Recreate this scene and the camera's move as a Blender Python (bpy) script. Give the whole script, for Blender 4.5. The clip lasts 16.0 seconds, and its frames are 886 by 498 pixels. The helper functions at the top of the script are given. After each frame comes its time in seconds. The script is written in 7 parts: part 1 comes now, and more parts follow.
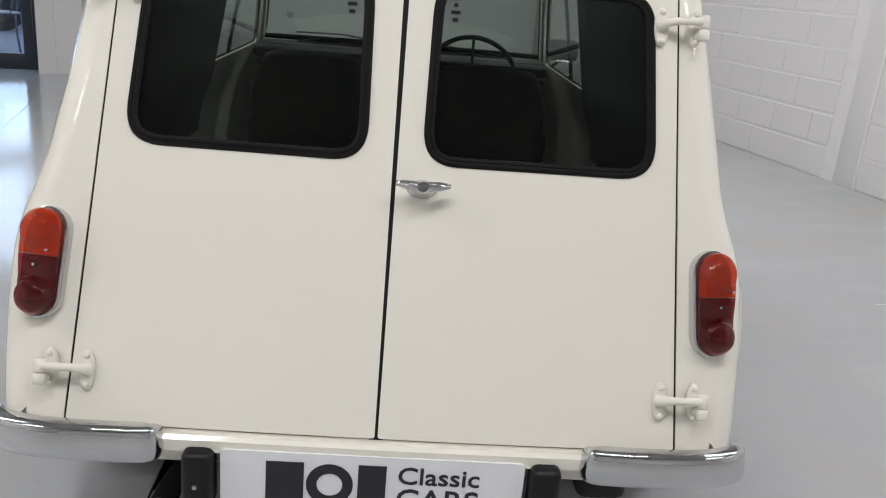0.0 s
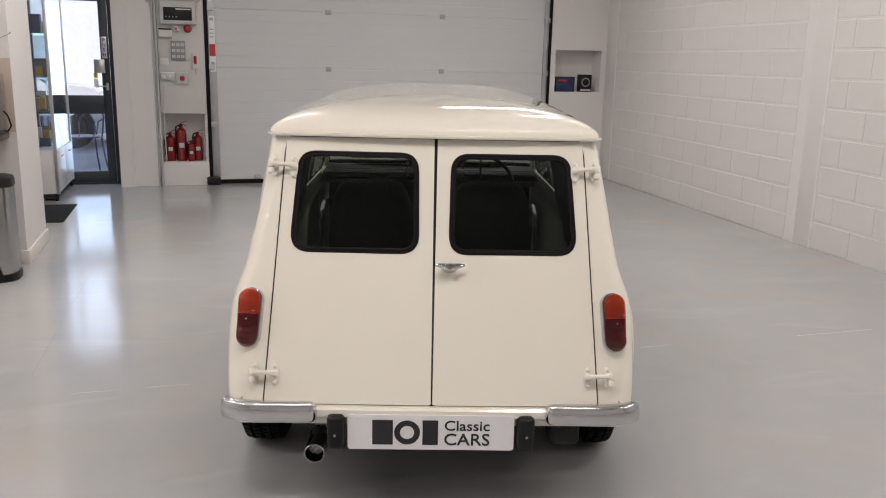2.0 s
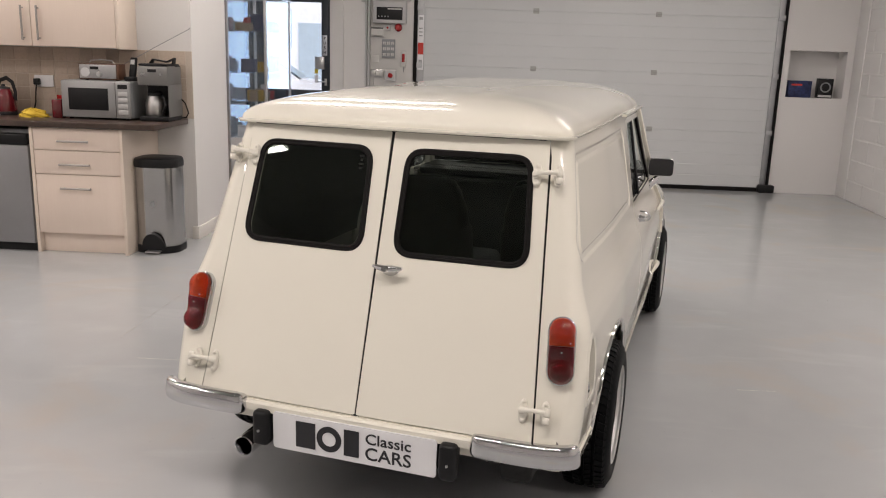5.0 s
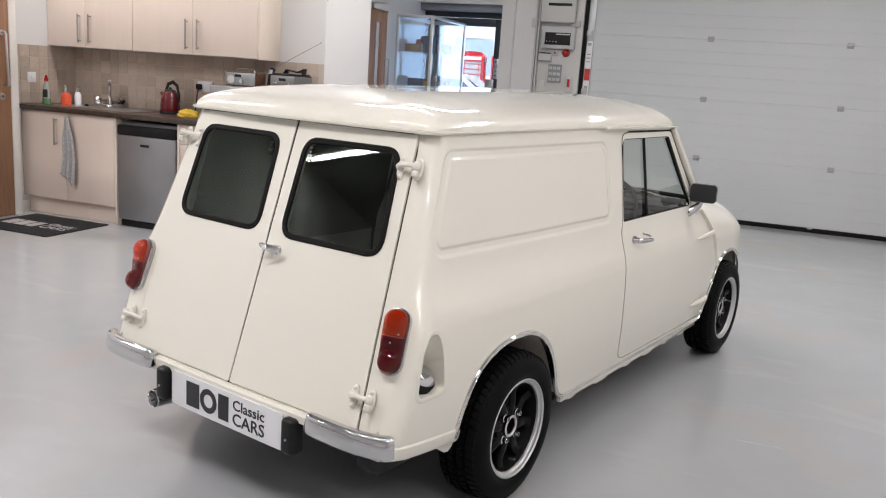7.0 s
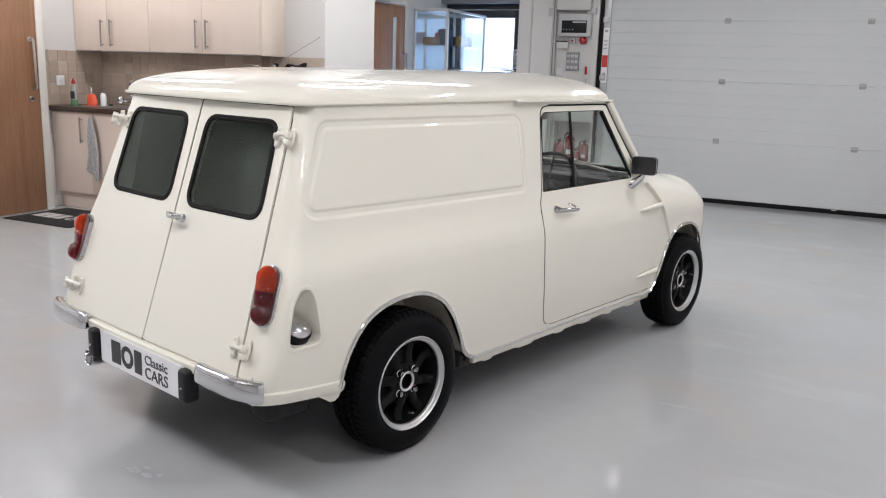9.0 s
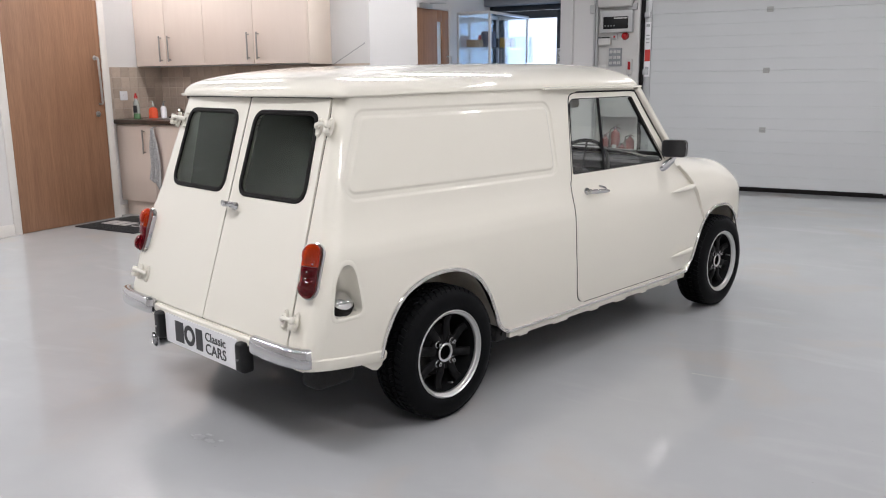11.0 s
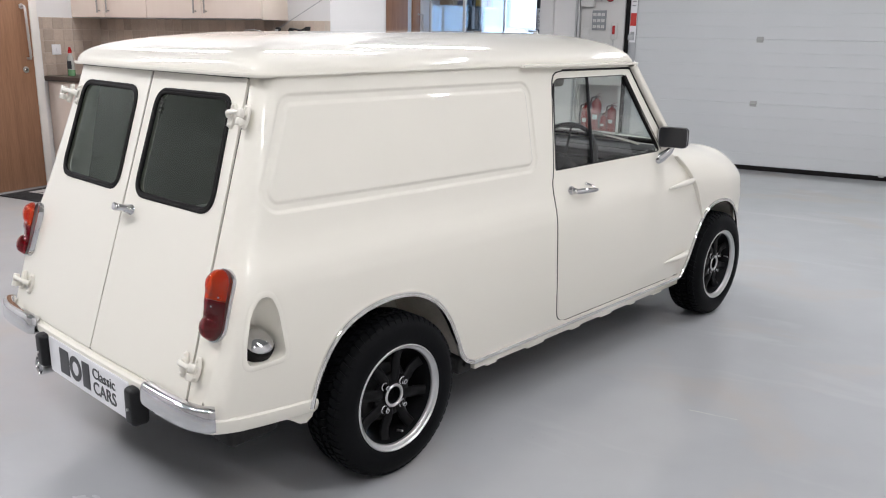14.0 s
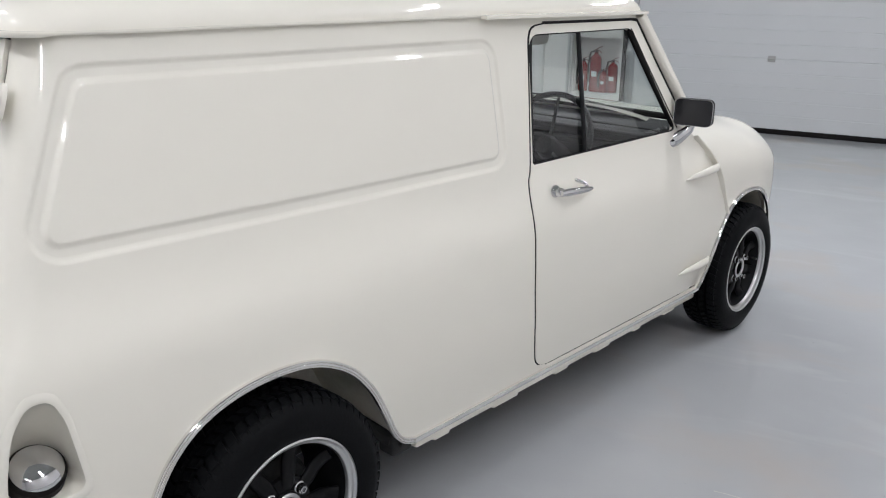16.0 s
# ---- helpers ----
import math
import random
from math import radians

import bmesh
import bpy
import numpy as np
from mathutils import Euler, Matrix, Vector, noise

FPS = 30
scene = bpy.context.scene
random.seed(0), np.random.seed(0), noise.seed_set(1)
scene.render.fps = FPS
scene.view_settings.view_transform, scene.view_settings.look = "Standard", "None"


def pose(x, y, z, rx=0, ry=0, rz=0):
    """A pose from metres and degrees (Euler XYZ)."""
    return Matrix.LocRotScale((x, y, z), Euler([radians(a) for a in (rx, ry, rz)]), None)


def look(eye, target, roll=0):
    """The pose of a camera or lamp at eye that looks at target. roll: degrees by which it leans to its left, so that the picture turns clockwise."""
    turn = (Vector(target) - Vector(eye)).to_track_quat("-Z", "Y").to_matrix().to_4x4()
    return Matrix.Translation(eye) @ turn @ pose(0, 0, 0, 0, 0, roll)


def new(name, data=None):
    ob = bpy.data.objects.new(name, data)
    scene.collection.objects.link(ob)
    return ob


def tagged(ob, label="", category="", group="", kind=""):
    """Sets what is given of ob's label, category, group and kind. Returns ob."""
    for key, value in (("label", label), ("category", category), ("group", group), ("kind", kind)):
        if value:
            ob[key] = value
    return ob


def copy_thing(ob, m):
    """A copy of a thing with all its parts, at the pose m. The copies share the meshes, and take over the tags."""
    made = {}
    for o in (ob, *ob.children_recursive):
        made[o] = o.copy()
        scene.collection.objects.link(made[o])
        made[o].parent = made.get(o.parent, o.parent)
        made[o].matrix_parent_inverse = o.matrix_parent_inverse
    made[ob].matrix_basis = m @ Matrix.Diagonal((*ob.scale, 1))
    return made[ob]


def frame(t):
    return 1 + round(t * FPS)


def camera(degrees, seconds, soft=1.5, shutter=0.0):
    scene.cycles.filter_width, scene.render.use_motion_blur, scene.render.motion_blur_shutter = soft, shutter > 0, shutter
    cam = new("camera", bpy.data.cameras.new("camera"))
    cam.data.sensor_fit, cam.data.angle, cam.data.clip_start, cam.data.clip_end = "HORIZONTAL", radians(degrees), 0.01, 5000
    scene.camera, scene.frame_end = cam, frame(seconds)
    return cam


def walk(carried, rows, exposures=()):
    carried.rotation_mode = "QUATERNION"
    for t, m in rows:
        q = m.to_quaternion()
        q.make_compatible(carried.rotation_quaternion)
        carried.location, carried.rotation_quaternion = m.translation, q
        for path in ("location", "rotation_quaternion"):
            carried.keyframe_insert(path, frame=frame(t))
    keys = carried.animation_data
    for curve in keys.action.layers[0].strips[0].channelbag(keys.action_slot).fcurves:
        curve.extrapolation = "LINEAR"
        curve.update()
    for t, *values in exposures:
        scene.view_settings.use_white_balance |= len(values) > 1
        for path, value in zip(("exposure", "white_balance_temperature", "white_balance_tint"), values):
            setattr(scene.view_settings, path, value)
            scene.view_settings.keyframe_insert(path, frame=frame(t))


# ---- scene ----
cam = camera(56.3, 16.0, soft=1.1)
METRES, EYE, TILT, LEAN, TURN = 5.9, 1.14, 0.52, -0.30, -18.9
ROWS = [
    (0.0, 0.0, 0.0, 0.0, 1.49, -18.6, -4.43),
    (0.5, -0.0013, -0.0715, 0.0242, 2.27, -18.93, -2.76),
    (1.0, 0.0067, -0.1259, 0.043, 2.39, -17.89, -1.93),
    (1.5, 0.0083, -0.1684, 0.0517, 2.62, -15.32, -1.82),
    (2.0, 0.006, -0.1956, 0.0516, 2.51, -13.36, -0.95),
    (2.5, 0.0079, -0.2025, 0.0513, 2.57, -12.71, -0.17),
    (3.0, 0.0222, -0.2016, 0.0528, 3.56, -12.4, 0.12),
    (3.5, 0.0562, -0.1932, 0.0527, 6.47, -12.55, -0.51),
    (4.0, 0.0883, -0.1781, 0.0496, 11.14, -12.94, -1.07),
    (4.5, 0.1234, -0.1501, 0.0477, 16.58, -13.52, -1.15),
    (7.0, 0.3269, -0.0404, 0.0345, 39.78, -11.95, -3.26),
    (7.5, 0.3574, -0.0145, 0.0319, 41.54, -11.25, -3.67),
    (8.0, 0.3908, -0.0053, 0.0312, 42.83, -11.59, -3.42),
    (8.5, 0.4134, 0.0023, 0.0306, 44.1, -12.25, -2.52),
    (9.0, 0.4255, 0.0045, 0.0258, 44.66, -12.22, -1.31),
    (9.5, 0.4456, -0.0036, 0.0188, 45.84, -12.19, 0.81),
    (10.0, 0.4626, -0.0114, 0.0154, 47.47, -11.41, 1.71),
    (12.5, 0.4499, 0.0012, 0.0223, 48.02, -12.92, 0.82),
    (13.0, 0.4209, 0.0179, 0.0291, 46.76, -13.66, 0.19),
    (13.5, 0.404, 0.0431, 0.027, 46.18, -13.75, 0.13),
    (14.0, 0.3893, 0.0694, 0.0256, 46.62, -14.72, -0.38),
    (14.5, 0.3672, 0.0985, 0.0265, 46.69, -15.39, -0.75),
    (15.0, 0.3414, 0.128, 0.0266, 46.04, -15.92, -0.53),
    (15.5, 0.3227, 0.16, 0.0234, 46.12, -16.79, -0.55),
    (16.0, 0.3038, 0.1904, 0.0201, 46.57, -17.93, -0.27),
]
EXPOSE = [(0.0, -0.39, 6250, 11), (0.5, -0.39, 6660, 15), (1.0, -0.43, 6810, 16), (2.5, -0.51, 6960, 16), (4.5, -0.49, 7060, 17), (7.0, -0.23, 6410, 14), (9.0, -0.2, 6260, 13), (10.0, -0.2, 6260, 14), (12.5, -0.14, 6260, 13), (13.0, -0.08, 6210, 13), (14.5, -0.1, 6110, 13), (16.0, -0.22, 6010, 12)]
walk(cam, [(t, pose(0, 0, EYE, TILT, LEAN, TURN) @ pose(METRES * x, METRES * y, METRES * z, 90 + pitch, roll, yaw)) for t, x, y, z, yaw, pitch, roll in ROWS], EXPOSE)

# ---------------------------------------------------------------- world and light
world = bpy.data.worlds.new("daylight")
scene.world = world
world.use_nodes = True
_wn = world.node_tree.nodes
_sky = _wn.new("ShaderNodeTexSky")
_sky.sky_type = "NISHITA"
_sky.sun_disc = False
_sky.sun_elevation = radians(36)
_sky.dust_density = 0.1
_sky.ozone_density = 3.0
_sky.sun_rotation = radians(140)
_wn["Background"].inputs["Strength"].default_value = 0.15
world.node_tree.links.new(_sky.outputs["Color"], _wn["Background"].inputs["Color"])

_sun = bpy.data.lights.new("sun", "SUN")
_sun.energy, _sun.angle, _sun.color = 5.0, radians(0.6), (1.0, 0.985, 0.96)
new("sun", _sun).matrix_world = look((0, 0, 0), (-0.32, 0.72, -0.50))

LAMP_WATTS = 40.0
LAMP_COLOUR = (1.0, 0.975, 0.945)


# ---------------------------------------------------------------- materials
def mat(name, colour, rough=0.5, metal=0.0, vary=0.06, scale=6.0, grain=60.0, bump=0.05, coat=0.0, spec=0.5,
        transmission=0.0, ior=1.45, rough_vary=0.08, per_object=0.0, alpha=1.0):
    """A surface whose colour, gloss and relief vary at two scales."""
    m = bpy.data.materials.new(name)
    m.use_nodes = True
    nt = m.node_tree
    n, l = nt.nodes, nt.links
    b = n["Principled BSDF"]
    b.inputs["Metallic"].default_value = metal
    b.inputs["Coat Weight"].default_value = coat
    b.inputs["Coat Roughness"].default_value = 0.03
    b.inputs["Specular IOR Level"].default_value = spec
    b.inputs["Transmission Weight"].default_value = transmission
    b.inputs["IOR"].default_value = ior
    b.inputs["Alpha"].default_value = alpha
    tc = n.new("ShaderNodeTexCoord")
    big = n.new("ShaderNodeTexNoise")
    big.inputs["Scale"].default_value = scale
    big.inputs["Detail"].default_value = 4
    fine = n.new("ShaderNodeTexNoise")
    fine.inputs["Scale"].default_value = grain
    fine.inputs["Detail"].default_value = 3
    for t in (big, fine):
        l.new(tc.outputs["Object"], t.inputs["Vector"])
    mix = n.new("ShaderNodeMix")
    mix.data_type = "FLOAT"
    mix.inputs[0].default_value = 0.35
    l.new(big.outputs["Fac"], mix.inputs[2])
    l.new(fine.outputs["Fac"], mix.inputs[3])
    ramp = n.new("ShaderNodeMapRange")
    ramp.inputs["From Min"].default_value, ramp.inputs["From Max"].default_value = 0.3, 0.7
    ramp.inputs["To Min"].default_value, ramp.inputs["To Max"].default_value = 1 - vary, 1 + vary
    l.new(mix.outputs[0], ramp.inputs["Value"])
    hsv = n.new("ShaderNodeHueSaturation")
    hsv.inputs["Color"].default_value = (*colour, 1)
    value = ramp.outputs["Result"]
    if per_object:
        info = n.new("ShaderNodeObjectInfo")
        r2 = n.new("ShaderNodeMapRange")
        r2.inputs["To Min"].default_value, r2.inputs["To Max"].default_value = 1 - per_object, 1 + per_object
        l.new(info.outputs["Random"], r2.inputs["Value"])
        mu = n.new("ShaderNodeMath")
        mu.operation = "MULTIPLY"
        l.new(value, mu.inputs[0])
        l.new(r2.outputs["Result"], mu.inputs[1])
        value = mu.outputs[0]
    l.new(value, hsv.inputs["Value"])
    l.new(hsv.outputs["Color"], b.inputs["Base Color"])
    rr = n.new("ShaderNodeMapRange")
    rr.inputs["From Min"].default_value, rr.inputs["From Max"].default_value = 0.3, 0.7
    rr.inputs["To Min"].default_value = max(0.0, rough * (1 - rough_vary))
    rr.inputs["To Max"].default_value = min(1.0, rough * (1 + rough_vary))
    l.new(big.outputs["Fac"], rr.inputs["Value"])
    l.new(rr.outputs["Result"], b.inputs["Roughness"])
    if bump:
        bp = n.new("ShaderNodeBump")
        bp.inputs["Strength"].default_value = bump
        bp.inputs["Distance"].default_value = 0.01
        l.new(fine.outputs["Fac"], bp.inputs["Height"])
        l.new(bp.outputs["Normal"], b.inputs["Normal"])
    return m


def glass(name, tint, rough=0.0, sheen=(1.0, 1.0, 1.0)):
    """Thin pane: a clear sheet that also mirrors like glass."""
    m = bpy.data.materials.new(name)
    m.use_nodes = True
    n, l = m.node_tree.nodes, m.node_tree.links
    out = n["Material Output"]
    tr = n.new("ShaderNodeBsdfTransparent")
    tr.inputs["Color"].default_value = (*tint, 1)
    gl = n.new("ShaderNodeBsdfGlossy")
    gl.inputs["Roughness"].default_value = rough
    gl.inputs["Color"].default_value = (*sheen, 1)
    lw = n.new("ShaderNodeLayerWeight")
    lw.inputs["Blend"].default_value = 0.5
    pw = n.new("ShaderNodeMath")
    pw.operation = "POWER"
    pw.inputs[1].default_value = 5.0
    l.new(lw.outputs["Facing"], pw.inputs[0])
    ma = n.new("ShaderNodeMath")
    ma.operation = "MULTIPLY_ADD"
    ma.inputs[1].default_value, ma.inputs[2].default_value = 0.93, 0.07
    l.new(pw.outputs[0], ma.inputs[0])
    mx = n.new("ShaderNodeMixShader")
    l.new(ma.outputs[0], mx.inputs["Fac"])
    l.new(tr.outputs["BSDF"], mx.inputs[1])
    l.new(gl.outputs["BSDF"], mx.inputs[2])
    l.new(mx.outputs["Shader"], out.inputs["Surface"])
    return m


def glow(name, colour, strength):
    m = bpy.data.materials.new(name)
    m.use_nodes = True
    b = m.node_tree.nodes["Principled BSDF"]
    b.inputs["Base Color"].default_value = (*colour, 1)
    b.inputs["Emission Color"].default_value = (*colour, 1)
    b.inputs["Emission Strength"].default_value = strength
    return m


def wood(name, dark, light, axis="Z", scale=3.0, rough=0.45):
    """Veneer with long grain along one axis."""
    m = bpy.data.materials.new(name)
    m.use_nodes = True
    n, l = m.node_tree.nodes, m.node_tree.links
    b = n["Principled BSDF"]
    b.inputs["Roughness"].default_value = rough
    tc = n.new("ShaderNodeTexCoord")
    mp = n.new("ShaderNodeMapping")
    s = [scale * 5] * 3
    s["XYZ".index(axis)] = scale * 0.28
    mp.inputs["Scale"].default_value = s
    l.new(tc.outputs["Object"], mp.inputs["Vector"])
    big = n.new("ShaderNodeTexNoise")
    big.inputs["Scale"].default_value = 1.0
    big.inputs["Detail"].default_value = 5
    big.inputs["Distortion"].default_value = 0.8
    fine = n.new("ShaderNodeTexNoise")
    fine.inputs["Scale"].default_value = 9.0
    fine.inputs["Detail"].default_value = 6
    l.new(mp.outputs["Vector"], big.inputs["Vector"])
    l.new(mp.outputs["Vector"], fine.inputs["Vector"])
    mix = n.new("ShaderNodeMix")
    mix.data_type = "FLOAT"
    mix.inputs[0].default_value = 0.45
    l.new(big.outputs["Fac"], mix.inputs[2])
    l.new(fine.outputs["Fac"], mix.inputs[3])
    cr = n.new("ShaderNodeValToRGB")
    cr.color_ramp.elements[0].position, cr.color_ramp.elements[0].color = 0.36, (*dark, 1)
    cr.color_ramp.elements[1].position, cr.color_ramp.elements[1].color = 0.62, (*light, 1)
    l.new(mix.outputs[0], cr.inputs["Fac"])
    l.new(cr.outputs["Color"], b.inputs["Base Color"])
    bp = n.new("ShaderNodeBump")
    bp.inputs["Strength"].default_value = 0.08
    bp.inputs["Distance"].default_value = 0.004
    l.new(fine.outputs["Fac"], bp.inputs["Height"])
    l.new(bp.outputs["Normal"], b.inputs["Normal"])
    return m


CREAM = mat("cream_paint", (0.80, 0.77, 0.68), rough=0.45, vary=0.008, scale=2.5, grain=900, bump=0.002, coat=1.0, spec=0.3, rough_vary=0.05)
CREAM_TRIM = mat("cream_cast_paint", (0.77, 0.74, 0.66), rough=0.4, vary=0.02, grain=200, bump=0.05, coat=0.4)
CHROME = mat("chrome", (0.62, 0.62, 0.63), rough=0.05, metal=1.0, vary=0.03, grain=300, bump=0.008, rough_vary=0.3)
TRIM_BRIGHT = mat("polished_trim", (0.86, 0.845, 0.82), rough=0.10, metal=1.0, vary=0.03, grain=300, bump=0.008, rough_vary=0.2)
ALLOY = mat("polished_alloy", (0.66, 0.66, 0.66), rough=0.38, metal=1.0, vary=0.05, grain=220, bump=0.03)
RUBBER = mat("black_rubber", (0.010, 0.009, 0.009), rough=0.55, vary=0.2, grain=180, bump=0.04, spec=0.12)
TYRE = mat("tyre_rubber", (0.0045, 0.0048, 0.0055), rough=0.55, vary=0.25, grain=150, bump=0.08, spec=0.09)
BLACK_RIM = mat("satin_black_alloy", (0.005, 0.005, 0.0055), rough=0.4, vary=0.15, grain=200, bump=0.05, spec=0.16)
BLACK_PLASTIC = mat("black_plastic", (0.010, 0.010, 0.011), rough=0.4, vary=0.15, grain=300, bump=0.06, spec=0.3)
DARK_UNDER = mat("underseal", (0.03, 0.03, 0.03), rough=0.85, vary=0.3, grain=60, bump=0.3)
# Near-black for the shade in the shut lines and along the wing seam.
GAP = mat("gap_shade", (0.01, 0.01, 0.01), rough=0.9, vary=0.1, bump=0)
TRIM_BLACK = mat("black_vinyl", (0.022, 0.022, 0.024), rough=0.55, vary=0.2, grain=240, bump=0.2)
TRIM_OLIVE = mat("olive_grey_lining", (0.078, 0.078, 0.066), rough=0.5, vary=0.2, grain=200, bump=0.15)
TRIM_GREY = mat("grey_headlining", (0.3, 0.29, 0.27), rough=0.8, vary=0.08, grain=160, bump=0.15)
AMBER = mat("amber_lens", (0.88, 0.070, 0.004), rough=0.06, vary=0.08, grain=260, bump=0.02, transmission=0.85)
RED_LENS = mat("red_lens", (0.38, 0.001, 0.008), rough=0.05, vary=0.08, grain=260, bump=0.02, transmission=0.95)
TINTED = glass("tinted_glass", (0.40, 0.44, 0.41), sheen=(0.62, 0.70, 0.63))
CLEAR = glass("clear_glass", (0.86, 0.9, 0.88))
PLATE_WHITE = mat("white_acrylic", (0.8, 0.8, 0.82), rough=0.25, vary=0.02, grain=200, bump=0.01, coat=0.3)
GLASS_PRINT = mat("etched_mark", (0.022, 0.023, 0.021), rough=0.06, spec=0.5, bump=0.0)
INK = mat("black_ink", (0.02, 0.02, 0.024), rough=0.35, vary=0.1, bump=0)
STEEL = mat("brushed_steel", (0.55, 0.55, 0.55), rough=0.32, metal=1.0, vary=0.08, grain=400, bump=0.03)
GALV = mat("galvanised_steel", (0.45, 0.46, 0.47), rough=0.45, metal=0.8, vary=0.15, grain=80, bump=0.05)


# ---------------------------------------------------------------- mesh helpers
def mesh(name, verts, faces, angle=35, normals=None):
    me = bpy.data.meshes.new(name)
    me.from_pydata([tuple(map(float, v)) for v in verts], [], [tuple(map(int, f)) for f in faces])
    me.polygons.foreach_set("use_smooth", [True] * len(me.polygons))
    if normals is not None:
        me.normals_split_custom_set_from_vertices([tuple(map(float, v)) for v in normals])
    else:
        me.set_sharp_from_angle(angle=radians(angle))
    me.update()
    return me


class Geo:
    """Collects vertices and faces of one part."""

    def __init__(self):
        self.v, self.f = [], []

    def add(self, verts, faces, m=None):
        k = len(self.v)
        self.v += [tuple(m @ Vector(v)) for v in verts] if m is not None else [tuple(v) for v in verts]
        self.f += [tuple(i + k for i in f) for f in faces]
        return self

    def box(self, x0, x1, y0, y1, z0, z1, bevel=0.0, m=None, seg=2):
        bm = bmesh.new()
        bmesh.ops.create_cube(bm, size=1)
        for v in bm.verts:
            v.co = Vector(((x0 + x1) / 2 + v.co.x * (x1 - x0), (y0 + y1) / 2 + v.co.y * (y1 - y0), (z0 + z1) / 2 + v.co.z * (z1 - z0)))
        if bevel:
            bmesh.ops.bevel(bm, geom=list(bm.edges), offset=bevel, segments=seg, profile=0.5, affect="EDGES")
        bm.verts.index_update()
        self.add([v.co.copy() for v in bm.verts], [[v.index for v in f.verts] for f in bm.faces], m)
        bm.free()
        return self

    def lathe(self, profile, n=32, m=None, arc=2 * math.pi):
        """Turns (radius, height) pairs round z."""
        verts, faces = [], []
        k = len(profile)
        full = abs(arc - 2 * math.pi) < 1e-6
        cols = n if full else n + 1
        for i in range(cols):
            a = arc * i / n
            verts += [(r * math.cos(a), r * math.sin(a), h) for r, h in profile]
        for i in range(n):
            j = (i + 1) % cols
            for q in range(k - 1):
                faces.append((i * k + q, j * k + q, j * k + q + 1, i * k + q + 1))
        return self.add(verts, faces, m)

    def sweep(self, path, profile, closed=False, up=None, scale=None, m=None):
        """Runs a closed 2D profile along a path; caps the ends of an open one."""
        P = [Vector(p) for p in path]
        n, k = len(P), len(profile)
        verts, faces = [], []
        t0 = (P[1] - P[0]).normalized()
        ref = Vector(up) if up else (Vector((0, 0, 1)) if abs(t0.z) < 0.9 else Vector((1, 0, 0)))
        side = None
        for i in range(n):
            a, b = (P[i - 1] if i or closed else P[i]), (P[(i + 1) % n] if i < n - 1 or closed else P[i])
            t = (b - a).normalized()
            if up or side is None:
                side = t.cross(ref).normalized()
            else:
                side = (side - t * side.dot(t)).normalized()
            nor = side.cross(t).normalized()
            s = scale[i] if scale else 1.0
            verts += [P[i] + side * (x * s) + nor * (y * s) for x, y in profile]
        for i in range(n if closed else n - 1):
            j = (i + 1) % n
            for q in range(k):
                w = (q + 1) % k
                faces.append((i * k + q, i * k + w, j * k + w, j * k + q))
        if not closed:
            faces.append(tuple(range(k))[::-1])
            faces.append(tuple((n - 1) * k + q for q in range(k)))
        return self.add(verts, faces, m)

    def tube(self, path, r, n=10, closed=False, scale=None, m=None):
        return self.sweep(path, ring(r, n), closed, None, scale, m)

    def cyl(self, x, y, z0, z1, r, n=24, bevel=0.0, m=None):
        b = min(bevel, r * 0.5)
        prof = [(0, z0), (r - b, z0), (r, z0 + b), (r, z1 - b), (r - b, z1), (0, z1)] if b else [(0, z0), (r, z0), (r, z1), (0, z1)]
        mm = Matrix.Translation((x, y, 0))
        return self.lathe(prof, n, m @ mm if m is not None else mm)


def ring(r, n=12, ry=None):
    return [(r * math.cos(2 * math.pi * i / n), (ry or r) * math.sin(2 * math.pi * i / n)) for i in range(n)]


def rrect(x0, x1, y0, y1, r, n=6):
    """Rounded rectangle as a loop of points."""
    out = []
    for cx, cy, a in ((x1 - r, y0 + r, -90), (x1 - r, y1 - r, 0), (x0 + r, y1 - r, 90), (x0 + r, y0 + r, 180)):
        out += [(cx + r * math.cos(radians(a + 90 * i / n)), cy + r * math.sin(radians(a + 90 * i / n))) for i in range(n + 1)]
    return out


def rounded(points, r, n=6):
    """A polygon with its corners rounded; r is one radius or one a corner."""
    out, k = [], len(points)
    for i, p in enumerate(points):
        rad = r[i] if isinstance(r, (list, tuple)) else r
        p, a, b = Vector(p), Vector(points[i - 1]), Vector(points[(i + 1) % k])
        da, db = (a - p).normalized(), (b - p).normalized()
        half = max(0.05, da.angle(db) / 2)
        d = min(rad / math.tan(half), (a - p).length * 0.49, (b - p).length * 0.49)
        s, e = p + da * d, p + db * d
        for j in range(n + 1):
            t = j / n
            out.append(tuple(s * (1 - t) ** 2 + p * 2 * t * (1 - t) + e * t ** 2))
    return out


def dense(loop, step):
    out = []
    for i, p in enumerate(loop):
        q = loop[(i + 1) % len(loop)]
        d = math.hypot(q[0] - p[0], q[1] - p[1])
        k = max(1, int(math.ceil(d / step)))
        out += [(p[0] + (q[0] - p[0]) * j / k, p[1] + (q[1] - p[1]) * j / k) for j in range(k) if d > 1e-7]
    return out


def inside(px, py, loop):
    res = np.zeros(len(px), bool)
    L = np.array(loop)
    for (x0, y0), (x1, y1) in zip(L, np.roll(L, -1, 0)):
        c = (y0 > py) != (y1 > py)
        with np.errstate(divide="ignore", invalid="ignore"):
            res ^= c & (px < (x1 - x0) * (py - y0) / (y1 - y0 + 1e-30) + x0)
    return res


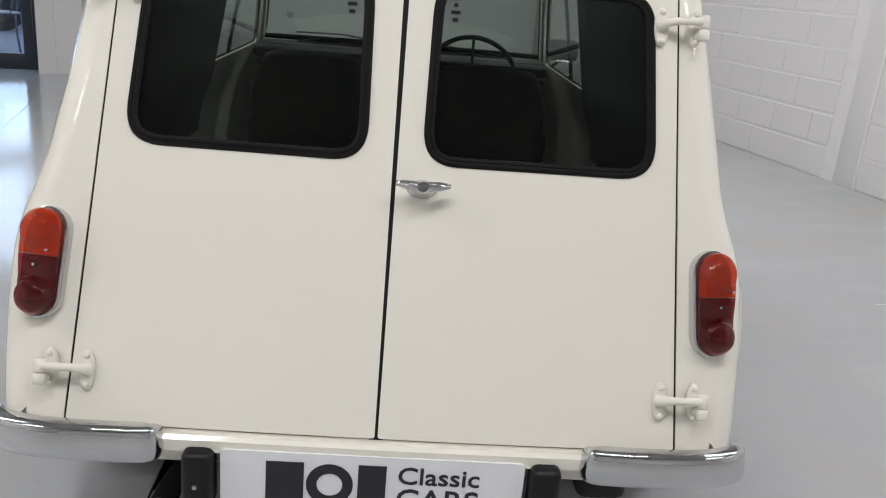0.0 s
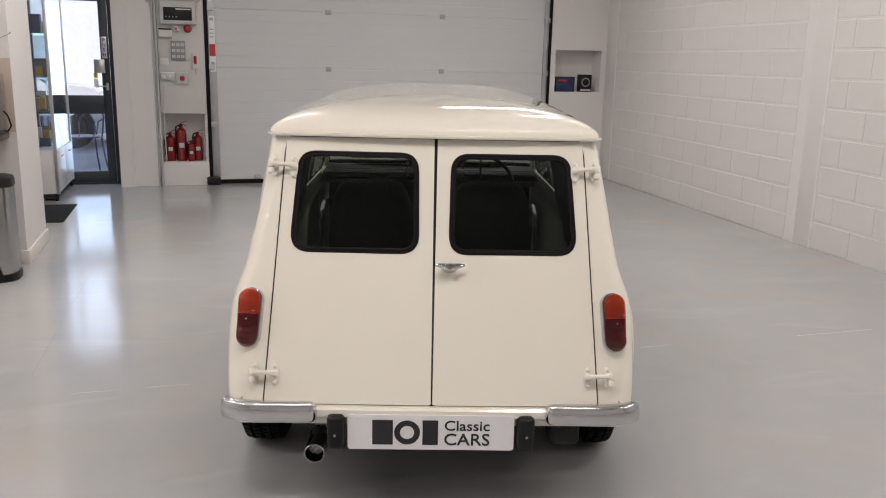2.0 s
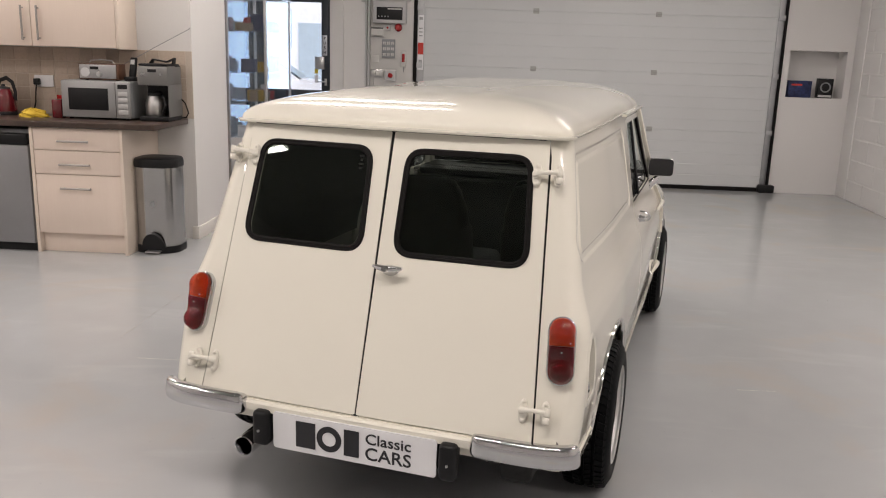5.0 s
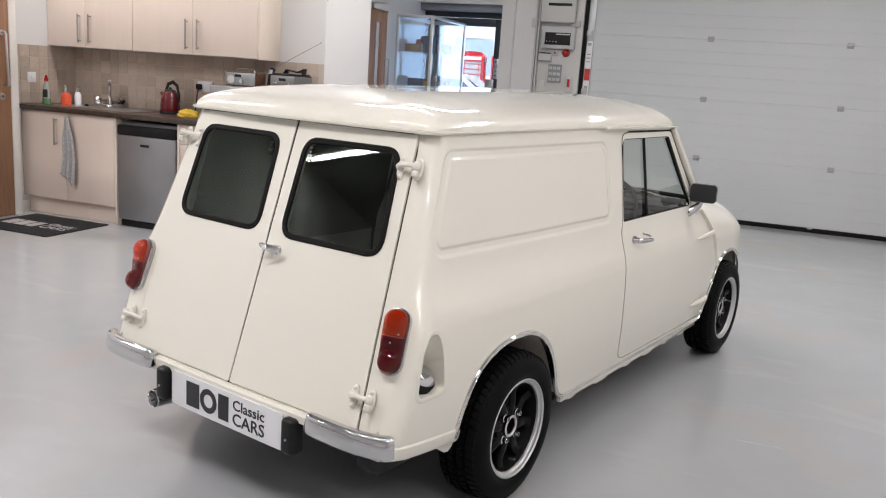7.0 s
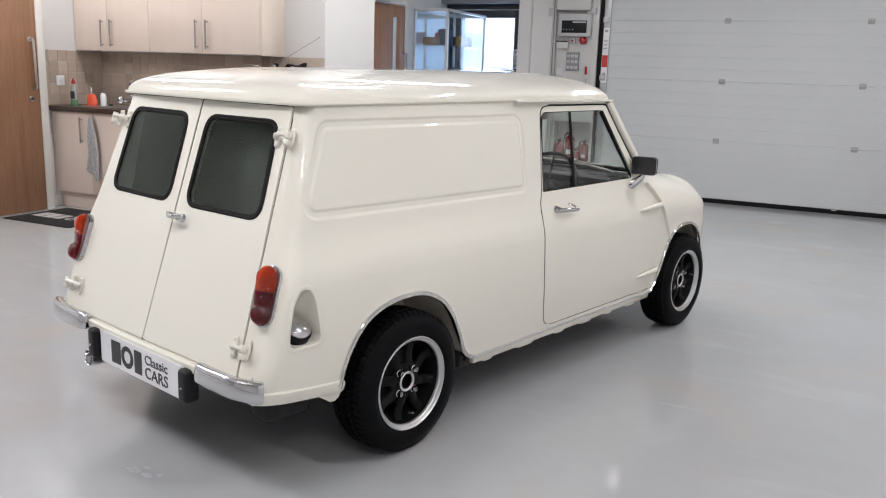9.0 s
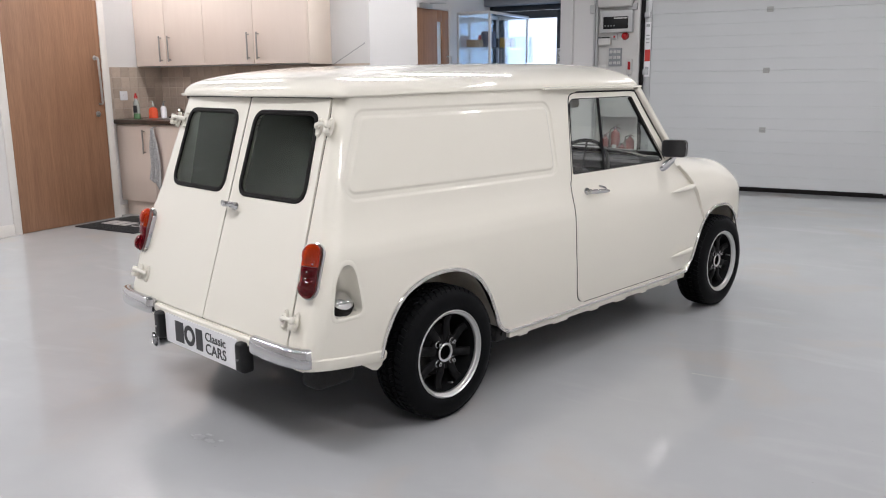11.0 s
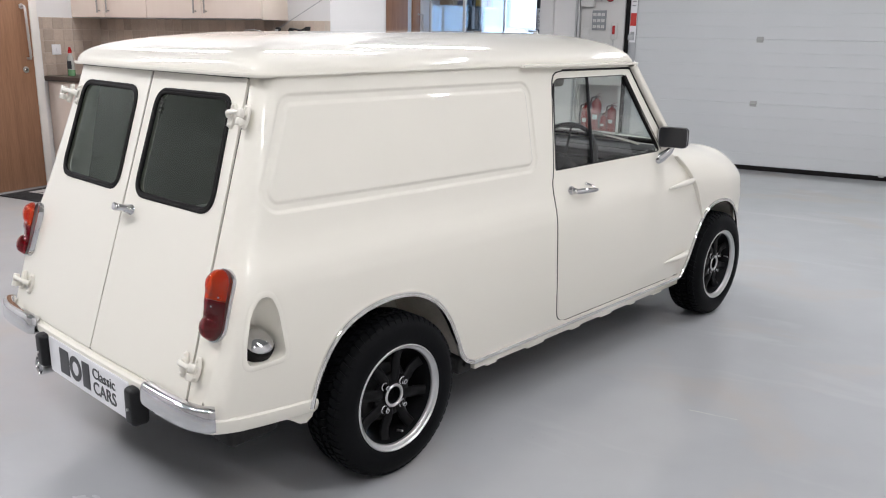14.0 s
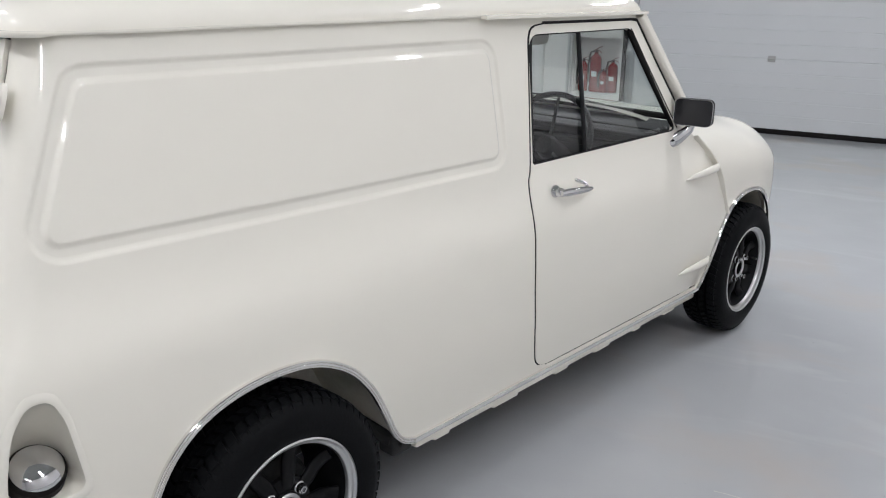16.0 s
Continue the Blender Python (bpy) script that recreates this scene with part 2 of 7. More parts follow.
def patch(outline, holes, fn, step=0.03, thick=0.0, flip=False, edge=None, extra=()):
    """A sheet over a 2D outline with holes, laid on the surface fn(u, v), with thickness. Returns a mesh's data."""
    from mathutils.geometry import delaunay_2d_cdt
    loops = [dense(l, edge or step) for l in [outline] + list(holes)]
    pts, edges = [], []
    for l in loops:
        k = len(pts)
        pts += l
        edges += [(k + i, k + (i + 1) % len(l)) for i in range(len(l))]
    B = np.array(pts)
    lo, hi = B.min(0), B.max(0)
    gx, gy = np.meshgrid(np.arange(lo[0] + step / 2, hi[0], step), np.arange(lo[1] + step / 2, hi[1], step))
    gx, gy = gx.ravel(), gy.ravel()
    keep = inside(gx, gy, loops[0])
    for h in loops[1:]:
        keep &= ~inside(gx, gy, h)
    gx, gy = gx[keep], gy[keep]
    near = np.array([np.min((B[:, 0] - a) ** 2 + (B[:, 1] - b) ** 2) for a, b in zip(gx, gy)]) if len(gx) else np.zeros(0)
    ok = near > (0.45 * step) ** 2
    gx, gy = gx[ok], gy[ok]
    if len(extra):
        E = np.array(extra)
        far = np.array([np.min((E[:, 0] - a) ** 2 + (E[:, 1] - b) ** 2) for a, b in zip(gx, gy)]) > 0.012 ** 2
        gx, gy = gx[far], gy[far]
        pts = pts + [tuple(q) for q in E]
    pts = pts + list(zip(gx, gy))
    co, _, tris, _, _, _ = delaunay_2d_cdt([Vector(p) for p in pts], edges, [], 0, 1e-6)
    C = np.array([tuple(c) for c in co])
    T = np.array([t for t in tris if len(t) == 3])
    cen = C[T].mean(1)
    keep = inside(cen[:, 0], cen[:, 1], loops[0])
    for h in loops[1:]:
        keep &= ~inside(cen[:, 0], cen[:, 1], h)
    T = T[keep]
    used = np.unique(T)
    idx = -np.ones(len(C), int)
    idx[used] = np.arange(len(used))
    C, T = C[used], idx[T]
    P = np.array([fn(a, b) for a, b in C])
    e = 1e-3
    du = np.array([np.subtract(fn(a + e, b), fn(a - e, b)) for a, b in C])
    dv = np.array([np.subtract(fn(a, b + e), fn(a, b - e)) for a, b in C])
    N = np.cross(du, dv)
    N /= np.linalg.norm(N, axis=1)[:, None] + 1e-12
    tn = np.cross(P[T[:, 1]] - P[T[:, 0]], P[T[:, 2]] - P[T[:, 0]])
    wrong = (tn * N[T[:, 0]]).sum(1) < 0
    T[wrong] = T[wrong][:, ::-1]
    if flip:
        N, T = -N, T[:, ::-1]
    V, F, NN = [P], [T], [N]
    if thick:
        k = len(P)
        V.append(P - N * thick)
        NN.append(-N)
        F.append(T[:, ::-1] + k)
        cnt = {}
        for t in T:
            for a, b in ((t[0], t[1]), (t[1], t[2]), (t[2], t[0])):
                cnt[(a, b)] = cnt.get((a, b), 0) + 1
        rim = [(a, b) for (a, b) in cnt if (b, a) not in cnt]
        rv, rn, rf = [], [], []
        for a, b in rim:
            w = np.cross(P[b] - P[a], N[a])
            w /= np.linalg.norm(w) + 1e-12
            j = 2 * k + len(rv)
            rv += [P[a], P[b], P[b] - N[b] * thick, P[a] - N[a] * thick]
            rn += [w] * 4
            rf += [(j, j + 3, j + 2), (j, j + 2, j + 1)]
        if rv:
            V.append(np.array(rv)); NN.append(np.array(rn)); F.append(np.array(rf))
    return np.vstack(V), np.vstack(F), np.vstack(NN)


def thing(name, label, category, at=None, group="", kind=""):
    ob = new(name)
    ob.empty_display_size = 0.1
    if at is not None:
        ob.matrix_basis = at
    return tagged(ob, label, category, group, kind)


def part(name, geo, material, parent, label="", angle=35, at=None):
    """One mesh object under a thing or a part; geo is a Geo, patch data or a mesh."""
    if isinstance(geo, Geo):
        me = mesh(name, geo.v, geo.f, angle)
    elif isinstance(geo, tuple):
        me = mesh(name, geo[0], geo[1], normals=geo[2])
    else:
        me = geo
    if material is not None and not me.materials:
        me.materials.append(material)
    ob = new(name, me)
    ob.parent = parent
    if at is not None:
        ob.matrix_basis = at
    if label:
        ob["label"] = label
    return ob


def solid(name, geo, material, label, category, group="", kind="", at=None, angle=35):
    """A thing of one mesh."""
    ob = part(name, geo, material, None, "", angle, at)
    return tagged(ob, label, category, group, kind)


def lettering(name, text, size, material, parent, at, depth=0.0006, align="CENTER", width=None):
    """Raised letters in the built-in font, as a mesh."""
    cu = bpy.data.curves.new(name, "FONT")
    cu.body, cu.size, cu.extrude, cu.align_x = text, size, depth, align
    cu.resolution_u = 3
    cu.offset = size * 0.011
    tmp = new(name + "_text", cu)
    bpy.context.view_layer.update()
    me = bpy.data.meshes.new_from_object(tmp.evaluated_get(bpy.context.evaluated_depsgraph_get()))
    bpy.data.objects.remove(tmp)
    if width:
        xs = [v.co.x for v in me.vertices]
        k = width / (max(xs) - min(xs))
        for v in me.vertices:
            v.co.x *= k
    me.materials.clear()
    me.materials.append(material)
    return part(name, me, None, parent, at=at)


# ---------------------------------------------------------------- the van: its surfaces
CAR = pose(0.483, 1.7913, 0, 0, 0, -15.2)
AXLE_R, AXLE_F = 0.0, 2.145
RC = 0.055          # radius of the upright rear corners


def spline(knots):
    """A smooth curve through (x, y) knots (monotone cubic)."""
    X = [k[0] for k in knots]
    Y = [k[1] for k in knots]
    D = [(Y[i + 1] - Y[i]) / (X[i + 1] - X[i]) for i in range(len(X) - 1)]
    M = [D[0]] + [0.0 if D[i - 1] * D[i] <= 0 else 2 * D[i - 1] * D[i] / (D[i - 1] + D[i]) for i in range(1, len(D))] + [D[-1]]

    def f(x):
        if x <= X[0]:
            return Y[0] + (x - X[0]) * M[0]
        if x >= X[-1]:
            return Y[-1] + (x - X[-1]) * M[-1]
        i = max(0, min(len(X) - 2, int(np.searchsorted(X, x)) - 1))
        h = X[i + 1] - X[i]
        t = (x - X[i]) / h
        return ((1 + 2 * t) * (1 - t) ** 2 * Y[i] + t * (1 - t) ** 2 * h * M[i] + t * t * (3 - 2 * t) * Y[i + 1] + t * t * (t - 1) * h * M[i + 1])
    return f


def smooth(t):
    t = max(0.0, min(1.0, t))
    return t * t * (3 - 2 * t)


half_width = spline([(0.15, 0.625), (0.27, 0.644), (0.35, 0.655), (0.45, 0.663), (0.55, 0.665), (0.65, 0.660), (0.70, 0.650), (0.75, 0.632),
                     (0.80, 0.616), (0.86, 0.604), (1.0, 0.578), (1.15, 0.549), (1.24, 0.531)])


def rear_y(z):
    return -0.6 + (max(z, 0.385) - 0.385) * 0.329


def body_x(y, z):
    return half_width(z) - 0.018 * smooth((0.25 - y) / 0.8) - 0.012 * smooth((y - 1.2) / 0.7) * smooth((z - 0.8) / 0.3)


PANEL = [(-0.258, 1.096), (-0.341, 0.901), (0.701, 0.896), (0.700, 1.099)]
PANEL_R = 0.05


def panel_distance(y, z):
    d, ins = 9.0, True
    for i, a in enumerate(PANEL):
        b = PANEL[(i + 1) % 4]
        ex, ez = b[0] - a[0], b[1] - a[1]
        wx, wz = y - a[0], z - a[1]
        t = max(0.0, min(1.0, (wx * ex + wz * ez) / (ex * ex + ez * ez)))
        d = min(d, math.hypot(wx - ex * t, wz - ez * t))
        ins &= ex * wz - ez * wx > 0
    return (-d if ins else d) - PANEL_R


def groove(y, z):
    """Depth of the pressed channel round the flank's panel."""
    d = panel_distance(y, z)
    return 0.0046 * smooth((0.006 - d) / 0.012) * smooth((d + 0.031) / 0.013)


def side(q, z):
    """The flank: q runs round the rear corner and forward, z is the height."""
    if q < RC * math.pi / 2:
        th = q / RC
        y = rear_y(z) + RC * (1 - math.cos(th))
        dip = groove(y, z) if z > 0.8 else 0.0
        return body_x(y, z) - RC + (RC - dip) * math.sin(th), y + dip * math.cos(th), z
    y = rear_y(z) + RC + q - RC * math.pi / 2
    x = body_x(y, z)
    if y < 0.8 and z > 0.8:
        x -= groove(y, z)
    return x, y, z


def to_q(y, z):
    d = y - rear_y(z)
    if d < RC:
        return RC * math.acos(max(-1.0, min(1.0, 1 - d / RC)))
    return d - RC + RC * math.pi / 2


def q_loop(loop, step=0.02):
    return [(to_q(y, z), z) for y, z in dense(loop, step)]


def mirror_x(data):
    v, f, n = data
    s = np.array((-1, 1, 1))
    return v * s, f[:, ::-1], n * s


def curve2(points, n=5):
    """A smooth open line through points (Catmull-Rom)."""
    P = [np.array(p, float) for p in points]
    P = [2 * P[0] - P[1]] + P + [2 * P[-1] - P[-2]]
    out = []
    for i in range(1, len(P) - 2):
        for j in range(n):
            t = j / n
            out.append(tuple(0.5 * (2 * P[i] + (P[i + 1] - P[i - 1]) * t + (2 * P[i - 1] - 5 * P[i] + 4 * P[i + 1] - P[i + 2]) * t * t
                                    + (3 * P[i] - P[i - 1] - 3 * P[i + 1] + P[i + 2]) * t ** 3)))
    return out + [tuple(P[-2])]


REAR_ARCH = curve2([(0.385, 0.243), (0.345, 0.262), (0.312, 0.300), (0.277, 0.365), (0.232, 0.442), (0.172, 0.509), (0.09, 0.552), (0.0, 0.564),
                    (-0.10, 0.552), (-0.185, 0.515), (-0.245, 0.452), (-0.281, 0.37), (-0.294, 0.30)])
FRONT_ARCH = curve2([(1.83, 0.243), (1.868, 0.315), (1.905, 0.42), (1.955, 0.50), (2.03, 0.55), (2.13, 0.566), (2.23, 0.55), (2.31, 0.49), (2.36, 0.40), (2.385, 0.29)])
DOOR_REAR = curve2([(0.955, 1.184), (0.915, 1.178), (0.893, 1.158), (0.881, 1.10), (0.846, 0.845), (0.828, 0.79), (0.815, 0.68), (0.815, 0.54), (0.832, 0.40), (0.852, 0.305), (0.878, 0.272), (0.915, 0.262)])
FUEL = rounded([(-0.501, 0.480), (-0.378, 0.480), (-0.389, 0.550), (-0.399, 0.612), (-0.416, 0.653), (-0.452, 0.655), (-0.481, 0.615), (-0.496, 0.545)], [0.030, 0.022, 0.2, 0.12, 0.03, 0.03, 0.12, 0.2], 6)

van = thing("panel_van", "cream classic panel van with twin rear doors on the grey floor", "van", CAR)

# flanks
side_outline = ([(rear_y(z), z) for z in np.linspace(1.193, 0.345, 30)] + [(-0.575, 0.330), (-0.30, 0.296)] + REAR_ARCH[::-1]
                + [(1.82, 0.243), (1.81, 0.258), (0.915, 0.258)] + [(y - 0.006, z) for y, z in DOOR_REAR[::-1]] + [(0.955, 1.1885), (1.43, 1.189), (1.43, 1.204), (0.5, 1.202)])
fuel_hole = q_loop(FUEL)


def panel_ring(d):
    """The pressed panel's outline, moved outward by d."""
    c = np.array(PANEL)
    r = PANEL_R + d
    out = []
    for i in range(4):
        a, p, b = c[i - 1], c[i], c[(i + 1) % 4]
        n0, n1 = np.array((p - a)[::-1]) * (1, -1), np.array((b - p)[::-1]) * (1, -1)
        a0, a1 = math.atan2(n0[1], n0[0]), math.atan2(n1[1], n1[0])
        while a1 < a0:
            a1 += 2 * math.pi
        out += [tuple(p + r * np.array((math.cos(t), math.sin(t)))) for t in np.linspace(a0, a1, 9)]
    return out


rings = [q for d in (-0.036, -0.031, -0.0275, -0.024, -0.0205, -0.017, -0.012, -0.007, -0.004, 0.0, 0.004, 0.007, 0.012) for q in q_loop(panel_ring(d), 0.0075)]
right = patch(q_loop(side_outline), [fuel_hole], side, 0.021, 0.004, edge=0.014, extra=rings)
left = mirror_x(patch(q_loop(side_outline), [], side, 0.03, 0.004, edge=0.02))
body = part("body_side", right, CREAM, van)
part("body_side", left, CREAM, van)

# fuel filler pocket in the flank
g = Geo()
lip = [Vector(side(to_q(y, z), z)) for y, z in FUEL]
k = len(lip)
cen = sum(lip, Vector()) / k
levels = [1.0, 0.97, 0.93, 0.87, 0.78, 0.64, 0.45, 0.22]
vv = []
for sc in levels:
    for p in lip:
        q = cen.lerp(p, sc)
        depth = 0.076 * (1 - sc ** 5) ** 0.7 * (1.1 - 0.70 * smooth((p.z - 0.50) / 0.16) * sc)
        vv.append((q.x - depth, q.y, q.z))
g.add(vv, [(j * k + i, j * k + (i + 1) % k, (j + 1) * k + (i + 1) % k, (j + 1) * k + i) for j in range(len(levels) - 1) for i in range(k)] + [tuple((len(levels) - 1) * k + i for i in range(k))])
pocket = part("fuel_pocket", g, CREAM, body, angle=75)
out = [Vector(side(to_q(-0.439 + (y + 0.439) * 1.25, 0.560 + (z - 0.560) * 1.19), 0.560 + (z - 0.560) * 1.19)) for y, z in FUEL]
g = Geo()
rim = [a.lerp(b, 0.55) + Vector((0.0035, 0, 0)) for a, b in zip(lip, out)]
out = [p - Vector((0.001, 0, 0)) for p in out]
g.add(lip + rim + out, [(i, k + i, k + (i + 1) % k, (i + 1) % k) for i in range(k)] + [(k + i, 2 * k + i, 2 * k + (i + 1) % k, k + (i + 1) % k) for i in range(k)])
part("fuel_pocket_rim", g, CREAM, body, angle=80)
capm = pose(0.606, -0.440, 0.522, 0, 36, 0)
part("fuel_cap", Geo().lathe([(0, 0.026), (0.014, 0.0255), (0.027, 0.0225), (0.036, 0.017), (0.041, 0.011), (0.041, 0.005), (0.0, 0.004)], 36, capm), CHROME, body, "domed chrome filler cap")
part("filler_neck_seal", Geo().lathe([(0.036, 0.009), (0.042, 0.008), (0.0465, 0.003), (0.0465, -0.020), (0.040, -0.045), (0.0, -0.045)], 30, capm), RUBBER, body)

# rear frame, round the two doors
DT, DB = 1.187, 0.388                      # top and foot of the rear doors


def door_edge(z):
    return 0.521 - (z - DB) / (DT - DB) * 0.047


def rear_face(x, z):
    return x, rear_y(z) - 0.012 * (1 - (x / 0.6) ** 2), z


hole = [(-door_edge(DB) - 0.004, DB - 0.004), (door_edge(DB) + 0.004, DB - 0.004), (door_edge(DT) + 0.004, DT + 0.003), (-door_edge(DT) - 0.004, DT + 0.003)]
zs = np.linspace(0.345, 1.196, 24)
edge_r = [(body_x(rear_y(z), z) - RC, z) for z in zs]
outline = edge_r + [(-x, z) for x, z in edge_r[::-1]]


def rear_flat(x, z):
    """Rear frame: meets the flanks at its outer edge."""
    xe = body_x(rear_y(z), z) - RC
    return x, rear_y(z) - 0.012 * (1 - min(1.0, abs(x) / xe) ** 2), z


part("rear_frame", patch(outline, [hole], rear_flat, 0.03, 0.02, edge=0.02), CREAM, van)
lipg = Geo()
lipg.sweep([(x, -0.606 - 0.010 * (1 - (x / 0.6) ** 2), 0.366) for x in np.linspace(-0.60, 0.60, 25)], [(-0.012, -0.014), (0.012, -0.014), (0.012, 0.008), (0.006, 0.014), (-0.012, 0.014)], up=(0, 0, 1))
part("rear_sill", lipg, CREAM, van)
part("rear_valance", Geo().box(-0.60, 0.60, -0.60, -0.575, 0.315, 0.353, 0.006), CREAM, van)

# twin rear doors
WIN_R = rounded([(0.045, 0.833), (0.458, 0.834), (0.435, 1.146), (0.050, 1.145)], 0.062, 8)


def inset(loop, d, n=1):
    c = np.mean(loop, 0)
    out = []
    for i, p in enumerate(loop):
        a, b = Vector(loop[i - 1]), Vector(loop[(i + 1) % len(loop)])
        t = (b - a).normalized()
        out.append((p[0] - t.y * d, p[1] + t.x * d))
    return out


def make_rear_door(s):
    loop = [(0.0025, DB), (door_edge(DB) - 0.0012, DB), (door_edge(DT) - 0.0012, DT), (0.0075 if s > 0 else 0.0025, DT)]
    win = inset(WIN_R, 0.012)
    fn = lambda x, z: (x, rear_y(z) - 0.012 * (1 - (x / 0.6) ** 2) - 0.003, z)
    data = patch(rounded(loop, 0.006), [win], fn, 0.03, 0.018, edge=0.02)
    if s < 0:
        data = mirror_x(data)
    d = part("rear_door", data, CREAM, van)
    pts = [Vector(fn(x, z)) for x, z in inset(WIN_R, 0.010)]
    flip = lambda v: Vector((s * v[0], v[1], v[2]))
    n = Vector((0, -0.949, 0.314))
    g = Geo().sweep([flip(p + n * 0.001) for p in pts], [(-0.009, -0.004), (0.008, -0.004), (0.009, 0.001), (0.0065, 0.0032), (0.001, 0.0034), (-0.001, 0.0022), (-0.0025, 0.0036), (-0.0075, 0.003), (-0.009, 0.000)], closed=True, up=n)
    part("window_rubber", g, RUBBER, d, "thick black rubber window seal", 40)
    gl = patch(inset(WIN_R, 0.013), [], lambda x, z: tuple(np.array(fn(x, z)) + np.array((0, 0.004, 0))), 0.05, 0.0)
    part("window_pane", gl if s > 0 else mirror_x(gl), TINTED, d, "tinted rear glass").visible_shadow = False
    for i, w in enumerate((0.010, 0.016, 0.007, 0.013)):
        z = 1.075 + i * 0.012
        q = [Vector(fn(0.088 + sx * w / 2, z + sz * 0.003)) + Vector((0, -0.001, 0)) for sx, sz in ((-1, -1), (1, -1), (1, 1), (-1, 1))]
        part("glass_mark", Geo().add([flip(p) for p in q], [(0, 1, 2, 3)]), GLASS_PRINT, d)
    return d


door_r, door_l = make_rear_door(1), make_rear_door(-1)

# dark strips just inside the shut lines, standing in for the gaps' shade
g = Geo()
for x0, x1, z0, z1 in ((-0.012, 0.012, 0.383, 1.19),):
    g.add([(x0, rear_y(z0) - 0.0115, z0), (x1, rear_y(z0) - 0.0115, z0), (x1, rear_y(z1) - 0.0115, z1), (x0, rear_y(z1) - 0.0115, z1)], [(0, 1, 2, 3)])
for s in (-1, 1):
    g.add([(s * (door_edge(DB) - 0.01), rear_y(DB) - 0.003, DB - 0.01), (s * (door_edge(DB) + 0.016), rear_y(DB) - 0.003, DB - 0.01),
           (s * (door_edge(DT) + 0.008), rear_y(DT) - 0.0008, DT - 0.006), (s * (door_edge(DT) - 0.01), rear_y(DT) - 0.0008, DT - 0.006)], [(0, 1, 2, 3)])
g.add([(-0.455, rear_y(DT) + 0.006, DT - 0.01), (0.455, rear_y(DT) + 0.006, DT - 0.01), (0.455, rear_y(DT) + 0.01, DT + 0.012), (-0.455, rear_y(DT) + 0.01, DT + 0.012)], [(0, 1, 2, 3)])
g.add([(-0.50, -0.585, DB - 0.012), (0.50, -0.585, DB - 0.012), (0.50, -0.583, DB + 0.012), (-0.50, -0.583, DB + 0.012)], [(0, 1, 2, 3)])
# Dark bar over the door tops stands in for the gutter's shaded gap.
g.box(-0.462, 0.462, rear_y(DT) - 0.016, rear_y(DT), DT - 0.0005, DT + 0.004)
part("door_seal", g, GAP, van)

# roof
RY0, RY1, RW = -0.352, 1.47, 0.539


def roof_edge(y):
    c = max(0.0, 1 - (y - RY0) / 0.045)
    return RW + 0.006 - 0.014 * smooth((0.2 - y) / 0.7) - 0.012 * smooth((y - 0.9) / 0.6) - 0.040 * (1 - math.sqrt(max(0.0, 1 - c * c)))


def roof_base(y):
    return 1.196 + 0.008 * smooth((y + 0.3) / 1.2)


def roof(u, v):
    """u: across, -1 to 1; v: along, 0 to 1."""
    y = RY0 + (RY1 - RY0) * v
    w = roof_edge(y)
    a = (1 - min(1.0, abs(u)) ** 2.35) ** 0.46
    rear_s = min(1.0, (y - RY0) / 1.0)
    front_s = min(1.0, (RY1 - y) / 0.684)
    b = max(0.0, 1 - (1 - rear_s) ** 5.2) ** 0.42 * max(0.0, 1 - (1 - front_s) ** 6.0) ** 0.42
    z = roof_base(y) + (0.103 + 0.016 * v) * max(0.0, 1 - ((1 - a) ** 5 + (1 - b) ** 5) ** 0.2)
    rib = smooth((abs(u) * w - 0.165) / 0.02) * 0.0018 * smooth((v - 0.12) / 0.08) * smooth((0.9 - v) / 0.08)
    rear = 0.02 * (1 - min(1.0, abs(u)) ** 2) * (1 - smooth(v / 0.08))
    return u * w, y - rear + 0.03 * (1 - smooth((1 - v) / 0.12)) * (1 - u * u), z + rib


g = Geo()
us = [math.sin(t) for t in np.linspace(-math.pi / 2, math.pi / 2, 73)]
vs = [(1 - math.cos(t)) / 2 for t in np.linspace(0, math.pi, 91)]
g.add([roof(a, b) for b in vs for a in us], [(j * 73 + i, j * 73 + i + 1, (j + 1) * 73 + i + 1, (j + 1) * 73 + i) for j in range(90) for i in range(72)])
part("roof", g, CREAM, van, angle=70)
# drip rail round the roof
SIDE_V = [0.001, 0.0025, 0.005, 0.009, 0.014, 0.02] + list(np.linspace(0.03, 1, 40))
loop = [Vector(roof(a, 0)) for a in np.linspace(-1, 1, 25)] + [Vector(roof(1, b)) for b in SIDE_V] + [Vector(roof(a, 1)) for a in np.linspace(1, -1, 25)][1:] + [Vector(roof(-1, b)) for b in SIDE_V[::-1]][1:]
part("drip_rail", Geo().sweep(loop, [(-0.010, -0.006), (0.007, -0.006), (0.011, -0.001), (0.010, 0.004), (-0.010, 0.004)], closed=True, up=(0, 0, 1), scale=[0.55 if -0.30 < p.y < 0.9 else 1.0 for p in loop]), CREAM, van, angle=50)
for s in (-1, 1):
    p = [Vector((s * (roof_edge(y) + 0.014), y, roof_base(y) + 0.001)) for y in np.linspace(0.70, 1.47, 14)]
    part("cab_drip_rail", Geo().sweep(p, [(-0.010, -0.006), (0.009, -0.006), (0.009, 0.002), (-0.010, 0.004)], up=(0, 0, 1)), CREAM, van, angle=50)
part("headlining", Geo().box(-0.5, 0.5, -0.28, 1.36, 1.19, 1.2, 0.004), TRIM_GREY, van)

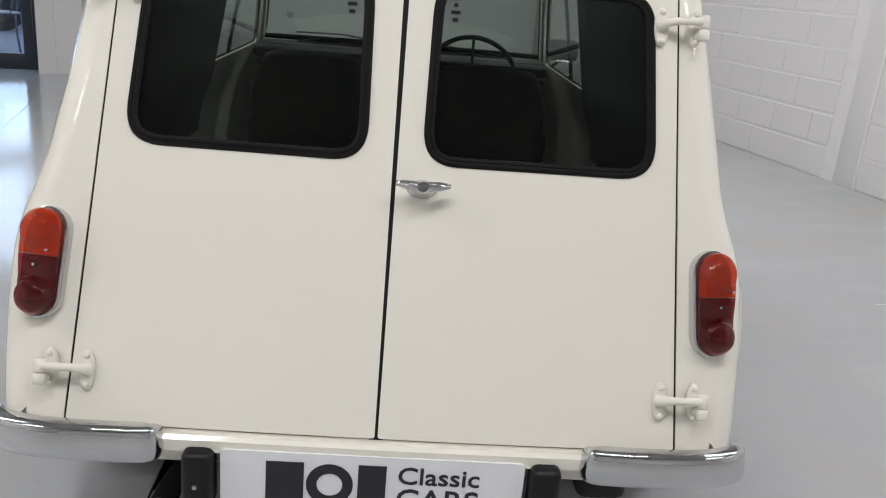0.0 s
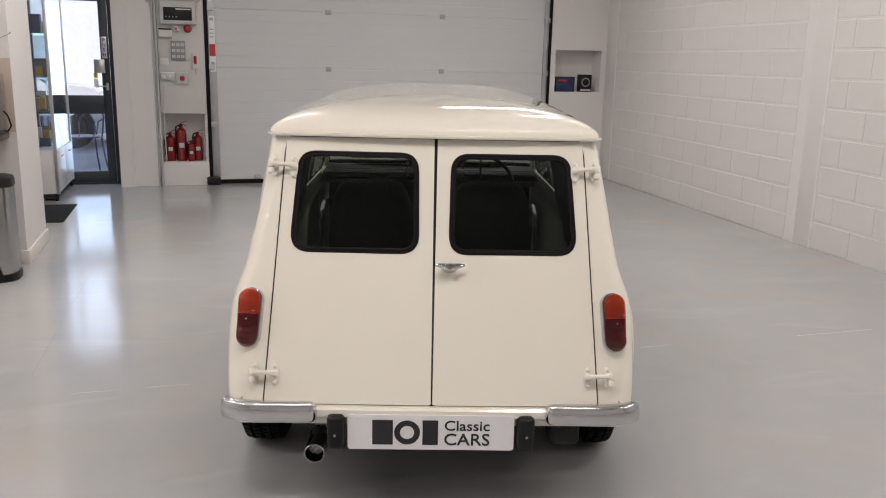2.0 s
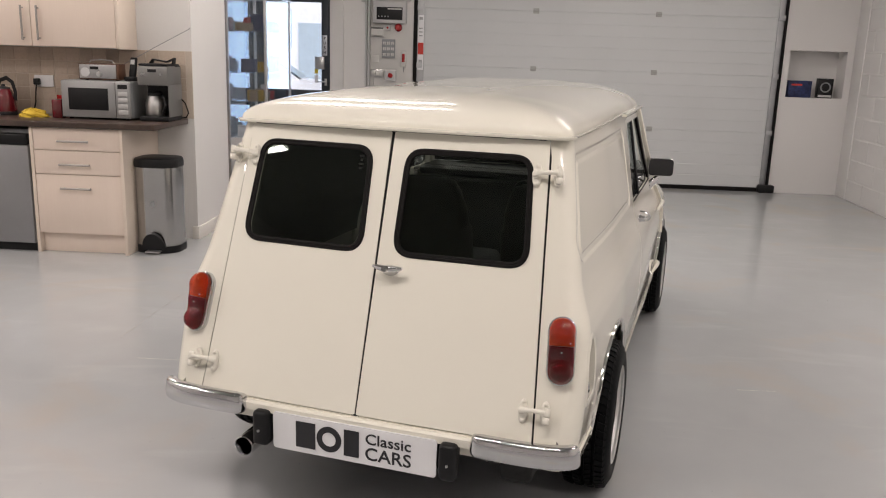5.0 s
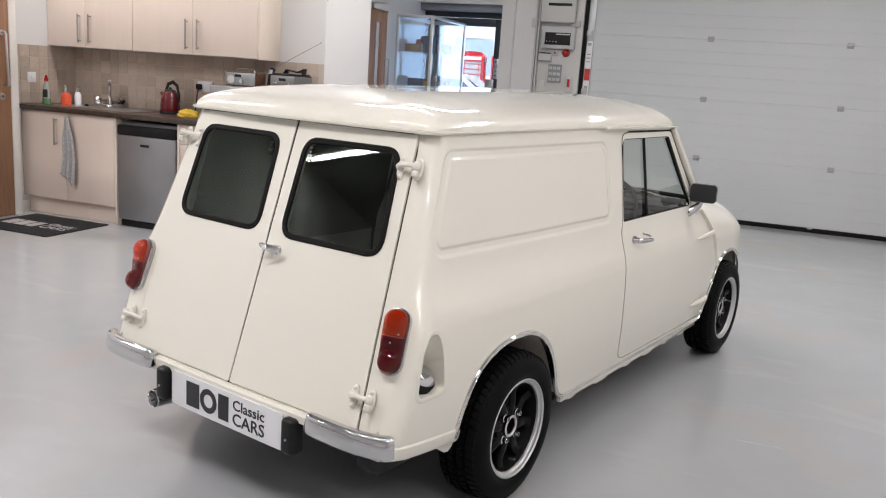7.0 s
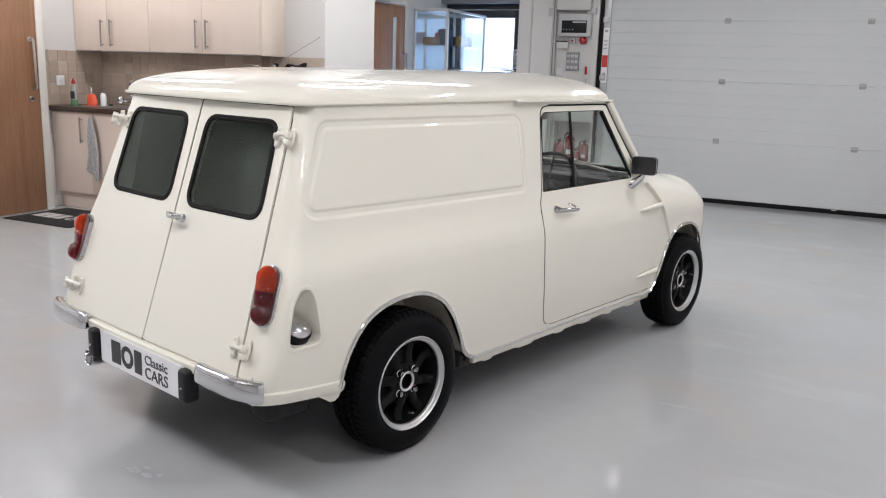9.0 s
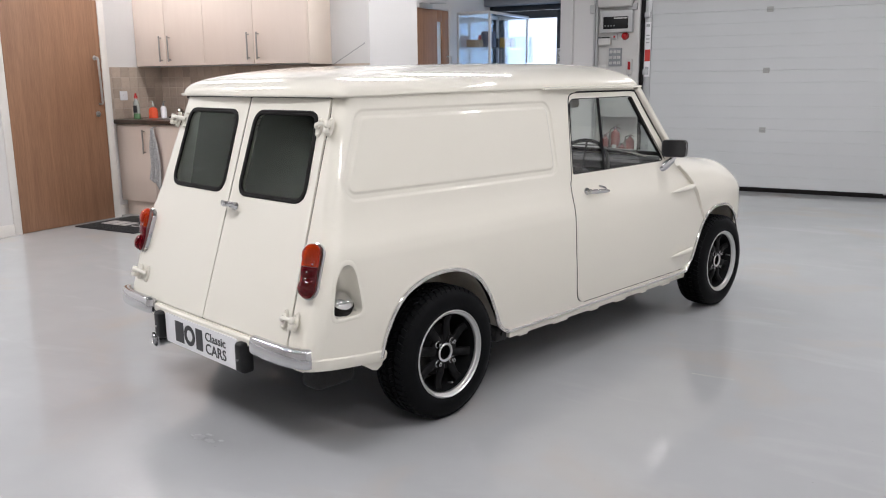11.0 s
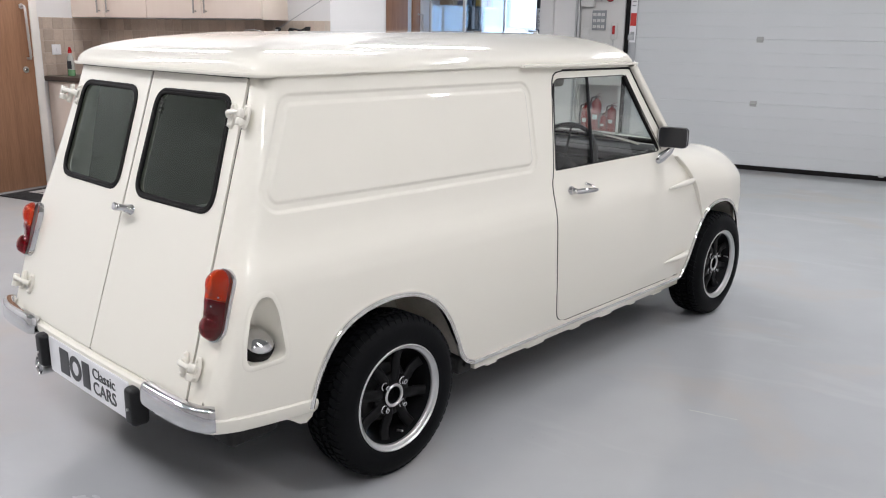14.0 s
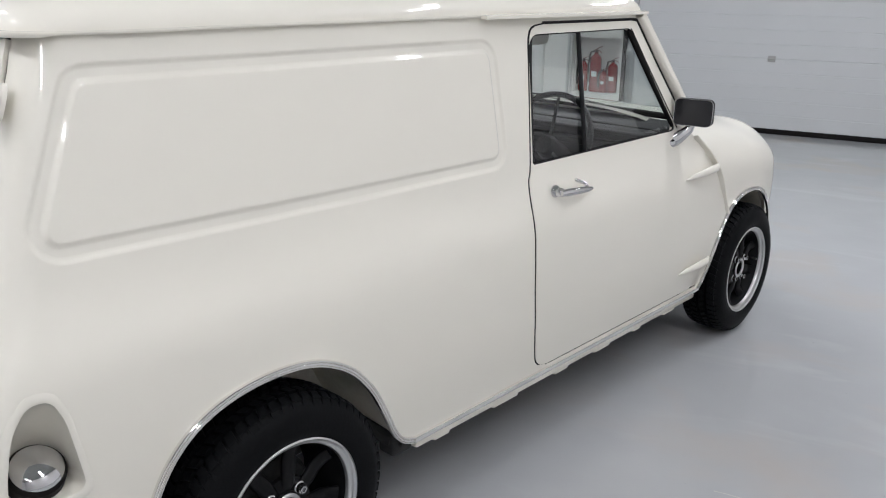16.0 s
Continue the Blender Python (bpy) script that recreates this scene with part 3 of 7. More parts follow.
# cab doors
CAB_WIN = rounded([(0.852, 0.834), (1.622, 0.838), (1.392, 1.160), (0.888, 1.157)], [0.01, 0.02, 0.035, 0.05], 6)
door_loop = [(y + 0.001 + 0.0015 * (z > 1.12), z - 0.003 * (z > 1.12)) for y, z in DOOR_REAR] + [(1.76, 0.262), (1.79, 0.275), (1.804, 0.31), (1.8106, 0.60), (1.8046, 0.70), (1.766, 0.775), (1.690, 0.845), (1.43, 1.178), (1.40, 1.181)]


def make_cab_door(s):
    data = patch(q_loop(door_loop), [q_loop(CAB_WIN)], side, 0.024, 0.016, edge=0.018)
    d = part("cab_door", data if s > 0 else mirror_x(data), CREAM, van)
    f = lambda y, z, o=0.0: Vector((s * (side(to_q(y, z), z)[0] + o), y, z))
    gl = patch(q_loop(CAB_WIN), [], lambda q, z: (side(q, z)[0] - 0.012, side(q, z)[1], z), 0.08)
    part("window_pane", gl if s > 0 else mirror_x(gl), CLEAR, d, "clear sliding side glass").visible_shadow = False
    g = Geo().sweep([f(1.121 - 0.02 * t, 1.158 - 0.322 * t, -0.006) for t in np.linspace(0, 1, 6)], ring(0.0065, 8))
    part("window_divider", g, BLACK_PLASTIC, d)
    bar = [f(1.625 - 0.232 * t, 0.842 + 0.314 * t, -0.006) for t in np.linspace(0, 1, 8)]
    g = Geo().sweep(bar, [(-0.011, -0.006), (0.009, -0.006), (0.009, 0.004), (0.004, 0.006), (-0.006, 0.006), (-0.011, 0.004)], up=(s, 0, 0))
    part("window_channel", g, RUBBER, d)
    g = Geo().sweep([f(y, z, -0.004) for y, z in dense(CAB_WIN, 0.03)], ring(0.0035, 6), closed=True)
    part("window_rubber", g, RUBBER, d)
    # pull handle
    h = Geo()
    h.lathe([(0, 0.012), (0.013, 0.012), (0.017, 0.006), (0.017, 0)], 20, Matrix.Translation(f(0.925, 0.757)) @ pose(0, 0, 0, 0, s * 90))
    h.lathe([(0, 0.032), (0.008, 0.032), (0.012, 0.026), (0.012, 0)], 16, Matrix.Translation(f(0.925, 0.757)) @ pose(0, 0, 0, 0, s * 90))
    h.sweep([f(0.915, 0.757, 0.030), f(0.945, 0.756, 0.033), f(0.985, 0.754, 0.035), f(1.025, 0.751, 0.034), f(1.056, 0.749, 0.030)], ring(0.008, 10, 0.010), scale=[0.9, 1.1, 1.0, 0.9, 0.55])
    h.tube([f(1.036, 0.751, 0.032), f(1.034, 0.764, 0.028), f(1.030, 0.770, 0.0)], 0.005, 8)
    part("door_handle", h, CHROME, d, "chrome pull handle", 50)
    # outside hinges, painted
    for zc, y0, y1 in ((0.692, 1.628, 1.842), (0.360, 1.643, 1.835)):
        path = [f(y0, zc - 0.012, 0.004), f(y0 + 0.04, zc - 0.008, 0.010), f(y0 + 0.11, zc - 0.002, 0.018), f(y1 - 0.03, zc + 0.004, 0.022), f(y1, zc + 0.006, 0.012)]
        part("hinge", Geo().sweep(path, ring(0.009, 12, 0.0125), scale=[0.2, 0.75, 1.05, 1.1, 0.7]), CREAM_TRIM, d)
    return d


cab_r, cab_l = make_cab_door(1), make_cab_door(-1)
# dark ring just inside the cab doors' shut lines, drawn as the gaps' shade
for s in (1, -1):
    ring1 = dense(door_loop, 0.03)
    g = Geo()
    c = np.mean(ring1, 0)
    o1 = [(y + (0.011 if y > c[0] else -0.011), z + (0.008 if z > c[1] else -0.008)) for y, z in ring1]
    i1 = [(y - (0.011 if y > c[0] else -0.011), z - (0.008 if z > c[1] else -0.008)) for y, z in ring1]
    f = lambda y, z: (s * (side(to_q(y, z), z)[0] - 0.0014), y, z)
    n = len(o1)
    hidden = [y > 1.70 and z < 0.86 for y, z in ring1]
    g.add([f(*p) for p in o1] + [f(*p) for p in i1], [(i, (i + 1) % n, n + (i + 1) % n, n + i) for i in range(n) if not (hidden[i] and hidden[(i + 1) % n])])
    part("door_seal", g, GAP, van)

# front wings, bonnet and nose
front_w = spline([(1.6, 0.658), (1.8, 0.661), (2.2, 0.662), (2.38, 0.645), (2.5, 0.60), (2.58, 0.535), (2.63, 0.45)])
front_h = spline([(1.6, 0.885), (1.75, 0.868), (2.0, 0.848), (2.2, 0.822), (2.36, 0.785), (2.5, 0.715), (2.58, 0.64), (2.63, 0.56)])
Z0 = 0.585


def front(y, v):
    """v: height up to the wing's shoulder, then the angle over the bonnet."""
    w, h = front_w(y), front_h(y)
    if v < Z0:
        t = smooth((y - 2.35) / 0.28)
        return w * half_width(v) / 0.6615 * (1 - 0.06 * t * smooth((0.5 - v) / 0.3)), y, v
    a = min(math.pi / 2, (v - Z0) / 0.6 * math.pi / 2)
    n = 3.2
    lamp = 0.03 * math.exp(-((y - 2.42) / 0.12) ** 2 - ((a - 0.9) / 0.35) ** 2)
    hh = max(0.02, h - Z0)
    return w * max(0.0, math.cos(a)) ** (2 / n), y, Z0 + hh * math.sin(a) ** (2 / n) + lamp


f_out = [(1.811, 0.243)] + FRONT_ARCH[1:] + [(2.63, 0.29), (2.63, Z0 + 0.6), (1.67, Z0 + 0.6), (1.70, 0.80), (1.735, 0.765), (1.77, 0.73), (1.805, 0.70), (1.811, 0.60)]
f_data = patch(f_out, [], front, 0.028, 0.0, edge=0.02)
part("front_wing", f_data, CREAM, van)
part("front_wing", mirror_x(f_data), CREAM, van)
g = Geo()
nose = [front(2.63, v) for v in np.linspace(0.29, Z0 + 0.6, 30)]
g.add([(0, 2.645, 0.45)] + nose + [(-x, y, z) for x, y, z in nose[::-1]], [(0, i + 1, i + 2) for i in range(59)] + [(0, 60, 1)])
part("nose_panel", g, CREAM, van, angle=80)
for s in (1, -1):
    seam = [(1.735, 0.803), (1.797, 0.754), (1.837, 0.704), (1.877, 0.642), (1.917, 0.572), (1.955, 0.505)]
    pts = []
    for y, z in curve2(seam):
        x = min(front_w(y), half_width(z) + 0.002)
        pts.append((s * x, y, z))
    part("wing_seam", Geo().sweep(pts, [(-0.004, -0.004), (0.004, -0.004), (0.004, 0.012), (0, 0.015), (-0.004, 0.012)], up=(s, 0.3, 0.2)), CREAM, van)
    # Dark tube along the seam's front side, drawn as the shade beside it.
    part("seam_sealant", Geo().tube([(x + s * 0.001, y + 0.006, z) for x, y, z in pts], 0.0028, 6), GAP, van)

closing = patch(q_loop([(1.66, 0.855), (1.735, 0.79), (1.80, 0.745), (1.845, 0.69), (1.89, 0.62), (1.935, 0.53), (1.942, 0.50), (1.92, 0.465), (1.868, 0.34), (1.836, 0.262), (1.76, 0.264), (1.75, 0.60), (1.70, 0.75), (1.63, 0.845)]), [], lambda q, z: (side(q, z)[0] - 0.0035, side(q, z)[1], z), 0.03, 0.0, edge=0.02)
part("hinge_pillar", closing, CREAM, van)
part("hinge_pillar", mirror_x(closing), CREAM, van)

# windscreen, pillars, scuttle
for s in (1, -1):
    p = [(s * (0.530 + 0.072 * t), 1.452 + 0.275 * t, 1.196 - 0.352 * t) for t in np.linspace(0, 1, 10)]
    part("windscreen_pillar", Geo().sweep(p, rrect(-0.017, 0.017, -0.022, 0.022, 0.008, 3), up=(s, 0, 0.3)), CREAM, van)
    q = [(s * (0.541 + 0.075 * t), 1.468 + 0.277 * t, 1.196 - 0.352 * t) for t in np.linspace(0, 1, 10)]
    part("pillar_seam", Geo().tube(q, 0.006, 8), CREAM, van)
pane = Geo()
rows = []
for t in np.linspace(0, 1, 8):
    rows.append([(u * (0.515 + 0.07 * t), 1.478 + 0.265 * t + 0.05 * (1 - u * u), 1.205 - 0.35 * t) for u in np.linspace(-1, 1, 17)])
pane.add([p for r in rows for p in r], [(j * 17 + i, j * 17 + i + 1, (j + 1) * 17 + i + 1, (j + 1) * 17 + i) for j in range(7) for i in range(16)])
screen = part("windscreen", pane, CLEAR, van, "clear curved windscreen")
screen.visible_shadow = False
edge_loop = rows[0] + [r[-1] for r in rows[1:]] + rows[-1][::-1][1:] + [r[0] for r in rows[::-1][1:-1]]
part("windscreen_rubber", Geo().tube(edge_loop, 0.011, 8, closed=True), RUBBER, van)
for x in (-0.12, 0.22):
    part("wiper", Geo().tube([(x, 1.80, 0.862), (x - 0.13, 1.778, 0.88), (x - 0.33, 1.755, 0.878)], 0.004, 6), BLACK_PLASTIC, van)

# quarter bumpers
for s in (1, -1):
    path = [(s * x, y, 0.371) for x, y in ((0.366, -0.612), (0.372, -0.631), (0.390, -0.638), (0.48, -0.639), (0.56, -0.634), (0.61, -0.621), (0.632, -0.608), (0.641, -0.594))]
    prof = [(-0.016, 0.031), (-0.002, 0.0335), (0.007, 0.0315), (0.0115, 0.027), (0.0135, 0.020), (0.0165, 0.006), (0.0180, -0.010), (0.0175, -0.021), (0.0145, -0.028), (0.007, -0.032), (-0.016, -0.031)]
    prof = [(a * s, b) for a, b in prof]
    pp = [Vector(p) for p in curve2(path, 4)]
    sc = [0.70, 0.80, 0.88, 0.94, 0.98] + [1.0] * (len(pp) - 9) + [1.0, 0.99, 0.97, 0.94]
    b = part("quarter_bumper", Geo().sweep(pp, prof, up=(0, 0, 1), scale=sc), CHROME, van, "chrome quarter bumper", 70)
    part("bumper_bracket", Geo().box(min(s * 0.44, s * 0.52), max(s * 0.44, s * 0.52), -0.60, -0.56, 0.325, 0.35, 0.004), BLACK_PLASTIC, b)
part("suspension_arm", Geo().box(0.40, 0.50, -0.47, -0.30, 0.185, 0.30, 0.02, seg=3), DARK_UNDER, van)
part("underfloor_bracket", Geo().box(0.30, 0.50, -0.52, -0.40, 0.28, 0.32, 0.006).cyl(0.40, -0.57, 0.30, 0.335, 0.012), DARK_UNDER, van)

# number-plate board and its lamps
plate = part("plate_board", Geo().sweep([(0, -0.631, 0.305), (0, -0.6255, 0.305)], rrect(-0.2585, 0.2585, -0.0575, 0.0575, 0.010, 4), up=(0, 0, 1)), PLATE_WHITE, van, "white acrylic plate with black lettering")
PT = pose(0, -0.6316, 0.305, 90, 0, 0)
part("logo_block", Geo().box(-0.182, -0.118, -0.041, 0.041, -0.0002, 0.0008, m=PT), INK, plate)
part("logo_ring", Geo().lathe([(0.040, -0.0002), (0.040, 0.0008), (0.022, 0.0008), (0.022, -0.0002)], 40, PT @ pose(-0.074, 0, 0)), INK, plate)
part("logo_block", Geo().box(-0.026, 0.022, -0.041, 0.041, -0.0002, 0.0008, m=PT), INK, plate)
lettering("letters", "Classic", 0.047, INK, plate, PT @ pose(0.112, 0.008, 0), width=0.140)
lettering("letters", "CARS", 0.056, INK, plate, PT @ pose(0.112, -0.041, 0), width=0.142)
for s in (-1, 1):
    pl = part("plate_lamp_housing", Geo().box(s * 0.2945 - 0.0265, s * 0.2945 + 0.0265, -0.652, -0.60, 0.252, 0.362, 0.014, seg=4), BLACK_PLASTIC, van)
    part("screw", Geo().cyl(0, 0, 0, 0.004, 0.004, 10, m=pose(s * 0.296, -0.652, 0.302, 90)), STEEL, pl)
part("plate_mount", Geo().box(-0.26, 0.26, -0.622, -0.59, 0.27, 0.36, 0.004), BLACK_PLASTIC, van)

# exhaust
g = Geo()
g.lathe([(0.0, 0.12), (0.027, 0.12), (0.027, 0.002), (0.029, -0.002), (0.032, 0.0), (0.0325, 0.14), (0.022, 0.16), (0.0, 0.16)], 30, pose(-0.362, -0.630, 0.230, -90, 0, 0))
ex = part("exhaust_tailpipe", g, CHROME, van, "round chrome exhaust tip", 50)
part("silencer", Geo().cyl(-0.36, -0.28, 0.0, 0.0001, 0.001) .lathe([(0, 0), (0.07, 0), (0.075, 0.01), (0.075, 0.42), (0.0, 0.43)], 20, pose(-0.37, -0.35, 0.24, -90)), DARK_UNDER, van)
part("tailpipe", Geo().tube([(-0.362, -0.5, 0.230), (-0.365, -0.34, 0.25)], 0.02), STEEL, van)

# tail lamps
TILT_R = math.degrees(math.atan(0.329))


def make_tail_lamp(s):
    m = Matrix.Translation((s * 0.572, rear_y(0.637) - 0.007, 0.637)) @ pose(0, 0, 0, 90 - TILT_R, 0, s * 12)
    L, R0 = 0.056, 0.036

    def stadium(r, l, n=10):
        return [(r * math.cos(a), l + r * math.sin(a)) for a in np.linspace(0, math.pi, n)] + [(r * math.cos(a), -l + r * math.sin(a)) for a in np.linspace(math.pi, 2 * math.pi, n)]
    g = Geo()
    rings = [(stadium(R0 + 0.0015, L), -0.032), (stadium(R0 + 0.003, L), 0.001), (stadium(R0 + 0.0018, L), 0.0045), (stadium(R0 - 0.001, L), 0.0055)]
    k = 20
    g.add([(x, y, h) for lp, h in rings for x, y in lp], [(j * k + i, j * k + (i + 1) % k, (j + 1) * k + (i + 1) % k, (j + 1) * k + i) for j in range(3) for i in range(k)], m)
    lamp = part("tail_lamp", g, CHROME, van, "stadium-shaped amber and red tail lamp in a chrome surround", 50)

    part("reflector", Geo().add([(x, y, 0.001) for x, y in stadium(R0 - 0.002, L)], [tuple(range(20))], m), mat("dull_reflector", (0.30, 0.29, 0.28), rough=0.35, metal=0.9) if "dull_reflector" not in bpy.data.materials else bpy.data.materials["dull_reflector"], lamp)

    def lens(y0, y1, name, material, height, domes, rings):
        g = Geo()
        n, w = 44, 33
        gx, gy = np.sin(np.linspace(-math.pi / 2, math.pi / 2, w)), np.linspace(y0, y1, n)
        verts = []
        for y in gy:
            half = R0 - 0.001
            if y > L:
                half = math.sqrt(max(1e-6, half ** 2 - (y - L) ** 2))
            if y < -L:
                half = math.sqrt(max(1e-6, half ** 2 - (y + L) ** 2))
            for x in gx:
                r = math.hypot(x * half, max(0, abs(y) - L)) / R0
                h = 0.005 + height(y) * (1 - min(1, r) ** 5) ** 0.45 if r < 1 else 0.005
                for cy, rad, hh in domes:
                    d = math.hypot(x * half, y - cy) / rad
                    if d < 1:
                        h += hh * math.sqrt(1 - d * d)
                d = math.hypot(x * half, y - rings)
                h += 0.0007 * math.sin(d * 1500) * smooth((0.034 - d) / 0.006) if r < 0.93 else 0
                verts.append((x * half, y, h))
        g.add(verts, [(j * w + i, j * w + i + 1, (j + 1) * w + i + 1, (j + 1) * w + i) for j in range(n - 1) for i in range(w - 1)], m)
        part(name, g, material, lamp, angle=60).modifiers.new("lens_wall", "SOLIDIFY").thickness = 0.002
    lens(0.0135, L + R0 - 0.0015, "amber_lens", AMBER, lambda y: 0.026 + 0.004 * smooth((y - 0.01) / 0.05), ((0.052, 0.029, 0.009),), 0.052)
    lens(-L - R0 + 0.0015, 0.0125, "red_lens", RED_LENS, lambda y: 0.016 + 0.010 * smooth((y + 0.035) / 0.05), ((-0.056, 0.031, 0.019),), -0.056)
    for x, y in ((0.022, 0.022), (0.0, -0.004)):
        part("screw", Geo().cyl(x, y, 0.020, 0.0335 if y > 0 else 0.0285, 0.0022, 8, m=m), GALV, lamp)


make_tail_lamp(1), make_tail_lamp(-1)


# rear door hinges, cast and painted
def make_hinge(s, xc, zc):
    m = Matrix.Translation((s * xc, rear_y(zc) - 0.012, zc)) @ pose(0, 0, 0, 90 - TILT_R, 0, 0) @ Matrix.Diagonal((s, 1, 1, 1))
    d = door_r if s > 0 else door_l
    g = Geo()

    def oval(cx, cy, rx, ry, h):
        g.lathe([(0, h), (0.8, h), (0.93, h * 0.8), (1.0, h * 0.3), (1.0, -0.004)], 22, m @ Matrix.Translation((cx, cy, 0)) @ Matrix.Diagonal((rx, ry, 1, 1)))
    oval(-0.030, -0.002, 0.0135, 0.034, 0.005)
    oval(0.030, 0.0, 0.0125, 0.033, 0.005)
    g.sweep([(-0.034, 0.0, 0.006), (-0.026, 0.002, 0.016), (-0.012, 0.004, 0.022), (0.012, 0.005, 0.026), (0.034, 0.005, 0.026)], ring(0.0075, 12, 0.007), scale=[1.6, 1.2, 0.9, 0.85, 1.0], m=m)
    for y0, y1 in ((-0.006, 0.017), (-0.026, -0.008)):
        g.lathe([(0, y0), (0.008, y0), (0.0098, y0 + 0.002), (0.0098, y1 - 0.002), (0.008, y1), (0, y1)], 16, m @ pose(0.038, 0, 0.022, -90) @ Matrix.Diagonal((1, 1, 1, 1)))
    g.sweep([(0.034, -0.016, 0.004), (0.038, -0.016, 0.020)], ring(0.008, 10), m=m)
    for cx, cy in ((-0.030, 0.023), (-0.030, -0.027), (0.030, 0.024), (0.030, -0.026)):
        g.lathe([(0, 0.009), (0.003, 0.0088), (0.005, 0.0075), (0.0055, 0.005)], 12, m @ pose(cx, cy, 0))
    part("hinge", g, CREAM_TRIM, d, "cast hinge painted cream", 50)


for s in (1, -1):
    make_hinge(s, 0.518, 0.474)
    make_hinge(s, 0.478, 1.093)

# rear door handle with its lock
m = Matrix.Translation((0.050, rear_y(0.796) - 0.016, 0.796)) @ pose(0, 0, 0, 90 - TILT_R)
g = Geo()
g.lathe([(0, 0.022), (0.014, 0.022), (0.019, 0.016), (0.022, 0.004), (0.026, 0.0)], 24, m @ Matrix.Diagonal((1.0, 0.62, 1, 1)))
g.sweep([(-0.044, 0.006, 0.028), (-0.028, 0.004, 0.036), (0.0, 0.0, 0.040), (0.030, 0.004, 0.036), (0.046, 0.006, 0.028)], ring(0.008, 10, 0.006), scale=[0.55, 1.0, 1.35, 1.0, 0.55], m=m)
g.lathe([(0, 0.052), (0.009, 0.052), (0.011, 0.048), (0.011, 0.03)], 16, m)
part("door_handle", g, CHROME, door_r, "chrome turn handle with a key lock", 50)

# wing mirror
arm = Geo().sweep([(0.600, 1.60, 0.802), (0.618, 1.62, 0.815), (0.640, 1.64, 0.840), (0.650, 1.65, 0.870)], ring(0.013, 12, 0.02), scale=[1.3, 1.1, 0.8, 0.6])
arm.lathe([(0, 0.02), (0.02, 0.016), (0.03, 0.004), (0.032, 0)], 20, pose(0.602, 1.595, 0.797, 0, 60) @ Matrix.Diagonal((0.7, 1.2, 1, 1)))
mir = part("door_mirror", arm, CHROME, cab_r, "chrome arm with a black mirror head", 60)
mm = pose(0.655, 1.645, 0.900, 0, 0, 12)
part("mirror_head", Geo().sweep([(0, y, 0) for y in (-0.030, -0.026, -0.01, 0.015, 0.03)], rrect(-0.062, 0.062, -0.043, 0.043, 0.018, 4), up=(0, 0, 1), scale=[0.96, 1.0, 1.0, 0.9, 0.6], m=mm), BLACK_PLASTIC, mir)
part("mirror_rim", Geo().tube([(x, -0.030, z) for x, z in rrect(-0.0605, 0.0605, -0.0415, 0.0415, 0.017, 4)], 0.0018, 6, closed=True, m=mm), CHROME, mir)
# Glass coloured dark, standing in for the dark reflection in the mirror.
part("mirror_glass", Geo().sweep([(0, -0.0325, 0), (0, -0.0305, 0)], rrect(-0.058, 0.058, -0.039, 0.039, 0.014, 4), up=(0, 0, 1), m=mm), mat("mirror_dark_reflection", (0.03, 0.03, 0.032), rough=0.03, vary=0.0, bump=0), mir)

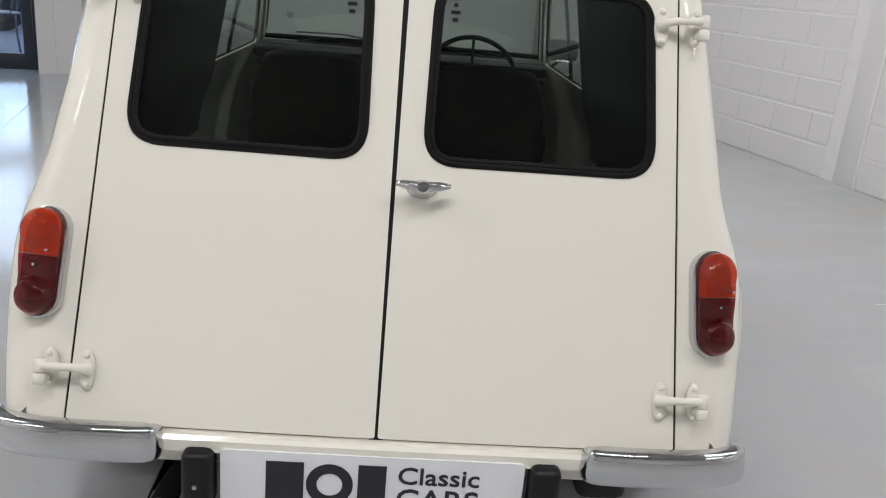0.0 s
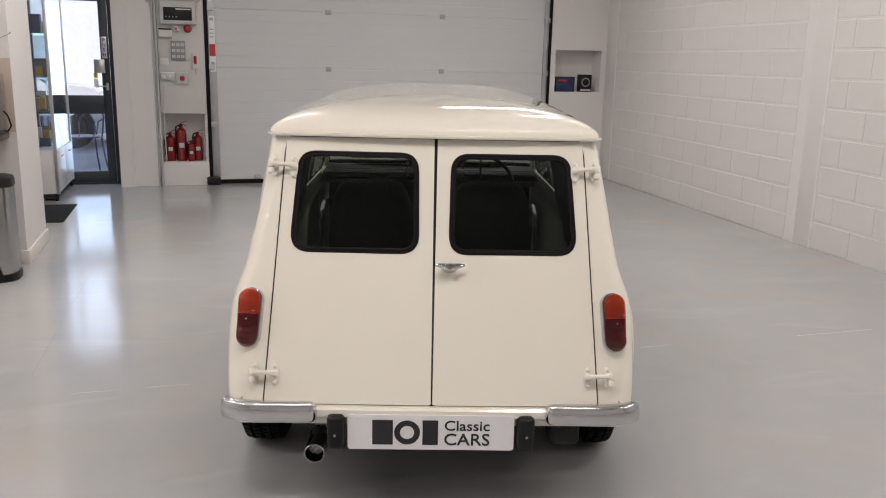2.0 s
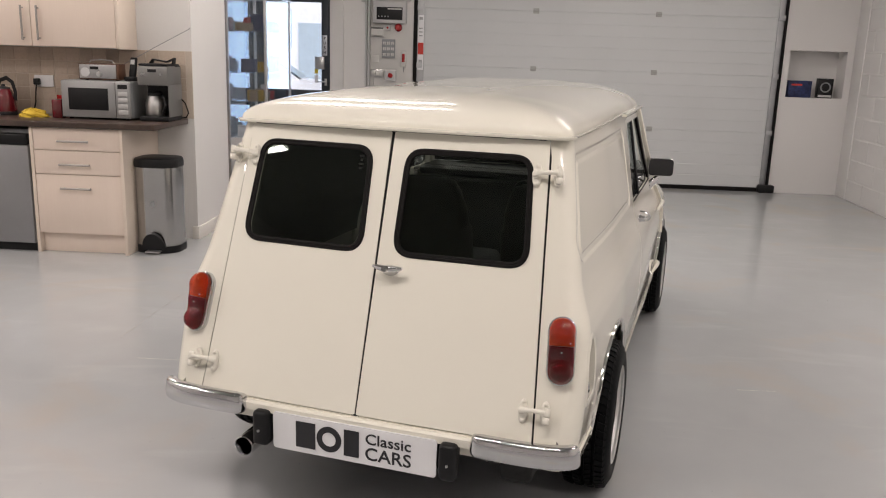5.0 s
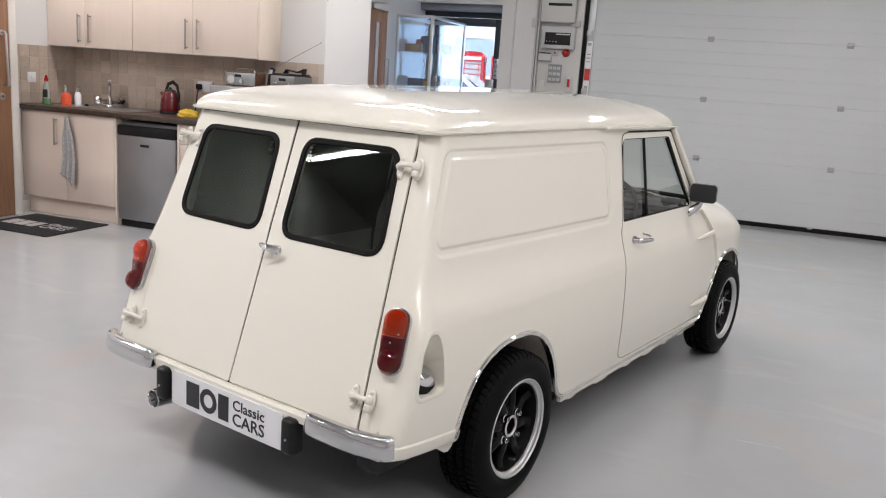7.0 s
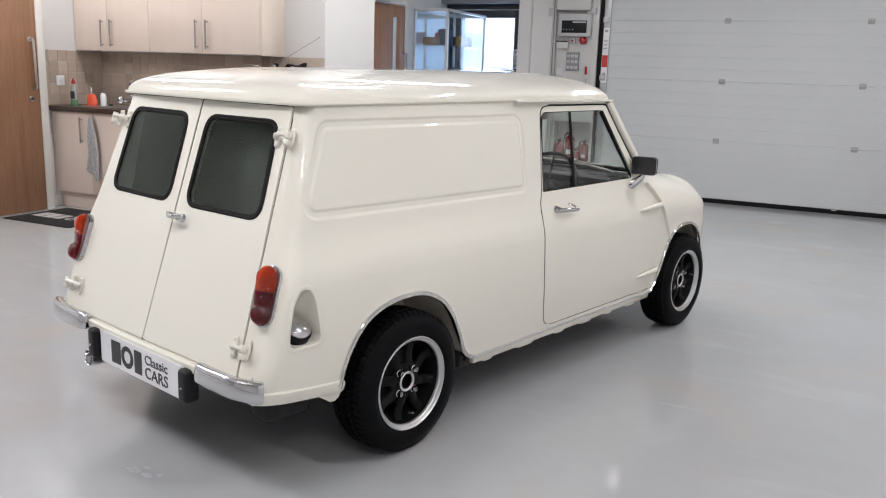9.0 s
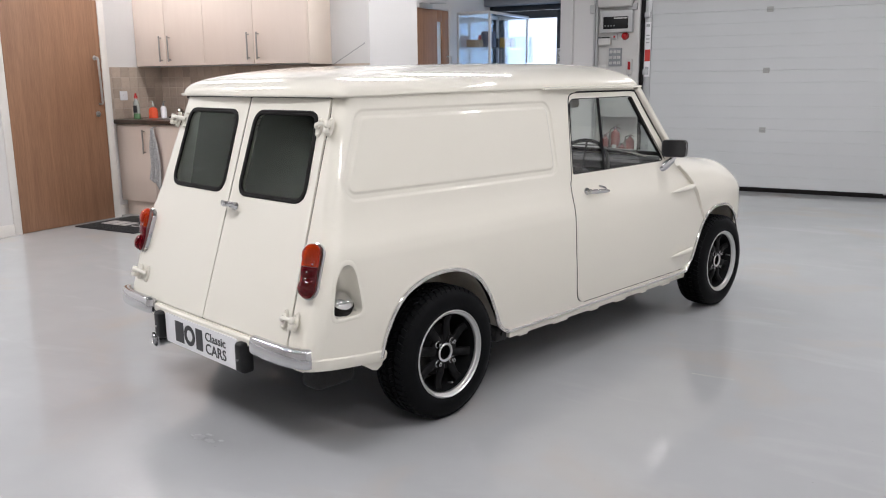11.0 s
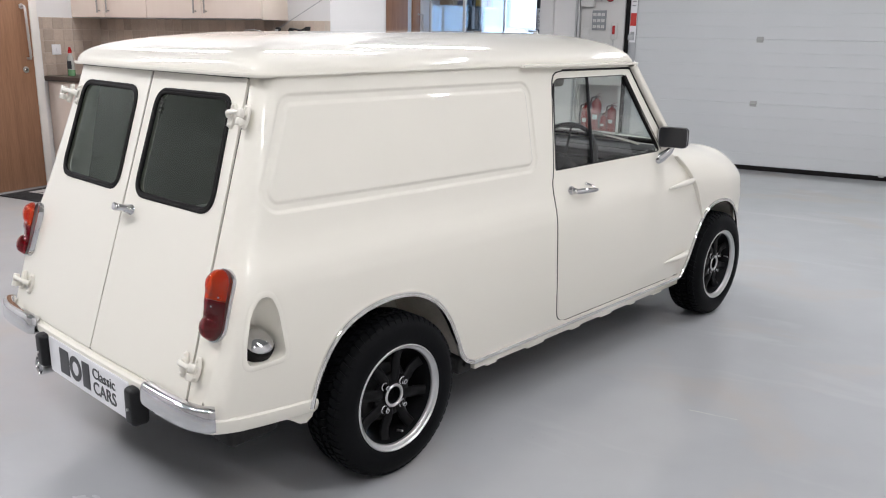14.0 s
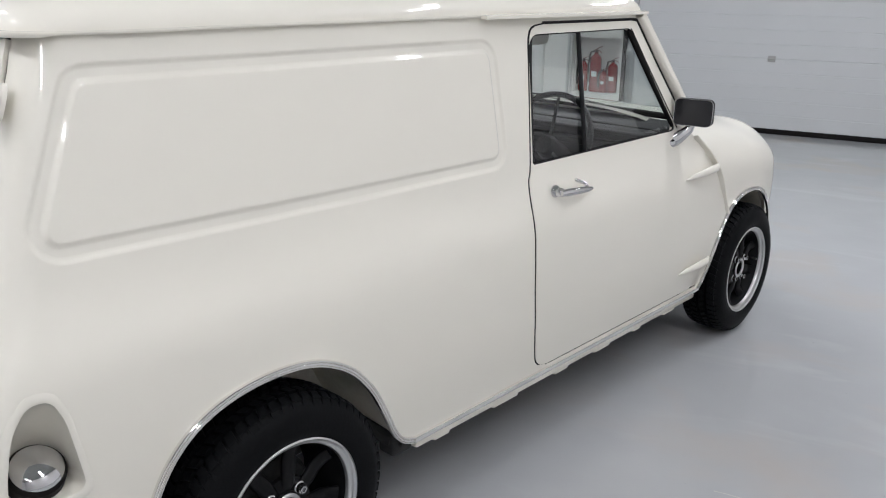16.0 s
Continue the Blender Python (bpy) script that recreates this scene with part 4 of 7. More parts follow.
# chrome trims of arches and sill
BEADS = [(-0.008, -0.004), (0.008, -0.004), (0.008, 0.003), (0.0065, 0.0055), (0.004, 0.0055), (0.0028, 0.003), (0.0012, 0.0056), (-0.0022, 0.0056), (-0.0035, 0.003), (-0.0045, 0.005), (-0.007, 0.0045), (-0.008, 0.002)]
for s in (1, -1):
    f = lambda y, z, o=0.0: (s * (half_width(z) - (0.018 * smooth((0.25 - y) / 0.8) if y < 1.5 else 0) + o), y, z)
    part("arch_trim", Geo().sweep([f(y, z, 0.003) for y, z in REAR_ARCH], BEADS, up=(s, 0, 0)), TRIM_BRIGHT, van)
    part("arch_trim", Geo().sweep([f(y, z, 0.003) for y, z in FRONT_ARCH], BEADS, up=(s, 0, 0)), TRIM_BRIGHT, van)
    part("sill_trim", Geo().sweep([f(y, 0.243, 0.003) for y in np.linspace(0.385, 1.83, 16)], [(-0.005, -0.007), (0.005, -0.007), (0.007, 0), (0.005, 0.007), (-0.005, 0.007)], up=(0, 0, 1)), TRIM_BRIGHT, van)
    g = Geo().box(min(s * 0.585, s * 0.632), max(s * 0.585, s * 0.632), 0.405, 1.84, 0.205, 0.238, 0.006)
    for y, w in ((0.47, 0.06), (0.70, 0.11), (0.98, 0.07), (1.19, 0.09), (1.42, 0.05), (1.62, 0.08)):
        g.box(min(s * 0.60, s * 0.63), max(s * 0.60, s * 0.63), y, y + w, 0.196, 0.214, 0.006)
    part("sill", g, CREAM, van)
    part("subframe_mount", Geo().box(min(s * 0.56, s * 0.615), max(s * 0.56, s * 0.615), 0.345, 0.41, 0.196, 0.262, 0.010, seg=3).tube([(s * 0.57, 0.37, 0.23), (s * 0.625, 0.37, 0.23)], 0.009, 10), DARK_UNDER, van)
    # lower rear corner skirt
    pts = [side(to_q(y, z), z) for y, z in ((-0.272, 0.303), (-0.30, 0.308), (-0.42, 0.319), (-0.50, 0.329), (-0.54, 0.336))] + [side(0.04, 0.340), side(0.012, 0.342), (0.555, -0.607, 0.343), (0.50, -0.609, 0.343)]
    pts = [(s * x, y, z) for x, y, z in curve2(pts, 4)]
    prof = [(-0.010, -0.018), (0.001, -0.020), (0.005, -0.015), (0.008, 0.016), (0.005, 0.021), (-0.010, 0.022)]
    g = Geo().sweep(pts, prof if s < 0 else [(-a, b) for a, b in prof], up=(0, 0, 1), scale=[0.6, 0.85, 0.95] + [1.0] * (len(pts) - 3))
    tab = [(-0.270, 0.318), (-0.270, 0.288), (-0.280, 0.266), (-0.300, 0.254), (-0.322, 0.258), (-0.345, 0.274), (-0.385, 0.298), (-0.385, 0.318)]
    x0, x1 = s * 0.606, s * 0.622
    k = len(tab)
    g.add([(x0, y, z) for y, z in tab] + [(x1, y, z) for y, z in tab], [(i, (i + 1) % k, k + (i + 1) % k, k + i) for i in range(k)] + [tuple(range(k)), tuple(range(k, 2 * k))])
    part("rear_skirt", g, CREAM, van)

# floor, wheel wells and underside
part("floor_pan", Geo().box(-0.585, 0.585, 0.36, 1.84, 0.225, 0.245, 0.004).box(-0.40, 0.40, -0.30, 0.40, 0.27, 0.30, 0.004).box(-0.56, 0.56, -0.575, -0.29, 0.32, 0.345, 0.004), DARK_UNDER, van)
for s in (1, -1):
    for yc, arch in ((0.02, REAR_ARCH), (2.12, FRONT_ARCH)):
        g = Geo()
        a = [(s * 0.640, y, z + 0.003) for y, z in arch]
        b = [(s * 0.40, y, z + 0.02) for y, z in arch]
        n = len(a)
        g.add(a + b, [(i, i + 1, n + i + 1, n + i) for i in range(n - 1)] + [tuple(range(n, 2 * n))])
        part("wheel_well", g, mat("well_paint", (0.6, 0.575, 0.50), rough=0.6, vary=0.15, grain=80, bump=0.1) if (s, yc) == (1, 0.02) else bpy.data.materials["well_paint"], van)
part("front_underside", Geo().box(-0.40, 0.40, 1.86, 2.58, 0.20, 0.235, 0.01), DARK_UNDER, van)
part("rear_axle", Geo().box(-0.42, 0.42, -0.2, 0.42, 0.17, 0.236, 0.03).tube([(-0.56, 0.0, 0.25), (0.56, 0.0, 0.25)], 0.03).tube([(0.44, 0.34, 0.26), (0.60, 0.36, 0.235)], 0.02).cyl(0.60, 0.37, 0.22, 0.25, 0.012), DARK_UNDER, van)


# wheels
def make_wheel(yc):
    w = part("wheel", Geo().lathe([(0.145, -0.06), (0.152, -0.055), (0.152, 0.056), (0.1500, 0.057)], 96), BLACK_RIM, van, "black eight-spoke alloy wheel with a polished rim")
    R, H = 0.254, 0.083
    prof = [(0.160, H - 0.014), (0.172, H - 0.003), (0.190, H), (0.215, H - 0.004), (0.232, H - 0.013), (0.2405, H - 0.022), (0.2435, H - 0.028)]
    groove = []
    for c in (0.033, 0.0, -0.033):
        groove += [(0.2435, c + 0.006), (0.236, c + 0.004), (0.236, c - 0.004), (0.2435, c - 0.006)]
    prof = prof + groove + [(r, -h) for r, h in prof[::-1]]
    t = part("tyre", Geo().lathe(prof, 72), TYRE, w, "black road tyre with block tread", 40)
    g = Geo()
    n = 60
    for i in range(n):
        a = 2 * math.pi * i / n
        mm = pose(0, 0, 0, 0, 0, math.degrees(a))
        sk = 0.008
        for (h0, h1, d) in ((0.039, 0.064, 1), (0.007, 0.027, -1), (-0.027, -0.007, 1), (-0.064, -0.039, -1)):
            wdt = 0.0092
            r0, r1 = 0.236, 0.2505
            ra = r1 - (0.006 if abs(h1) > 0.06 else 0)
            rb = r1 - (0.006 if abs(h0) > 0.06 else 0)
            v = [(r0, -wdt, h0), (r0, wdt, h0), (r0, wdt + d * sk, h1), (r0, -wdt + d * sk, h1), (rb, -wdt, h0), (rb, wdt, h0), (ra, wdt + d * sk, h1), (ra, -wdt + d * sk, h1)]
            g.add(v, [(4, 5, 6, 7), (0, 4, 7, 3), (1, 2, 6, 5), (0, 1, 5, 4), (3, 7, 6, 2)], mm)
        mm = pose(0, 0, 0, 0, 0, math.degrees(a) + 2.5)
        for sg in (1, -1):
            v = [(0.231, -0.0085, sg * 0.0705), (0.231, 0.0085, sg * 0.0705), (0.246, 0.009, sg * 0.062), (0.246, -0.009, sg * 0.062), (0.231, -0.0085, sg * 0.060), (0.231, 0.0085, sg * 0.060)]
            g.add(v, [(0, 1, 2, 3), (0, 3, 4), (1, 5, 2)], mm)
    part("tread", g, TYRE, t, angle=20)
    part("rim_lip", Geo().lathe([(0.1485, 0.058), (0.1495, 0.066), (0.1515, 0.0695), (0.160, 0.0715), (0.164, 0.0735), (0.1665, 0.077), (0.163, 0.079), (0.158, 0.074)], 96), ALLOY, w, "polished alloy rim lip", 60)
    part("barrel", Geo().lathe([(0.1486, 0.0585), (0.143, 0.040), (0.136, 0.02), (0.130, -0.06)], 96), BLACK_RIM, w)
    part("brake_drum", Geo().lathe([(0, 0.0), (0.09, 0.0), (0.10, -0.01), (0.10, -0.05)], 32), DARK_UNDER, w)
    g = Geo()
    for i in range(8):
        mm = pose(0, 0, 0, 0, 0, 45 * i + 22.5)
        path = [(0.03, 0, 0.032), (0.055, 0, 0.038), (0.08, 0, 0.036), (0.105, 0, 0.030), (0.125, 0, 0.032), (0.143, 0, 0.040)]
        g.sweep(path, ring(0.018, 12, 0.0095), up=(0, 0, 1), scale=[0.85, 0.9, 1.0, 1.0, 0.95, 1.0], m=mm)
    part("spokes", g, BLACK_RIM, w, "satin black spokes", 60)
    part("hub", Geo().lathe([(0.070, 0.030), (0.068, 0.038), (0.040, 0.042), (0.040, 0.046), (0.036, 0.049), (0.030, 0.049), (0.027, 0.045), (0.027, 0.02), (0.0, 0.02)], 40), BLACK_RIM, w)
    part("hub_ring", Geo().lathe([(0.0365, 0.0445), (0.0365, 0.0495), (0.034, 0.052), (0.030, 0.052), (0.0275, 0.049), (0.0275, 0.044)], 40), ALLOY, w)
    for i in range(4):
        mm = pose(0, 0, 0, 0, 0, 90 * i + 34) @ pose(0.0515, 0, 0)
        g = Geo().lathe([(0.0135, 0.038), (0.0135, 0.046), (0.011, 0.048)], 18, mm).lathe([(0.0098, 0.042), (0.0098, 0.057), (0.0085, 0.060), (0.005, 0.060), (0.005, 0.054), (0.0, 0.054)], 6, mm)
        part("wheel_nut", g, CHROME, w, angle=25)
    part("valve", Geo().tube([(0.128, 0, 0.04), (0.122, 0, 0.062)], 0.0035, 8), ALLOY, w)
    return w


def wheel_at(s, y):
    return Matrix.Translation((s * 0.612, y, 0.252)) @ pose(0, 0, 0, 0, 90 * s, 0)


wheel = make_wheel(0)
wheel.matrix_basis = wheel_at(1, AXLE_R) @ pose(0, 0, 0, 0, 0, 10)
copy_thing(wheel, wheel_at(-1, AXLE_R) @ pose(0, 0, 0, 0, 0, 33))
copy_thing(wheel, wheel_at(1, AXLE_F) @ pose(0, 0, 0, 0, 0, 95))
copy_thing(wheel, wheel_at(-1, AXLE_F))

# cabin: trim, seats, dash, steering wheel
for s in (1, -1):
    lin = patch(q_loop([(-0.34, 0.62), (0.80, 0.62), (0.80, 1.17), (-0.27, 1.17)]), [], lambda q, z: (side(q, z)[0] - 0.03, side(q, z)[1], z), 0.1, 0.0, flip=True)
    part("side_lining", lin if s > 0 else mirror_x(lin), TRIM_OLIVE, van)
part("load_floor", Geo().box(-0.395, 0.395, -0.56, 0.70, 0.36, 0.385, 0.005).box(-0.57, 0.57, -0.56, -0.31, 0.36, 0.385, 0.005).box(-0.60, 0.60, 0.33, 0.70, 0.36, 0.385, 0.005), TRIM_BLACK, van)
for s in (1, -1):
    part("wheel_box", Geo().box(min(s * 0.39, s * 0.60), max(s * 0.39, s * 0.60), -0.31, 0.34, 0.585, 0.61, 0.005).box(min(s * 0.385, s * 0.398), max(s * 0.385, s * 0.398), -0.31, 0.34, 0.37, 0.61, 0.003), TRIM_BLACK, van)
for s in (1, -1):
    m = pose(s * 0.27, 0.80, 0.0)
    seat = part("seat", Geo().box(-0.22, 0.22, 0.02, 0.50, 0.34, 0.48, 0.05, m=m, seg=4), TRIM_BLACK, van, "black vinyl bucket seat")
    part("backrest", Geo().box(-0.205, 0.205, -0.05, 0.05, 0.0, 0.30, 0.045, m=m @ pose(0, 0.02, 0.42, 14), seg=4).sweep([(0, 0, 0.20), (0, 0, 0.36), (0, 0, 0.44), (0, 0, 0.475), (0, 0, 0.487)], rrect(-0.20, 0.20, -0.05, 0.05, 0.045, 4), up=(0, 1, 0), scale=[1.0, 0.92, 0.80, 0.70, 0.55], m=m @ pose(0, 0.02, 0.42, 14)), TRIM_BLACK, seat, "", 60)
part("dash_shelf", Geo().box(-0.58, 0.58, 1.52, 1.80, 0.76, 0.785, 0.01).box(-0.59, 0.59, 1.50, 1.56, 0.79, 0.84, 0.024, seg=4).box(-0.58, 0.58, 1.56, 1.76, 0.826, 0.842, 0.005), TRIM_BLACK, van)
part("dash_rail", Geo().tube([(-0.57, 1.497, 0.826), (0.57, 1.497, 0.826)], 0.008, 10), TRIM_BLACK, van)
part("bulkhead", Geo().box(-0.58, 0.58, 1.74, 1.78, 0.26, 0.83, 0.005), TRIM_BLACK, van)
part("speedometer", Geo().lathe([(0, 0.03), (0.055, 0.03), (0.062, 0.034), (0.066, 0.02), (0.066, -0.05)], 32, pose(0.0, 1.52, 0.735, 90)), BLACK_PLASTIC, van)
st = pose(0.27, 1.36, 0.78, 62, 0, 0)
sw = part("steering_wheel", Geo().tube([(0.175 * math.cos(a), 0.175 * math.sin(a), 0) for a in np.linspace(0, 2 * math.pi, 40, endpoint=False)], 0.010, 8, closed=True, m=st), BLACK_PLASTIC, van)
g = Geo()
for a in (90, 210, 330):
    g.sweep([(0.02 * math.cos(radians(a)), 0.02 * math.sin(radians(a)), -0.03), (0.17 * math.cos(radians(a)), 0.17 * math.sin(radians(a)), 0)], rrect(-0.006, 0.006, -0.002, 0.002, 0.0015, 2), m=st)
part("wheel_spoke", g, BLACK_PLASTIC, sw)
part("horn_boss", Geo().lathe([(0, 0.0), (0.03, -0.005), (0.04, -0.03), (0.03, -0.3)], 20, st), BLACK_PLASTIC, sw)
part("sun_visor", Geo().sweep([(0.296, 1.21, 1.128), (0.308, 1.21, 1.128)], rrect(-0.10, 0.10, -0.024, 0.024, 0.018, 5), up=(0, 0, 1)), TRIM_GREY, van, "grey vinyl sun visor", 40)
part("rear_view_mirror", Geo().sweep([(0, 0, 0), (0, 0.02, 0)], rrect(-0.11, 0.11, -0.026, 0.026, 0.02, 4), up=(0, 0, 1), m=pose(0.0, 1.43, 1.13)), BLACK_PLASTIC, van)


# ---------------------------------------------------------------- the showroom: setting
WALL = mat("white_wall_paint", (0.69, 0.675, 0.665), rough=0.6, vary=0.03, scale=1.2, grain=120, bump=0.08)
BLOCK = mat("painted_block", (0.69, 0.675, 0.665), rough=0.5, vary=0.035, scale=5, grain=160, bump=0.3, per_object=0.012)
JOINT_WHITE = mat("joint_sealant", (0.80, 0.785, 0.775), rough=0.4, vary=0.04, scale=8)
MORTAR = mat("painted_mortar", (0.72, 0.705, 0.695), rough=0.6, vary=0.05, scale=9, grain=120, bump=0.3)
def resin_floor():
    """Rolled grey resin: warm stains, wiped streaks, a faint orange-peel surface."""
    m = mat("grey_resin_floor", (0.398, 0.406, 0.414), rough=0.125, vary=0.05, scale=1.1, grain=5, bump=0.0, spec=0.6, rough_vary=0.25)
    n, l = m.node_tree.nodes, m.node_tree.links
    b = n["Principled BSDF"]
    base = b.inputs["Base Color"].links[0].from_socket
    tc = n.new("ShaderNodeTexCoord")

    def noise(scale, detail, stretch=(1, 1, 1), distort=0.0):
        mp = n.new("ShaderNodeMapping")
        mp.inputs["Scale"].default_value = stretch
        t = n.new("ShaderNodeTexNoise")
        t.inputs["Scale"].default_value, t.inputs["Detail"].default_value, t.inputs["Distortion"].default_value = scale, detail, distort
        l.new(tc.outputs["Object"], mp.inputs["Vector"])
        l.new(mp.outputs["Vector"], t.inputs["Vector"])
        return t.outputs["Fac"]

    def stain(source, lo, hi, amount, colour, below):
        r = n.new("ShaderNodeMapRange")
        r.inputs["From Min"].default_value, r.inputs["From Max"].default_value, r.inputs["To Max"].default_value = lo, hi, amount
        l.new(source, r.inputs["Value"])
        x = n.new("ShaderNodeMix")
        x.data_type = "RGBA"
        l.new(r.outputs["Result"], x.inputs[0])
        l.new(below, x.inputs[6])
        x.inputs[7].default_value = (*colour, 1)
        return x.outputs[2]
    c = stain(noise(1.7, 5, distort=0.6), 0.54, 0.72, 0.7, (0.43, 0.395, 0.36), base)
    c = stain(noise(2.6, 6, (0.5, 1.6, 1), 0.8), 0.58, 0.74, 0.5, (0.47, 0.475, 0.485), c)
    c = stain(noise(38.0, 3), 0.74, 0.78, 0.55, (0.26, 0.25, 0.24), c)
    l.new(c, b.inputs["Base Color"])
    bp = n.new("ShaderNodeBump")
    bp.inputs["Strength"].default_value, bp.inputs["Distance"].default_value = 0.10, 0.0012
    l.new(noise(26.0, 3), bp.inputs["Height"])
    l.new(bp.outputs["Normal"], b.inputs["Normal"])
    return m


FLOOR = resin_floor()
CEIL = mat("ceiling_paint", (0.36, 0.37, 0.36), rough=0.85, vary=0.06, bump=0.02)
SKIRT = mat("skirting_gloss", (0.74, 0.71, 0.67), rough=0.35, vary=0.03, bump=0.02)
PANEL_WHITE = mat("white_door_panel", (0.58, 0.595, 0.60), rough=0.42, vary=0.025, scale=2, grain=300, bump=0.12)
FAR, WEST, NEAR, TOP = 8.6, -3.99, -4.6, 3.3
DOORWALL = -3.905          # the west wall stands a little further in beside its oak door
RIGHT = Matrix.Translation((4.66, FAR, 0)) @ pose(0, 0, 0, 0, 0, -3.0)     # frame of the block wall: x into it, y along it


def setting(name, geo, material, label, category, at=None):
    return solid(name, geo, material, label, category, kind="structure", at=at)


setting("floor", Geo().box(-7.2, 7, NEAR - 0.2, 8.9, -0.1, 0.0), FLOOR, "glossy light grey resin floor with a faint joint", "floor")
setting("floor_joint", Geo().box(-0.002, 0.002, -2.2, 2.7, 0, 0.001, m=pose(-1.05, 5.0, 0, 0, 0, -1.5)), mat("joint_filler", (0.40, 0.40, 0.395), rough=0.25, vary=0.1), "thin pale filler joint in the floor", "joint")
rm = random.Random(21)
FILLER = mat("worn_filler", (0.43, 0.42, 0.39), rough=0.35, vary=0.15, scale=14)
g = Geo()
for x0, x1, y in ((-0.91, -0.70, 2.533), (-0.60, -0.42, 2.532), (1.83, 2.00, 2.514), (2.78, 3.28, 2.490)):
    n = max(3, int((x1 - x0) / 0.03))
    edge = [(x0 + (x1 - x0) * i / n, y + rm.uniform(-0.002, 0.002), rm.uniform(0.0008, 0.0026)) for i in range(n + 1)]
    g.add([(x, yy - w, 0.0006) for x, yy, w in edge] + [(x, yy + w, 0.0006) for x, yy, w in edge], [(i, i + 1, n + 2 + i, n + 1 + i) for i in range(n)])
setting("floor_joint", g, FILLER, "worn pale filler left in a joint across the floor", "joint")
g = Geo()
for cx, cy, rx, ry in ((0.425, 1.040, 0.030, 0.016), (0.486, 1.032, 0.024, 0.013), (0.524, 1.052, 0.011, 0.008), (0.452, 1.070, 0.016, 0.007)):
    k = 22
    zz = 0.0006 + 0.0004 * rm.random()
    g.add([(cx, cy, zz)] + [(cx + rx * (1 + rm.uniform(-0.3, 0.3)) * math.cos(2 * math.pi * i / k), cy + ry * (1 + rm.uniform(-0.35, 0.35)) * math.sin(2 * math.pi * i / k), zz) for i in range(k)],
          [(0, i + 1, (i + 1) % k + 1) for i in range(k)])
setting("floor_scuff", g, mat("scuffed_resin", (0.40, 0.407, 0.42), rough=0.3, vary=0.2, scale=40), "pale scuffed patch on the resin floor", "floor mark")
setting("ceiling", Geo().box(-7.2, 7, NEAR - 0.2, 9.0, TOP, TOP + 0.1), CEIL, "plain grey ceiling", "ceiling")
setting("wall_west", Geo().box(DOORWALL - 0.2, DOORWALL, 2.9, 3.26, 0, TOP).box(DOORWALL - 0.2, DOORWALL, 4.29, 4.33, 0, TOP).box(DOORWALL - 0.2, DOORWALL, 3.26, 4.29, 2.01, TOP).box(WEST - 0.2, WEST, 4.33, 5.2, 0, TOP), WALL, "white painted wall with an oak door", "wall")
setting("wall_near", Geo().box(-7.2, 7, NEAR - 0.2, NEAR, 0, TOP), WALL, "plain white wall out of view, assumed", "wall")
# Unseen return and side wall, made up so the van's glass mirrors white.
setting("wall_return", Geo().box(-5.2, DOORWALL - 0.2, 2.9, 3.1, 0, TOP), WALL, "plain white wall out of view, assumed", "wall")
setting("wall_side", Geo().box(-5.4, -5.2, NEAR, 3.1, 0, TOP), WALL, "plain white wall out of view, assumed", "wall")
setting("wall_kitchen", Geo().box(WEST, -1.49, 5.02, 5.80, 0, TOP), WALL, "white wall block behind the kitchenette", "wall")
setting("wall_hall", Geo().box(-2.4, -2.2, 5.80, 6.92, 0, TOP).box(-2.4, -2.2, 6.92, 7.74, 2.06, TOP).box(-2.4, -2.2, 7.74, 8.9, 0, TOP), WALL, "white wall of the entrance hall", "wall")
setting("wall_entrance", Geo().box(-2.2, -1.15, 8.5, 8.9, 2.20, TOP).box(-1.15, -1.0, 8.50, 8.9, 0, TOP).box(-1.0, -0.74, 8.56, 8.9, 0, TOP), WALL, "white painted pier beside the glazed door", "wall")
setting("wall_services", Geo().box(-0.74, -0.215, 8.82, 8.9, 0, TOP).box(-0.74, -0.705, 8.6, 8.82, 0, TOP).box(-0.705, -0.215, 8.57, 8.82, 0.0, 0.262)
        .box(-0.245, -0.215, 8.6, 8.82, 0.262, TOP).box(-0.705, -0.245, 8.6, 8.82, 0.79, 0.83), WALL, "white wall recess beside the roller door", "wall")
setting("wall_far", Geo().box(3.90, 3.97, FAR, 8.9, 0, TOP).box(4.59, 4.9, FAR, 8.9, 0, TOP).box(3.97, 4.59, FAR, 8.9, 0, 1.08).box(3.97, 4.59, FAR, 8.9, 1.59, TOP)
        .box(3.97, 4.59, 8.84, 8.9, 1.08, 1.59), WALL, "white painted wall with a square niche", "wall")
setting("wall_lintel", Geo().box(-0.215, 3.90, FAR, 8.9, 3.2, TOP), WALL, "white wall over the roller door", "wall")
setting("baseboard", Geo().box(-1.49, -1.475, 5.005, 5.80, 0, 0.095, 0.003).box(-1.53, -1.4755, 5.004, 5.02, 0, 0.095, 0.003), SKIRT, "off-white painted skirting board", "skirting")
setting("baseboard", Geo().box(DOORWALL, DOORWALL + 0.015, 2.9, 3.235, 0, 0.095, 0.003).box(WEST, WEST + 0.015, 4.335, 4.47, 0, 0.095, 0.003), SKIRT, "off-white painted skirting board", "skirting")

# block wall
wall_right = setting("wall_right", Geo().box(0.0058, 0.2, -13.4, 0.5, 0, TOP), MORTAR, "white painted concrete block wall", "wall", at=RIGHT)
part("pilaster", Geo().box(0.0005, 0.03, -0.29, 0.0, 0, TOP, 0.003), WALL, wall_right)
part("pilaster", Geo().box(0.0012, 0.03, -4.20, -3.992, 0, TOP, 0.003), WALL, wall_right)
part("joint_cover", Geo().tube([(0.0, -4.205, 0), (0.0, -4.205, TOP)], 0.008, 10), JOINT_WHITE, wall_right)
part("joint_cover", Geo().tube([(0.0, -0.295, 0), (0.0, -0.295, TOP)], 0.006, 10), JOINT_WHITE, wall_right)

